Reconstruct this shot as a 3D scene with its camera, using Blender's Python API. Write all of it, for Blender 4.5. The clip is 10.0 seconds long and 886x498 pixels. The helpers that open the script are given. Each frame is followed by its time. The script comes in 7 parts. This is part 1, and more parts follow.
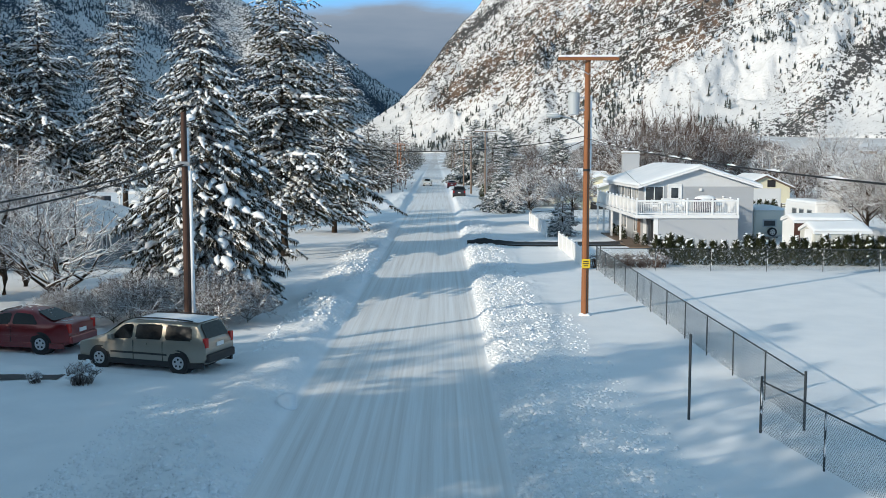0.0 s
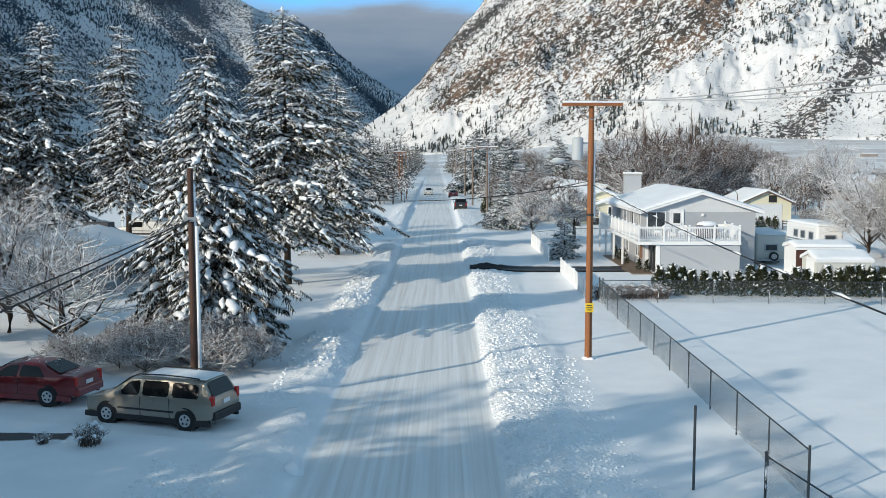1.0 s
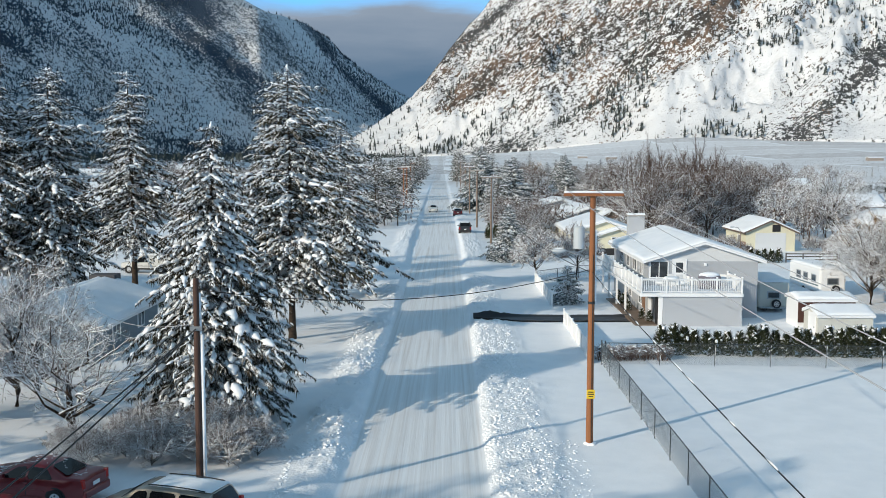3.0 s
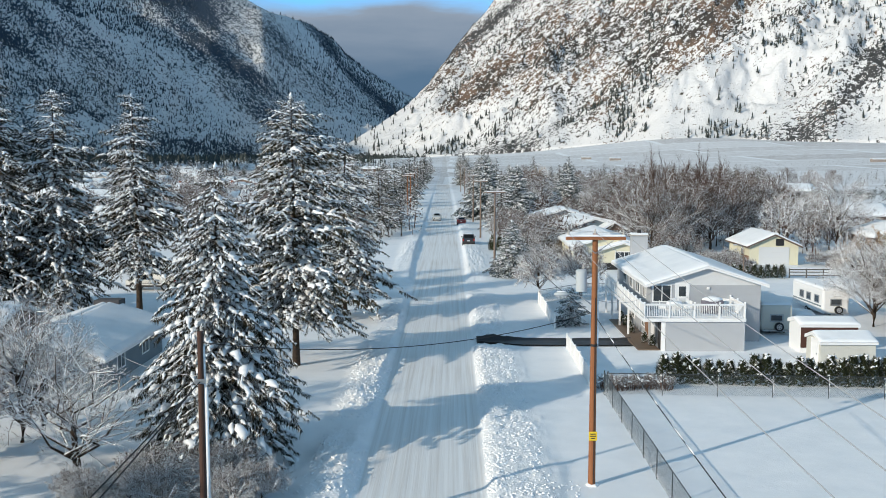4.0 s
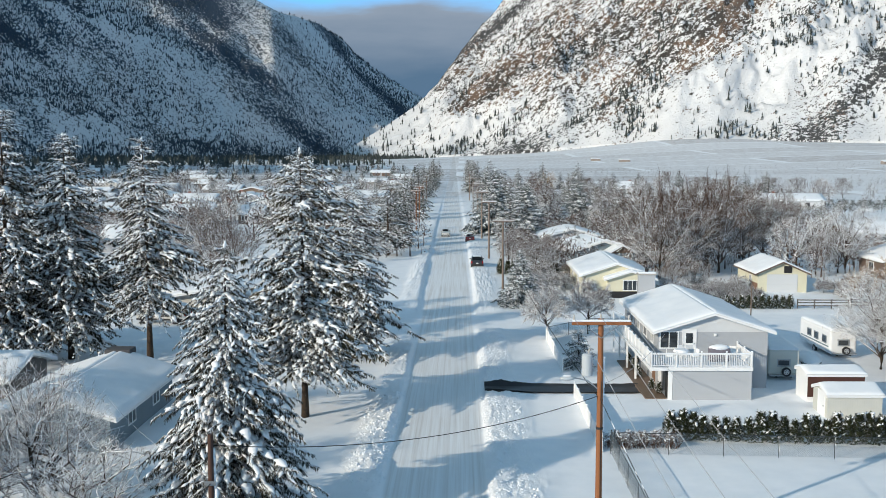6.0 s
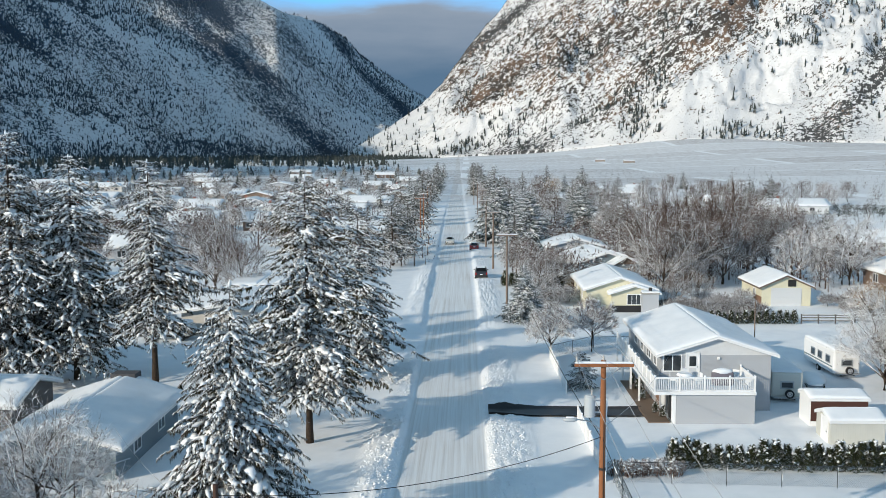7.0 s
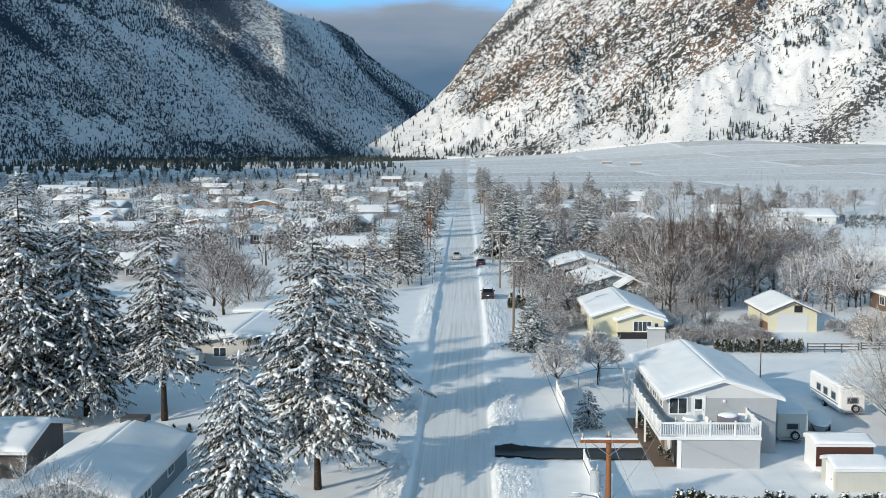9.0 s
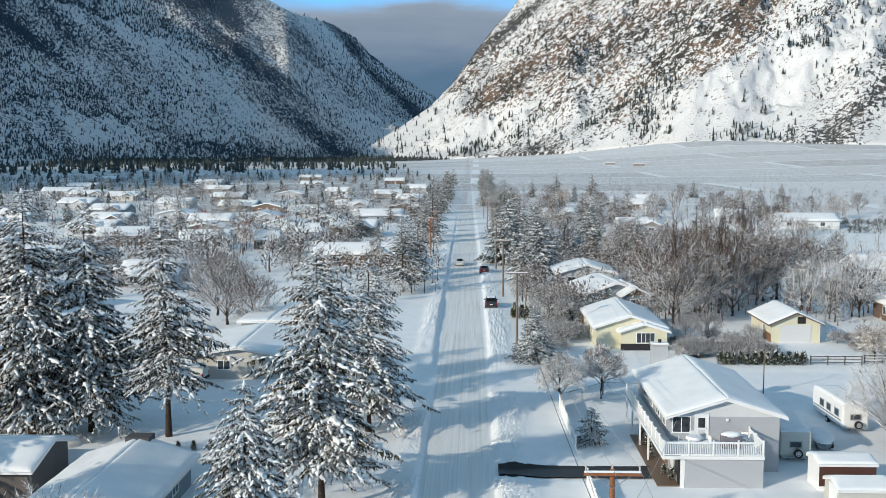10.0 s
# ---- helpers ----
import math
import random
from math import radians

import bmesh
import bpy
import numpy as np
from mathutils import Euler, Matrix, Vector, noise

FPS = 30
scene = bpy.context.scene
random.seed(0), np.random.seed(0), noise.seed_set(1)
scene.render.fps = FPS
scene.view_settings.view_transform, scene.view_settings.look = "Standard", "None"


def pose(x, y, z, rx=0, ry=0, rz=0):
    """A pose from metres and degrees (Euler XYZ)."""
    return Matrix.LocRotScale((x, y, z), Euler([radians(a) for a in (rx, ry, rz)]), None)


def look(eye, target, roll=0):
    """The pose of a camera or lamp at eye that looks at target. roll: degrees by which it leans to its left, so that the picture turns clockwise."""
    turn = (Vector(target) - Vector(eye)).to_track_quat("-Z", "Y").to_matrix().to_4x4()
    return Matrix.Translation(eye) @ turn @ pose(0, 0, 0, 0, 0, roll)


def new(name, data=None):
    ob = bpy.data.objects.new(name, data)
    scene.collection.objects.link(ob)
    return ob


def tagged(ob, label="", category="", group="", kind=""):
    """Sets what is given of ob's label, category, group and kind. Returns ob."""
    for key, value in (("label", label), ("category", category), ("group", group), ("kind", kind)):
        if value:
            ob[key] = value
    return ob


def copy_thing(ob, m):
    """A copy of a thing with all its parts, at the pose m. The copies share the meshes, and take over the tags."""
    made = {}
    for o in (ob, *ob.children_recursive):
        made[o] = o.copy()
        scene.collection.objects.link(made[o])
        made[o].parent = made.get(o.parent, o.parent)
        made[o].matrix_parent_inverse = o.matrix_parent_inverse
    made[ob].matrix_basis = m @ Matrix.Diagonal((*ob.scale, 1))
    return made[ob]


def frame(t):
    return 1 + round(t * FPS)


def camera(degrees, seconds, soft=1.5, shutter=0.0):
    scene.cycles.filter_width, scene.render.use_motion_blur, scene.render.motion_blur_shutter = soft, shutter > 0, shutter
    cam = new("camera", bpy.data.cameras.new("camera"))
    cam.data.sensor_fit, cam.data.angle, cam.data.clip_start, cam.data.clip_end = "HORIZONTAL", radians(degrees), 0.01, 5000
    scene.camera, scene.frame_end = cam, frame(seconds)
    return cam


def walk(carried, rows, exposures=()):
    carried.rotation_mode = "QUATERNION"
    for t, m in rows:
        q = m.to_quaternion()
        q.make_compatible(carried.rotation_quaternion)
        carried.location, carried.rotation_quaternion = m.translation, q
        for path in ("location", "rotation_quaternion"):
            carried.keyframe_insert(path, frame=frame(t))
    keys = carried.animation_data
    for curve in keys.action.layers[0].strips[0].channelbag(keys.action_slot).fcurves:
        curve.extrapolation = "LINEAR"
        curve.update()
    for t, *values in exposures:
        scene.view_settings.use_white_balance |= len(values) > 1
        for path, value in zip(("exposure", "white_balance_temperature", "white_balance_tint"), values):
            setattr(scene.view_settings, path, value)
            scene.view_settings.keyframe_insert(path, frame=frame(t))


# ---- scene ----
cam = camera(47.3, 10.0, soft=0.5)
METRES, EYE, TILT, LEAN, TURN = 17.4, 6.8, -5.4, 0.0, 0.0
ROWS = [
    (0.0, 0.0, 0.0, 0.0, 0.0, 0.0, 0.0),
    (0.5, -0.0052, -0.0054, 0.0517, 0.01, 0.01, -0.01),
    (1.0, -0.0086, -0.0101, 0.1033, 0.03, 0.03, -0.05),
    (1.5, -0.0086, -0.0148, 0.1552, 0.07, 0.03, -0.07),
    (2.0, -0.0074, -0.0211, 0.2078, 0.14, 0.03, -0.08),
    (2.5, -0.0052, -0.0284, 0.2598, 0.22, 0.03, -0.11),
    (4.0, -0.0012, -0.046, 0.4144, 0.53, 0.01, -0.1),
    (4.5, -0.0002, -0.0524, 0.4662, 0.65, -0.0, -0.12),
    (5.0, 0.0004, -0.0592, 0.518, 0.78, -0.02, -0.1),
    (5.5, 0.0016, -0.0646, 0.5685, 0.91, -0.04, -0.1),
    (7.0, 0.0065, -0.0847, 0.7218, 1.3, -0.08, -0.04),
    (7.5, 0.0064, -0.0912, 0.772, 1.4, -0.09, -0.04),
    (8.0, 0.0069, -0.0992, 0.82, 1.49, -0.08, -0.06),
    (8.5, 0.0064, -0.1058, 0.8652, 1.59, -0.09, -0.05),
    (9.0, 0.0062, -0.1121, 0.9088, 1.68, -0.09, -0.06),
    (9.5, 0.005, -0.1198, 0.9517, 1.77, -0.1, -0.06),
    (10.0, 0.0036, -0.1221, 0.9915, 1.85, -0.11, -0.08),
]
walk(cam, [(t, pose(0, 0, EYE, TILT, LEAN, TURN) @ pose(METRES * x, METRES * y, METRES * z, 90 + pitch, roll, yaw)) for t, x, y, z, yaw, pitch, roll in ROWS])

# ---- light ----
SUN_EL, SUN_AZ = 19.5, 230.0
SUN_DIR = Vector((math.sin(radians(SUN_AZ)) * math.cos(radians(SUN_EL)), math.cos(radians(SUN_AZ)) * math.cos(radians(SUN_EL)), math.sin(radians(SUN_EL))))
sun = new("sun", bpy.data.lights.new("sun", "SUN"))
sun.data.energy, sun.data.angle, sun.data.color = 2.36, radians(0.6), (1.0, 0.89, 0.72)
sun.matrix_world = look(SUN_DIR * 200, (0, 0, 0))

world = bpy.data.worlds.new("winter_sky")
scene.world = world
world.use_nodes = True
wt = world.node_tree
wt.nodes.clear()


def wnode(kind, **values):
    n = wt.nodes.new(kind)
    for key, value in values.items():
        n.inputs[key].default_value = value
    return n


sky = wt.nodes.new("ShaderNodeTexSky")
sky.sky_type, sky.sun_disc, sky.sun_elevation, sky.sun_rotation = "NISHITA", False, radians(SUN_EL), radians(SUN_AZ)
sky.altitude, sky.air_density, sky.dust_density, sky.ozone_density = 400, 1.0, 0.2, 3.0
tc = wt.nodes.new("ShaderNodeTexCoord")
sep = wt.nodes.new("ShaderNodeSeparateXYZ")
wt.links.new(tc.outputs["Generated"], sep.inputs[0])
mp = wnode("ShaderNodeMapping")
mp.inputs["Scale"].default_value = (5.0, 5.0, 26.0)
wt.links.new(tc.outputs["Generated"], mp.inputs[0])
cl = wnode("ShaderNodeTexNoise", Scale=1.0, Detail=5.0, Roughness=0.55)
wt.links.new(mp.outputs[0], cl.inputs["Vector"])
# a stratus bank low over the horizon, its top edge uneven, clear blue above it
madd = wt.nodes.new("ShaderNodeMath")
madd.operation = "MULTIPLY_ADD"
wt.links.new(cl.outputs["Fac"], madd.inputs[0])
madd.inputs[1].default_value = -0.07
wt.links.new(sep.outputs["Z"], madd.inputs[2])
ramp = wt.nodes.new("ShaderNodeValToRGB")
ramp.color_ramp.elements[0].position, ramp.color_ramp.elements[0].color = 0.095, (1, 1, 1, 1)
ramp.color_ramp.elements[1].position, ramp.color_ramp.elements[1].color = 0.118, (0, 0, 0, 1)
wt.links.new(madd.outputs[0], ramp.inputs[0])
tone = wt.nodes.new("ShaderNodeValToRGB")
tone.color_ramp.elements[0].position, tone.color_ramp.elements[0].color = 0.04, (0.38, 0.74, 1.62, 1)
tone.color_ramp.elements[1].position, tone.color_ramp.elements[1].color = 0.125, (1.45, 1.8, 2.95, 1)
wt.links.new(madd.outputs[0], tone.inputs[0])
mixc = wt.nodes.new("ShaderNodeMix")
mixc.data_type = "RGBA"
wt.links.new(ramp.outputs[0], mixc.inputs["Factor"])
# clear air deepens to a stronger blue just over the cloud bank
clear = wt.nodes.new("ShaderNodeValToRGB")
clear.color_ramp.elements[0].position, clear.color_ramp.elements[0].color = 0.12, (0.26, 0.62, 1.25, 1)
clear.color_ramp.elements[1].position, clear.color_ramp.elements[1].color = 0.40, (1, 1, 1, 1)
wt.links.new(sep.outputs["Z"], clear.inputs[0])
blue = wt.nodes.new("ShaderNodeMix")
blue.data_type, blue.blend_type = "RGBA", "MULTIPLY"
blue.inputs["Factor"].default_value = 1.0
wt.links.new(sky.outputs[0], blue.inputs["A"])
wt.links.new(clear.outputs[0], blue.inputs["B"])
wt.links.new(blue.outputs["Result"], mixc.inputs["A"])
wt.links.new(tone.outputs[0], mixc.inputs["B"])
deep = wt.nodes.new("ShaderNodeMix")
deep.data_type, deep.blend_type = "RGBA", "MULTIPLY"
deep.inputs["Factor"].default_value, deep.inputs["B"].default_value = 1.0, (1.08, 1.0, 0.72, 1)
wt.links.new(mixc.outputs["Result"], deep.inputs["A"])
bg = wnode("ShaderNodeBackground", Strength=0.15)
wt.links.new(deep.outputs["Result"], bg.inputs["Color"])
wo = wt.nodes.new("ShaderNodeOutputWorld")
wt.links.new(bg.outputs[0], wo.inputs["Surface"])
scene.view_settings.exposure = 0.73


# ---- materials ----
class Mat:
    """A small builder for node materials."""

    def __init__(self, name, rough=0.7, metal=0.0, spec=0.4):
        self.m = bpy.data.materials.new(name)
        self.m.use_nodes = True
        self.t = self.m.node_tree
        self.b = self.t.nodes["Principled BSDF"]
        self.b.inputs["Roughness"].default_value = rough
        self.b.inputs["Metallic"].default_value = metal
        self.b.inputs["Specular IOR Level"].default_value = spec
        self.tc = self.t.nodes.new("ShaderNodeTexCoord")

    def n(self, kind, **values):
        nd = self.t.nodes.new(kind)
        for key, value in values.items():
            nd.inputs[key.replace("_", " ")].default_value = value
        return nd

    def link(self, a, b):
        self.t.links.new(a, b)

    def coords(self, scale=(1, 1, 1), space="Object"):
        mapn = self.n("ShaderNodeMapping")
        mapn.inputs["Scale"].default_value = scale
        self.link(self.tc.outputs[space], mapn.inputs[0])
        return mapn.outputs[0]

    def noise(self, scale, detail=4.0, rough=0.55, stretch=(1, 1, 1), space="Object"):
        nd = self.n("ShaderNodeTexNoise", Scale=scale, Detail=detail, Roughness=rough)
        self.link(self.coords(stretch, space), nd.inputs["Vector"])
        return nd.outputs["Fac"]

    def ramp(self, fac, stops):
        nd = self.n("ShaderNodeValToRGB")
        el = nd.color_ramp.elements
        while len(el) < len(stops):
            el.new(0.5)
        for e, (p, c) in zip(el, stops):
            e.position = p
            e.color = (*c, 1) if len(c) == 3 else c
        self.link(fac, nd.inputs[0])
        return nd.outputs[0]

    def mix(self, fac, a, b, blend="MIX"):
        nd = self.n("ShaderNodeMix")
        nd.data_type, nd.blend_type = "RGBA", blend
        for slot, v in (("Factor", fac), ("A", a), ("B", b)):
            if isinstance(v, (int, float)):
                nd.inputs[slot].default_value = v
            elif isinstance(v, tuple):
                nd.inputs[slot].default_value = (*v, 1)
            else:
                self.link(v, nd.inputs[slot])
        return nd.outputs["Result"]

    def math(self, op, a, b=0.0, c=0.0):
        nd = self.n("ShaderNodeMath")
        nd.operation = op
        for i, v in enumerate((a, b, c)):
            if isinstance(v, (int, float)):
                nd.inputs[i].default_value = v
            else:
                self.link(v, nd.inputs[i])
        return nd.outputs[0]

    def upward(self):
        g = self.n("ShaderNodeNewGeometry")
        s = self.n("ShaderNodeSeparateXYZ")
        self.link(g.outputs["Normal"], s.inputs[0])
        return s.outputs["Z"]

    def random(self):
        return self.n("ShaderNodeObjectInfo").outputs["Random"]

    def island(self):
        return self.n("ShaderNodeNewGeometry").outputs["Random Per Island"]

    def color(self, v):
        if isinstance(v, tuple):
            self.b.inputs["Base Color"].default_value = (*v, 1)
        else:
            self.link(v, self.b.inputs["Base Color"])
        return self

    def bump(self, height, strength=0.3, distance=0.02):
        nd = self.n("ShaderNodeBump", Strength=strength, Distance=distance)
        self.link(height, nd.inputs["Height"])
        self.link(nd.outputs[0], self.b.inputs["Normal"])
        return self


SNOW_A, SNOW_B = (0.80, 0.83, 0.87), (0.88, 0.90, 0.93)


def plain(name, c, rough=0.6, metal=0.0, spread=0.12, scale=6.0, bump=0.1, stretch=(1, 1, 1)):
    m = Mat(name, rough, metal)
    lo, hi = tuple(v * (1 - spread) for v in c), tuple(min(1, v * (1 + spread)) for v in c)
    f = m.noise(scale, 5.0, stretch=stretch)
    m.color(m.mix(m.noise(scale * 6, 3.0, stretch=stretch), m.ramp(f, [(0.3, lo), (0.7, hi)]), m.ramp(f, [(0.3, hi), (0.7, lo)])))
    if bump:
        m.bump(m.noise(scale * 8, 4.0, stretch=stretch), bump, 0.01)
    return m.m


def snow_material():
    m = Mat("snow", 0.55, spec=0.3)
    m.color(m.ramp(m.noise(0.7, 5.0), [(0.3, SNOW_A), (0.7, SNOW_B)]))
    h = m.mix(0.35, m.noise(2.2, 6.0), m.noise(26.0, 3.0))
    m.bump(h, 0.35, 0.06)
    return m.m


def snowed(name, dark, mid, low=0.15, high=0.55, scale=3.0, rough=0.85, amount=0.5):
    """A dark surface on which snow lies where it faces up, broken by noise."""
    m = Mat(name, rough, spec=0.2)
    base = m.ramp(m.noise(scale, 4.0), [(0.3, dark), (0.7, mid)])
    up = m.math("ADD", m.upward(), m.math("MULTIPLY_ADD", m.noise(scale * 1.7, 3.0), amount * 2, -amount))
    m.color(m.mix(m.ramp(up, [(low, (0, 0, 0)), (high, (1, 1, 1))]), base, SNOW_B))
    m.bump(m.noise(scale * 12, 3.0), 0.4, 0.03)
    return m.m


SNOW = snow_material()
BARK = snowed("bark_with_snow", (0.03, 0.022, 0.017), (0.075, 0.053, 0.038), 0.45, 0.85, 5.0)
NEEDLES = snowed("spruce_needles", (0.018, 0.022, 0.014), (0.066, 0.05, 0.031), 0.5, 1.1, 2.5, amount=0.65)
PINE = snowed("pine_needles", (0.02, 0.025, 0.015), (0.078, 0.062, 0.036), 0.5, 1.1, 2.5, amount=0.65)
TWIG = snowed("frosted_twigs", (0.04, 0.026, 0.021), (0.16, 0.105, 0.084), 0.28, 0.9, 2.6, amount=0.9)
TWIG_PALE = snowed("hoar_twigs", (0.12, 0.095, 0.088), (0.22, 0.175, 0.16), -0.5, 0.4, 2.6, amount=0.9)
TWIG_WARM = snowed("leafy_twigs", (0.20, 0.11, 0.04), (0.36, 0.22, 0.09), 0.0, 0.6, 1.2, amount=0.6)
FAR_TWIG = snowed("far_twigs", (0.034, 0.025, 0.022), (0.11, 0.077, 0.066), 0.15, 0.8, 0.8, amount=0.7)
DARK_NEEDLES = snowed("dark_needles", (0.014, 0.021, 0.015), (0.04, 0.045, 0.032), 0.68, 1.15, 2.5, amount=0.55)
BLUE_NEEDLES = snowed("blue_needles", (0.03, 0.05, 0.052), (0.09, 0.12, 0.125), 0.3, 1.0, 2.5, amount=0.6)
# distance haze is mixed into this bluer, paler conifer colour
HAZY_TREE = snowed("haze_tinted_conifer", (0.042, 0.060, 0.080), (0.075, 0.095, 0.115), 0.55, 1.0, 0.4, amount=0.4)
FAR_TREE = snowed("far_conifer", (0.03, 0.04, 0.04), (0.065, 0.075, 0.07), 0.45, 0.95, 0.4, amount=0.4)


# ---- mesh helpers ----
def vnoise(x, y, seed=0):
    """Smooth value noise on numpy arrays, 0 to 1."""
    xi, yi = np.floor(x).astype(np.int64), np.floor(y).astype(np.int64)
    fx, fy = x - xi, y - yi
    fx, fy = fx * fx * (3 - 2 * fx), fy * fy * (3 - 2 * fy)

    def h(i, j):
        k = (i * 374761393 + j * 668265263 + seed * 974634777) & 0xFFFFFFFF
        k = ((k ^ (k >> 13)) * 1274126177) & 0xFFFFFFFF
        return ((k ^ (k >> 16)) & 0xFFFF) / 65535.0

    a = h(xi, yi) * (1 - fx) + h(xi + 1, yi) * fx
    b = h(xi, yi + 1) * (1 - fx) + h(xi + 1, yi + 1) * fx
    return a * (1 - fy) + b * fy


def fbm(x, y, octaves=4, seed=0, gain=0.5):
    total, amp, norm = 0, 1.0, 0
    for o in range(octaves):
        total = total + amp * vnoise(x * 2 ** o, y * 2 ** o, seed + o)
        norm += amp
        amp *= gain
    return total / norm


def smooth(a, b, v):
    u = np.clip((v - a) / (b - a), 0, 1)
    return u * u * (3 - 2 * u)


def mesh_object(name, verts, faces, material, parent=None, label="", flat=False):
    me = bpy.data.meshes.new(name)
    me.from_pydata([tuple(v) for v in verts] if not isinstance(verts, list) else verts, [], faces)
    me.materials.append(material)
    if not flat:
        me.polygons.foreach_set("use_smooth", [True] * len(me.polygons))
    me.update()
    ob = new(name, me)
    if parent:
        ob.parent = parent
    if label:
        ob["label"] = label
    return ob


def grid_object(name, X, Y, Z, material):
    r, c = X.shape
    me = bpy.data.meshes.new(name)
    n, f = r * c, (r - 1) * (c - 1)
    me.vertices.add(n)
    me.vertices.foreach_set("co", np.stack([X, Y, Z], -1).astype(np.float32).ravel())
    i = np.arange(n).reshape(r, c)
    q = np.stack([i[:-1, :-1], i[:-1, 1:], i[1:, 1:], i[1:, :-1]], -1).reshape(-1)
    me.loops.add(f * 4)
    me.loops.foreach_set("vertex_index", q.astype(np.int32))
    me.polygons.add(f)
    me.polygons.foreach_set("loop_start", np.arange(f, dtype=np.int32) * 4)
    me.polygons.foreach_set("use_smooth", [True] * f)
    me.materials.append(material)
    me.update(calc_edges=True)
    return new(name, me)


def part(name, bm, material, parent=None, label="", smoothed=False, crease=0):
    me = bpy.data.meshes.new(name)
    bmesh.ops.recalc_face_normals(bm, faces=bm.faces)
    bm.to_mesh(me)
    bm.free()
    me.materials.append(material)
    if smoothed:
        me.polygons.foreach_set("use_smooth", [True] * len(me.polygons))
    if crease:
        me.polygons.foreach_set("use_smooth", [True] * len(me.polygons))
        me.set_sharp_from_angle(angle=radians(crease))
    ob = new(name, me)
    if parent:
        ob.parent = parent
    if label:
        ob["label"] = label
    return ob


def thing(name, m, label, category, group=""):
    ob = new(name)
    ob.matrix_world = m
    return tagged(ob, label, category, group)


def add_box(bm, x0, x1, y0, y1, z0, z1, bevel=0.0, m=None):
    vs = [bm.verts.new(p) for p in ((x0, y0, z0), (x1, y0, z0), (x1, y1, z0), (x0, y1, z0), (x0, y0, z1), (x1, y0, z1), (x1, y1, z1), (x0, y1, z1))]
    fs = [bm.faces.new([vs[i] for i in q]) for q in ((0, 3, 2, 1), (4, 5, 6, 7), (0, 1, 5, 4), (1, 2, 6, 5), (2, 3, 7, 6), (3, 0, 4, 7))]
    if bevel:
        es = list({e for f in fs for e in f.edges})
        r = bmesh.ops.bevel(bm, geom=es, offset=bevel, segments=2, affect="EDGES", profile=0.5)
        vs = [v for v in {v for f in r["faces"] for v in f.verts} | {v for v in vs if v.is_valid}]
    if m:
        bmesh.ops.transform(bm, matrix=m, verts=vs)
    return bm


def box(x0, x1, y0, y1, z0, z1, bevel=0.0, m=None):
    return add_box(bmesh.new(), x0, x1, y0, y1, z0, z1, bevel, m)


def add_rod(bm, a, b, r0, r1=None, sides=8):
    a, b = Vector(a), Vector(b)
    d = b - a
    m = Matrix.Translation((a + b) / 2) @ d.to_track_quat("Z", "Y").to_matrix().to_4x4()
    bmesh.ops.create_cone(bm, cap_ends=True, segments=sides, radius1=r0, radius2=r0 if r1 is None else r1, depth=d.length, matrix=m)
    return bm


def rod(a, b, r0, r1=None, sides=8):
    return add_rod(bmesh.new(), a, b, r0, r1, sides)


def prism(points, axis_a, axis_b):
    """The polygon of (u, z) points in the x-z plane, drawn out from y = axis_a to axis_b."""
    bm = bmesh.new()
    lo = [bm.verts.new((u, axis_a, z)) for u, z in points]
    hi = [bm.verts.new((u, axis_b, z)) for u, z in points]
    bm.faces.new(lo)
    bm.faces.new(hi[::-1])
    for i in range(len(points)):
        j = (i + 1) % len(points)
        bm.faces.new((lo[i], hi[i], hi[j], lo[j]))
    return bm


class Soup:
    """Collects tubes and leaves for one large mesh."""

    def __init__(self):
        self.v, self.f = [], []

    def tube(self, pts, radii, sides=5, flat=1.0, up=0.0, jitter=0.0, rng=random, caps=True):
        base = len(self.v)
        n = len(pts)
        for k in range(n):
            p = pts[k]
            d = pts[min(k + 1, n - 1)] - pts[max(k - 1, 0)]
            side = Vector((-d.y, d.x, 0))
            side = side.normalized() if side.length > 1e-6 else Vector((1, 0, 0))
            top = side.cross(d)
            top = top.normalized() if top.length > 1e-6 else Vector((0, 1, 0))
            if top.z < 0:
                top = -top
            r = radii[k]
            for s in range(sides):
                a = 2 * math.pi * s / sides
                q = r * (1 + jitter * (rng.random() - 0.5) * 2) if jitter else r
                v = p + side * (math.cos(a) * q) + top * (math.sin(a) * q * flat + up * r)
                self.v.append((v.x, v.y, v.z))
        for k in range(n - 1):
            for s in range(sides):
                t = (s + 1) % sides
                self.f.append((base + k * sides + s, base + k * sides + t, base + (k + 1) * sides + t, base + (k + 1) * sides + s))
        if not caps:
            return
        self.f.append(tuple(base + s for s in range(sides))[::-1])
        self.f.append(tuple(base + (n - 1) * sides + s for s in range(sides)))

    def leaf(self, a, b, c, d=None):
        base = len(self.v)
        for p in (a, b, c) + ((d,) if d is not None else ()):
            self.v.append((p.x, p.y, p.z))
        self.f.append(tuple(range(base, len(self.v))))

    def put(self, name, material, parent=None, label="", flat=False):
        return mesh_object(name, self.v, self.f, material, parent, label, flat)


# ---- ground ----
def road_centre(y):
    return -1.3 - 0.0075 * np.maximum(0, y - 80)


def road_half(y):
    return 2.7 + 0.5 * smooth(80, 140, y)


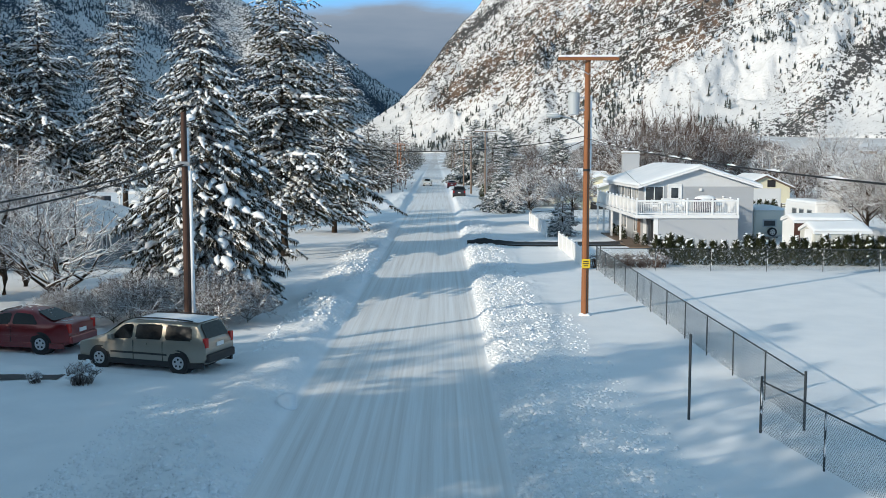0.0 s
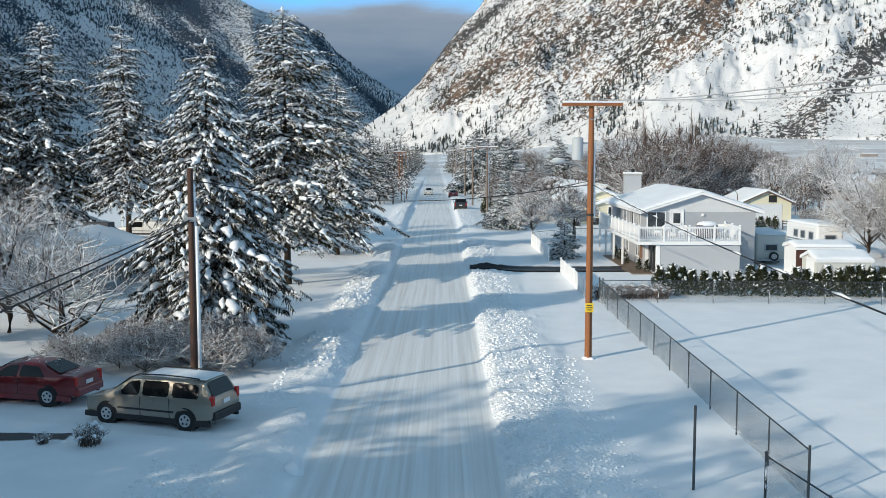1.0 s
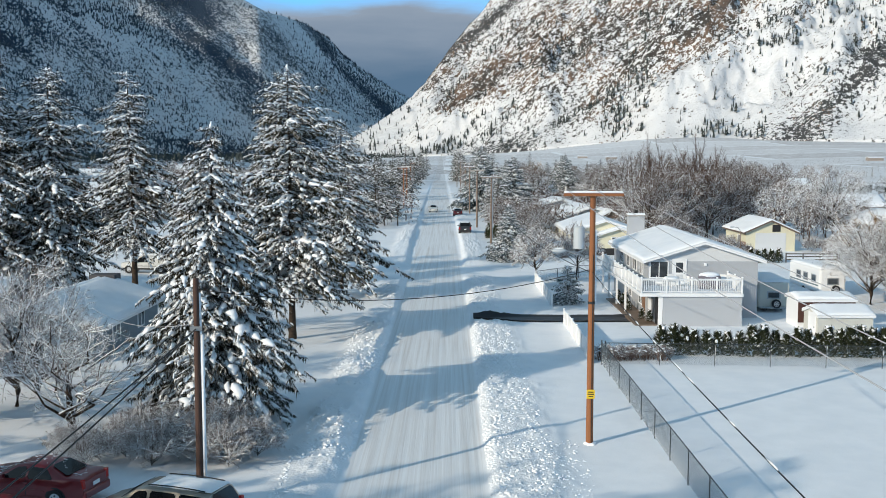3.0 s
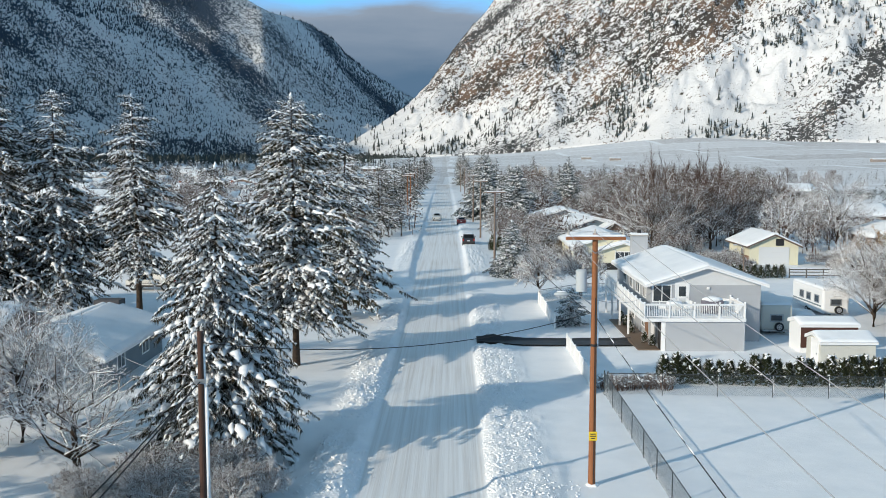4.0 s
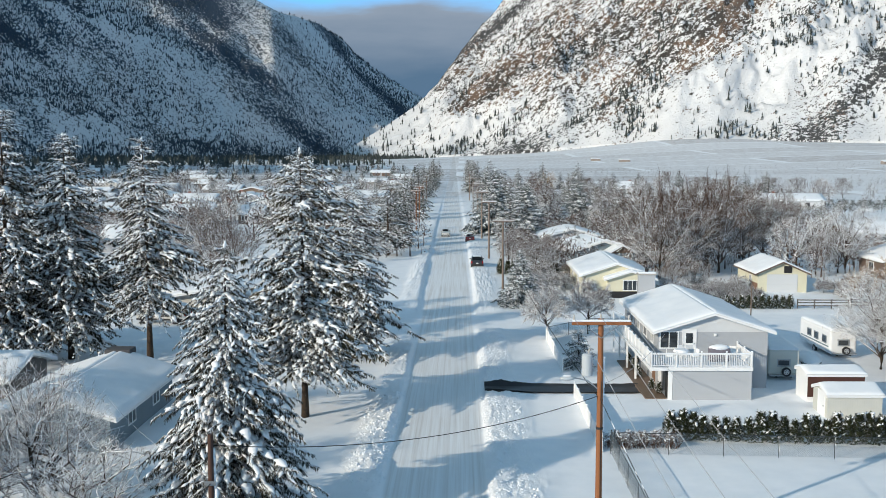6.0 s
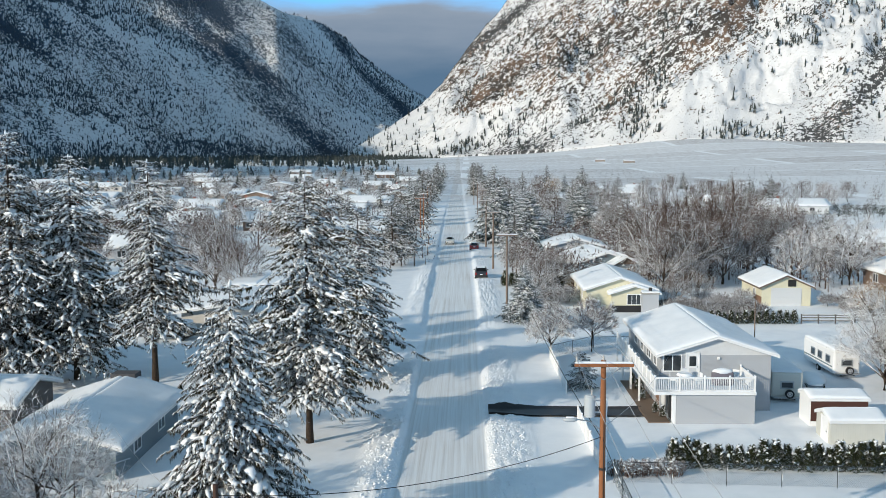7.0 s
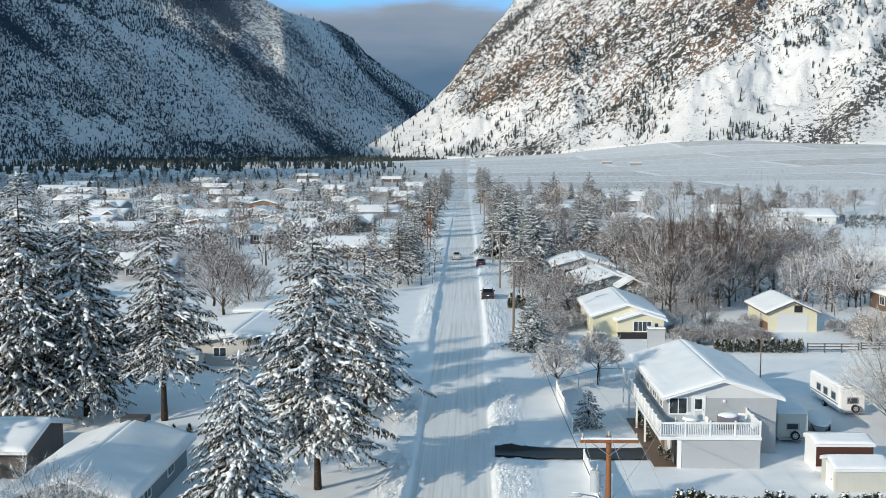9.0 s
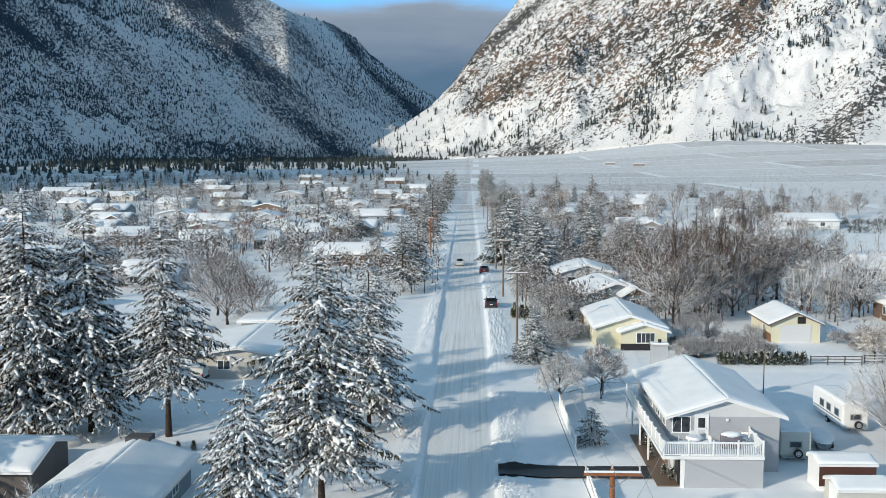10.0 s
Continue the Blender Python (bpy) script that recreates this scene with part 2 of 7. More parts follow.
def ground_height(x, y, lumps=True):
    """Snow cover: ploughed road, cross street, drives, windrows, yards and far valley floor."""
    x, y = np.asarray(x, float), np.asarray(y, float)
    u = x - road_centre(y)
    half = road_half(y)
    left, right = -u - half, u - half
    dist = np.hypot(x, y)
    near = 1 - smooth(150, 420, dist)
    z = 0.10 * (fbm(x / 7, y / 7, 3, 3) - 0.3) + 0.09 + 0.05 * smooth(50, 80, y)
    z = z + 0.03 * fbm(x * 0.8, y * 0.8, 3, 9)
    if lumps:
        big, fine = fbm(x * 1.3, y * 1.3, 3, 21), fbm(x * 5.0, y * 5.0, 3, 31, 0.65)
        chunk = np.abs(fine - 0.5) * 2
        wr = smooth(-0.05, 0.35, right) * (1 - smooth(1.6, 4.2, right + 1.3 * (fbm(x * .5, y * .5, 2, 5) - 0.5)))
        z = z + wr * (0.03 + (0.17 + 0.06 * smooth(45, 70, y)) * (1 - chunk) * (0.35 + 0.65 * big) * 1.5)
        patch = smooth(0.42, 0.6, fbm(x * 0.22, y * 0.16, 2, 17))
        wl = smooth(0.0, 0.3, left) * (1 - smooth(1.4, 3.0, left)) * (0.5 + 0.5 * patch)
        z = z + wl * (0.08 + 0.32 * (1 - chunk) * big * 1.5)
    # side street and drives are ploughed down
    cross = smooth(98.5, 100.5, y) * (1 - smooth(109.5, 111.5, y))
    drive = smooth(72.3, 72.9, y) * (1 - smooth(74.8, 75.3, y)) * smooth(1.0, 1.6, x) * (1 - smooth(13, 14, x))
    parking = smooth(29.6, 30.2, y + 0.35 * (x + 8)) * (1 - smooth(33.2, 34.0, y + 0.45 * (x + 8))) * (1 - smooth(-7.6, -5.2, x))
    cut = np.maximum.reduce([cross, drive, parking * 0.8])
    wob = 0.5 * (fbm(x * 0.3, y * 0.35, 3, 61) - 0.5)
    road = (1 - smooth(-0.15, 0.55 + 0.3 * (1 - smooth(40, 75, y)), left + wob)) * (1 - smooth(-0.3, 0.7, right + wob))
    ruts = 0.012 * (fbm(u * 5.0, y * 0.05, 3, 41) - 0.5) + 0.006 * (fbm(u * 14, y * 0.3, 2, 43) - 0.5)
    flat = np.maximum(road, cut)
    z = z * (1 - flat) + ruts * flat + 0.02 * (1 - road) * cut * fbm(x * 2, y * 2, 3, 7)
    # valley floor lifts to benches on the far sides
    far = 26 * smooth(900, 2100, y + 0.35 * x) * smooth(-300, 500, x) + 5 * smooth(500, 1200, dist) * smooth(100, 500, x)
    far = far + 13 * np.exp(-((x - 410) / 210) ** 2 - ((y - 1850) / 190) ** 2)
    return z * near + 0.12 * (1 - near) * (1 - road) + far


def spaced(segments):
    out = []
    for a, b, step in segments:
        out += list(np.arange(a, b, step))
    return np.array(out)


gx = spaced([(-4600, -600, 250), (-600, -120, 30), (-120, -40, 4), (-40, -12, 0.7), (-12, -7.5, 0.3), (-7.5, -4.6, 0.12), (-4.6, -3.4, 0.09), (-3.4, 0.9, 0.2), (0.9, 4.8, 0.11), (4.8, 12, 0.3), (12, 45, 0.8), (45, 130, 4), (130, 600, 30), (600, 4700, 250)])
gy = [-4600, -2500, -1000, -400, -150, -60, -20, -5, 5, 10, 14]
while gy[-1] < 4700:
    gy.append(gy[-1] + max(0.16, (gy[-1] - 16) * 0.009))
gy = np.array(gy)
GX, GY = np.meshgrid(gx, gy)


def ground_material():
    m = Mat("snow_ground", 0.6, spec=0.25)
    pos = m.n("ShaderNodeSeparateXYZ")
    m.link(m.tc.outputs["Object"], pos.inputs[0])
    px, py, pz = pos.outputs
    snow = m.ramp(m.noise(0.6, 6.0), [(0.3, SNOW_A), (0.7, SNOW_B)])
    # packed carriageway with long scraped tracks and brown grit
    centre = m.math("MULTIPLY_ADD", m.math("MAXIMUM", m.math("SUBTRACT", py, 80.0), 0.0), -0.0075, -1.3)
    u = m.math("ABSOLUTE", m.math("SUBTRACT", px, centre))
    on_road = m.math("SUBTRACT", 1.0, m.math("SMOOTH_MIN", m.math("MAXIMUM", m.math("MULTIPLY", m.math("SUBTRACT", u, 2.55), 4.0), 0.0), 1.0, 0.1))
    grit = m.math("MULTIPLY", m.ramp(m.noise(1.0, 6.0, 0.65, (3.2, 0.035, 1)), [(0.42, (0, 0, 0)), (0.72, (1, 1, 1))]), m.ramp(m.noise(0.06, 3.0), [(0.35, (0.35, 0.35, 0.35)), (0.7, (1, 1, 1))]))
    fine = m.ramp(m.noise(1.0, 4.0, 0.6, (6.5, 0.05, 1)), [(0.48, (0, 0, 0)), (0.7, (1, 1, 1))])
    packed = m.mix(m.math("MULTIPLY", grit, 0.8), (0.80, 0.82, 0.84), (0.47, 0.43, 0.40))
    packed = m.mix(m.math("MULTIPLY", fine, 0.35), packed, (0.52, 0.49, 0.47))
    col = m.mix(on_road, snow, packed)
    # orchards and stubble far out on the valley floor
    faru = m.ramp(m.math("MULTIPLY", py, 0.001), [(0.36, (0, 0, 0)), (0.48, (1, 1, 1))])
    plots = m.n("ShaderNodeTexBrick", Scale=1.0)
    plots.inputs["Color1"].default_value, plots.inputs["Color2"].default_value, plots.inputs["Mortar"].default_value = (0.35, 0.35, 0.35, 1), (1, 1, 1, 1), (0, 0, 0, 1)
    plots.inputs["Mortar Size"].default_value, plots.inputs["Brick Width"].default_value, plots.inputs["Row Height"].default_value = 0.012, 0.9, 0.4
    m.link(m.coords((0.0026, 0.0026, 0)), plots.inputs["Vector"])
    stems = m.ramp(m.noise(1.0, 3.0, 0.75, (0.30, 0.022, 0.0)), [(0.36, (0.35, 0.35, 0.35)), (0.62, (1, 1, 1))])
    rows = m.math("MULTIPLY", m.math("MULTIPLY", m.math("MULTIPLY", plots.outputs["Color"], stems), faru), 0.85)
    # western plots darken: grey-brown stubble with the mountain's shade painted in
    west = m.ramp(m.math("MULTIPLY", px, -0.01), [(0.0, (0.36, 0.33, 0.325)), (0.6, (0.19, 0.18, 0.18))])
    col = m.mix(rows, col, west)
    m.color(col)
    h = m.mix(0.25, m.noise(1.3, 6.0), m.noise(14.0, 4.0))
    tracks = m.mix(0.5, m.noise(1.0, 6.0, 0.65, (3.2, 0.035, 1)), m.noise(1.0, 4.0, 0.6, (8, 0.08, 1)))
    edge = m.math("SUBTRACT", m.math("ABSOLUTE", m.math("ADD", px, 1.35)), 2.8)
    churned = m.math("MULTIPLY", m.ramp(edge, [(0.0, (0, 0, 0)), (0.12, (1, 1, 1))]), m.ramp(m.math("MULTIPLY", edge, 0.25), [(0.45, (1, 1, 1)), (0.85, (0, 0, 0))]))
    vor = m.n("ShaderNodeTexVoronoi", Scale=7.0)
    m.link(m.coords(), vor.inputs["Vector"])
    lumpy = m.math("MULTIPLY", m.mix(0.5, m.math("SUBTRACT", 1.0, vor.outputs["Distance"]), m.noise(20.0, 3.0)), 2.2)
    m.bump(m.mix(churned, m.mix(on_road, h, tracks), lumpy), 0.4, 0.06)
    fade = m.ramp(m.math("MULTIPLY", py, 0.001), [(0.10, (0.4, 0.4, 0.4)), (0.38, (0.03, 0.03, 0.03))])
    for nd in m.t.nodes:
        if nd.type == "BUMP":
            m.link(fade, nd.inputs["Strength"])
    return m.m


ground = grid_object("ground", GX, GY, ground_height(GX, GY), ground_material())
tagged(ground, "deep snow over yards and street, ploughed down the middle", "snow ground", kind="structure")


def gz(x, y):
    return float(ground_height(np.array([x]), np.array([y]), False)[0])


# ---- mountains: terrain in rings round the valley ----
def terrain(name, az, base, crest, up, foot, material, label, seed, rough, gully, slant, calm=(-200, -199), smooth_top=0.0, spur=None, crags=0.0):
    """az: bearings in degrees; base, crest: distances; up: the crest's rise in degrees; foot: height at the base."""
    A = np.radians(np.linspace(az[0][0], az[0][-1], az[1]))
    deg = np.degrees(A)
    n = az[2]
    s = np.linspace(0, 1.25, n)[:, None]
    rb, rc = np.interp(deg, *base)[None], np.interp(deg, *crest)[None]
    rb = rb * (1 + 0.006 * np.sin(A * 47 + seed) + 0.004 * np.sin(A * 119))[None]
    R = rb + (rc - rb) * s
    H0 = np.interp(deg, *foot)[None]
    H1 = rc * np.tan(np.radians(np.interp(deg, *up)))[None]
    prof = np.where(s < 1, s * 0.6 + 0.4 * s ** 1.6, 1 - (s - 1) * 1.6)
    X, Y = R * np.sin(A)[None], R * np.cos(A)[None]
    climb = R - rb
    ridge = 1 - np.abs(fbm((X - slant * climb) / gully, (X + slant * climb) / (gully * 4.0), 4, seed, 0.45) - 0.5) * 2
    detail = fbm(X / 60, Y / 60, 4, seed + 8, 0.6) - 0.5
    band = smooth(0.0, 0.25, s) * (1 - 0.6 * smooth(0.8, 1.0, s))
    band = band * (0.12 + 0.88 * smooth(calm[0], calm[1], deg)[None])
    band = band * (1 - smooth_top * smooth(0.45, 0.75, s))
    Z = H0 + (H1 - H0) * prof + band * rough * ((ridge - 0.75) * 2.2 + detail * 0.9)
    if spur:
        # a rib that runs down from below the crest, broad on one side and steep on the other
        wide = np.where(deg < spur[0], spur[1], spur[2])[None]
        Z = Z + spur[3] * np.exp(-((deg[None] - spur[0]) / wide) ** 2) * smooth(0.3, 0.75, s) * (1 - smooth(0.84, 1.0, s))
    if crags:
        broken = np.abs(fbm((X - slant * climb * 0.5) / 45, (X + slant * climb) / 90, 4, seed + 40, 0.62) - 0.5)
        Z = Z + crags * (0.2 - broken) * 4 * band
    Z[0] -= 40
    ob = grid_object(name, X, Y, Z, material)
    tagged(ob, label, "mountain", kind="structure")
    return X, Y, Z, s * np.ones_like(X), ridge


def rotated(m, turn, scale):
    mapn = m.n("ShaderNodeMapping")
    mapn.vector_type = "TEXTURE"
    mapn.inputs["Rotation"].default_value = [radians(a) for a in turn]
    mapn.inputs["Scale"].default_value = [1 / v for v in scale]
    m.link(m.tc.outputs["Object"], mapn.inputs[0])
    return mapn.outputs[0]


def mountain_material(name, dark, warm, cut, slant, fine, tilt_line=False, woods=None, wood_cut=0.6):
    """Snow broken by ledges of rock along a slanting bedding; woods in flecks."""
    m = Mat(name, 0.85, spec=0.15)

    def nz(scale, detail, rough, vec):
        nd = m.n("ShaderNodeTexNoise", Scale=scale, Detail=detail, Roughness=rough)
        m.link(vec, nd.inputs["Vector"])
        return nd.outputs["Fac"]

    beds = nz(fine, 5.0, 0.72, rotated(m, (0, slant, 0), (0.7, 0.65, 1.25)))
    crag = nz(fine * 2.6, 3.0, 0.7, rotated(m, (0, slant, 0), (0.7, 0.6, 1.1)))
    where = nz(0.0042, 4.0, 0.6, rotated(m, (0, slant, 0), (0.45, 0.4, 1.9)))
    mask = m.math("ADD", m.math("MULTIPLY", beds, 0.56), m.math("MULTIPLY", crag, 0.44))
    mask = m.math("ADD", mask, m.math("MULTIPLY_ADD", where, 0.34, -0.17))
    if tilt_line:
        # bare ledges above a V of open snow: the talus tip on one side, the long chute on the other
        pos = m.n("ShaderNodeSeparateXYZ")
        m.link(m.tc.outputs["Object"], pos.inputs[0])
        px, py, pz = pos.outputs
        tip = m.math("MULTIPLY_ADD", px, -0.22, 165.0)
        chute = m.math("MULTIPLY_ADD", px, 0.6, -130.0)
        over = m.math("SUBTRACT", pz, m.math("MAXIMUM", tip, chute))
        over = m.math("ADD", over, m.math("MULTIPLY_ADD", where, 160.0, -80.0))
        lift = m.ramp(m.math("MULTIPLY_ADD", over, 0.0045, 0.5), [(0.18, (0, 0, 0)), (0.60, (1, 1, 1))])
        mask = m.math("ADD", mask, m.math("MULTIPLY_ADD", lift, 0.095, -0.082))
    rock = m.ramp(nz(0.011, 6.0, 0.65, m.coords()), [(0.48, dark), (0.58, warm), (0.68, tuple(v * 1.6 for v in dark))])
    col = m.mix(m.ramp(mask, [(cut, (0, 0, 0)), (cut + 0.03, (1, 1, 1))]), (0.67, 0.68, 0.70), rock)
    if woods:
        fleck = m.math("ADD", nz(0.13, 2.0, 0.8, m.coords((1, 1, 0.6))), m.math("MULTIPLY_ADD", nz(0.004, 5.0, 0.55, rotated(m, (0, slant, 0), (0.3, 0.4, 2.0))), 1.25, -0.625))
        # long streaks paint the shade of gullies with the woods colour
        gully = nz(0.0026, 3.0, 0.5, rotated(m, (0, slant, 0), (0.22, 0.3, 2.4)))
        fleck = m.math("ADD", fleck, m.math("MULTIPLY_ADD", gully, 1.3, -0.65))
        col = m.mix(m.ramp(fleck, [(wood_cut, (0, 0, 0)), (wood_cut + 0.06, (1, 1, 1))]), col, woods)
    m.color(col)
    m.bump(m.mix(0.5, beds, crag), 0.9, 5.0)
    return m.m


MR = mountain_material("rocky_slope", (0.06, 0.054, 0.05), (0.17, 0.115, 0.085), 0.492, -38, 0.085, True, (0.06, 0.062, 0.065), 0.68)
# blue haze and shade of the left slope are put into its rock and woods colours
ML = mountain_material("haze_tinted_woods", (0.09, 0.10, 0.11), (0.13, 0.13, 0.13), 0.535, 40, 0.10, False, (0.045, 0.066, 0.095), 0.57)
RIGHT = terrain("mountain", ((-7.2, 60), 620, 210),
                ((-7.2, -2, 4, 12, 24, 60), (2900, 2500, 2300, 2050, 1900, 1900)),
                ((-7.2, -2, 4, 12, 24, 60), (3050, 3250, 3400, 3350, 3300, 3300)),
                ((-7.2, -6, -4.3, -2.6, -1.4, -0.6, 0.6, 1.6, 2.4, 5, 10, 18, 30, 60), (0.0, 0.7, 1.75, 2.9, 4.05, 5.1, 6.5, 7.7, 8.7, 12, 15, 17, 18, 14)),
                ((-7.2, -2, 4, 12, 24, 60), (2, 6, 20, 40, 32, 30)), MR,
                "steep rocky mountainside dusted with snow and scattered firs", 101, 85, 190, 1.0, (-4.5, 2.5), crags=16)
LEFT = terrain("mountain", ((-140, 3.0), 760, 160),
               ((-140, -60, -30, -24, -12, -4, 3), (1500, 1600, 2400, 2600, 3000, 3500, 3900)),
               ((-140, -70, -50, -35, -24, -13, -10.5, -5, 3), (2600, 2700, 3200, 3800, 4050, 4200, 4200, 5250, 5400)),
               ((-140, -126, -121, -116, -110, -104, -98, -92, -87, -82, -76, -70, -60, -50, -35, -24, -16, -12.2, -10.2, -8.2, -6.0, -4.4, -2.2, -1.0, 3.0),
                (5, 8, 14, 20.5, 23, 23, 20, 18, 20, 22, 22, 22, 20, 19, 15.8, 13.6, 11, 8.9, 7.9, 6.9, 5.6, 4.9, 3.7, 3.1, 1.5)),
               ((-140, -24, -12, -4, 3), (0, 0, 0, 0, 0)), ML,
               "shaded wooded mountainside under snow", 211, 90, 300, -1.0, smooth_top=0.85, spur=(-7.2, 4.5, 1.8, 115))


def far_trees(name, label, spots, seed, material, low=9, high=18, sides=5, tiers=2, girth=1.0):
    """Many small firs in one mesh, too far to tell apart."""
    rg = np.random.RandomState(seed)
    P = np.array(spots, float)
    n = len(P)
    h = rg.uniform(low, high, n) * rg.uniform(0.6, 1.0, n)
    r = h * rg.uniform(0.11, 0.25, n) * girth
    bend = rg.uniform(-0.04, 0.04, (n, 2)) * h[:, None]
    cut = rg.uniform(0.02, 0.14, n)
    verts, faces = [], []
    block = np.arange(n) * (sides + 1)
    for k in range(tiers):
        zb = cut + (0.92 - cut) * k / tiers
        zt = np.minimum(1.0, zb + (1.05 - cut) / tiers * 1.5)
        V = np.zeros((n, sides + 1, 3))
        V[:, 0, :2], V[:, 0, 2] = P[:, :2] + bend * zt[:, None], P[:, 2] + h * zt
        rr = r * (1 - zb) ** 0.75 * rg.uniform(0.75, 1.25, n)
        a = rg.rand(n, 1) * 6.283 + 6.283 * (np.arange(sides)[None] + rg.uniform(-0.25, 0.25, (n, sides))) / sides
        q = rr[:, None] * rg.uniform(0.45, 1.45, (n, sides))
        V[:, 1:, 0] = P[:, :1] + bend[:, :1] * zb[:, None] + np.cos(a) * q
        V[:, 1:, 1] = P[:, 1:2] + bend[:, 1:] * zb[:, None] + np.sin(a) * q
        V[:, 1:, 2] = P[:, 2:3] + h[:, None] * (zb[:, None] + rg.uniform(-0.06, 0.06, (n, sides)))
        off = k * n * (sides + 1)
        verts.append(V.reshape(-1, 3))
        i = np.arange(sides)
        F = np.stack([np.broadcast_to(1 + i, (n, sides)), np.broadcast_to(1 + (i + 1) % sides, (n, sides)), np.zeros((n, sides), int)], -1) + (off + block)[:, None, None]
        faces.append(F.reshape(-1, 3))
    ob = mesh_object(name, np.concatenate(verts).tolist(), np.concatenate(faces).tolist(), material, flat=True)
    return tagged(ob, label, "trees", kind="stuff")


def on_terrain(field, count, seed, keep):
    """Spots on a mountainside where keep(azimuth, share of the slope, clump noise, draw, ridge) holds."""
    X, Y, Z, S, G = field
    rg = np.random.RandomState(seed)
    r, c = X.shape
    n = count * 14
    i, j = rg.randint(2, r - 1, n), rg.randint(0, c - 1, n)
    f, g = rg.rand(n), rg.rand(n)
    P = np.stack([(a[i, j] * (1 - f) + a[i, j + 1] * f) * (1 - g) + (a[i - 1, j] * (1 - f) + a[i - 1, j + 1] * f) * g for a in (X, Y, Z)], -1)
    az = np.degrees(np.arctan2(P[:, 0], P[:, 1]))
    ok = keep(az, S[i, j], fbm(P[:, 0] / 130, P[:, 1] / 130, 3, seed), rg.rand(n), G[i, j])
    return P[ok][:count]


def belt_spots(count):
    """Fir belts and clumps across the far end of the valley."""
    rg, out = random.Random(61), []
    while len(out) < count:
        x, y = rg.uniform(-1700, -60), rg.uniform(750, 2850)
        c = float(fbm(np.array(x / 240), np.array(y / 420), 3, 66))
        if rg.random() < float(smooth(0.46, 0.62, c)) * (0.16 + 0.84 * float(smooth(1900, 2300, y))) * (1.0 if y > 1250 or x < -0.2 * y else 0.0):
            out.append((x, y, 0))
    return out


def rock_woods(az, sh, c, q, g):
    thick = 0.07 + 0.93 * smooth(0.52, 0.68, c) * np.where(sh < 0.25, 1.0, 0.55)
    return (az < 27) & (sh < 0.98) & (q < thick) & ~((az < -1.0) & (sh > 0.10) & (q > 0.06))


def shade_woods(az, sh, c, q, g):
    # dense firs darken the hollows in place of relief shade
    hollow = 1 - smooth(0.62, 0.92, g)
    foot = 1 - smooth(0.03, 0.10, sh)
    brow = smooth(-9.5, -7.5, az) * smooth(0.35, 0.6, sh)
    high = smooth(0.40, 0.6, sh) * (1 - smooth(-17, -14, az))
    thick = 0.16 + 0.75 * hollow * smooth(0.3, 0.5, c) + 0.9 * foot + 0.55 * brow + 0.75 * high + 0.25 * smooth(0.45, 0.62, c)
    # firs thinned over the sunlit patch so that it looks brighter
    thick = thick * (1 - 0.6 * smooth(-14.5, -12, az) * (1 - smooth(-7.6, -6.8, az)) * smooth(0.4, 0.6, sh))
    return (az > -27) & (az < 1) & (sh < 0.99) & (q < thick * 0.8)


far_trees("mountain_firs", "dark firs scattered over the rocky mountainside", on_terrain(RIGHT, 2300, 3, rock_woods), 5, FAR_TREE, 8, 24, 7, 5)
far_trees("valley_firs", "dark belt of firs along the far valley edge", belt_spots(5200), 6, FAR_TREE, 7, 17, 6, 3, 1.3)
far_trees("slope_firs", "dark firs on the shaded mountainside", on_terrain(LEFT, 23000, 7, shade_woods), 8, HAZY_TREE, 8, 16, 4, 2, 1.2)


def brush(name, label, spots, seed, material, low, high, bits=34, thick=0.018):
    """Many far bushes and small trees in one mesh: domes of slivers on short stems."""
    rg = random.Random(seed)
    s = Soup()
    for x, y in spots:
        h = rg.uniform(low, high)
        z = gz(x, y)
        wide, foot = h * rg.uniform(0.38, 0.6), rg.uniform(0.0, 0.2)
        for k in range(bits):
            a, up = rg.random() * 6.283, rg.uniform(-0.3, 1.0)
            fl = math.sqrt(max(0.05, 1 - up * up)) * wide
            c = Vector((x, y, z + h * (foot + 0.3)))
            d = Vector((math.cos(a) * fl, math.sin(a) * fl, up * h * (0.7 - foot))) * (0.45 + 0.55 * rg.random() ** 0.5) * (0.8 + 0.4 * float(vnoise(np.array(a * 1.4 + x), np.array(up * 2.0 + y), 5)))
            w = Vector((-math.sin(a), math.cos(a), rg.uniform(-0.6, 0.6))) * h * thick
            t = Vector((rg.gauss(0, 1), rg.gauss(0, 1), rg.gauss(0.4, 0.8))).normalized() * h * 0.13
            s.leaf(c + d - w, c + d + w, c + d * 1.02 + t)
        w = Vector((0.03 * h, 0, 0))
        s.leaf(Vector((x, y, z - 0.2)) - w, Vector((x, y, z - 0.2)) + w, Vector((x, y, z + h * 0.6)))
    return tagged(s.put(name, material, flat=True), label, "bushes", kind="stuff")


rb = random.Random(21)
brush("village_bushes", "frosted bushes and small trees between far houses", [(d * math.sin(a), d * math.cos(a)) for a, d in ((rb.uniform(-0.46, -0.035), 170 + 780 * rb.random() ** 1.2) for _ in range(3600)) if float(fbm(np.array(d * a / 45), np.array(d / 90), 2, 3)) > 0.47], 5, FAR_TWIG, 1.8, 5.0, 40, 0.032)
brush("orchard_bushes", "grey frosted orchard trees beyond the street", [(d * math.sin(a), d * math.cos(a)) for a, d in ((rb.uniform(0.02, 0.46), rb.uniform(230, 620)) for _ in range(420))], 6, FAR_TWIG, 2.0, 4.5, 60, 0.03)
brush("undergrowth", "tangle of frosted undergrowth behind the houses", [(rb.uniform(14, 75), rb.uniform(138, 250)) for _ in range(420)], 7, TWIG, 2.0, 5.0, 120, 0.022)
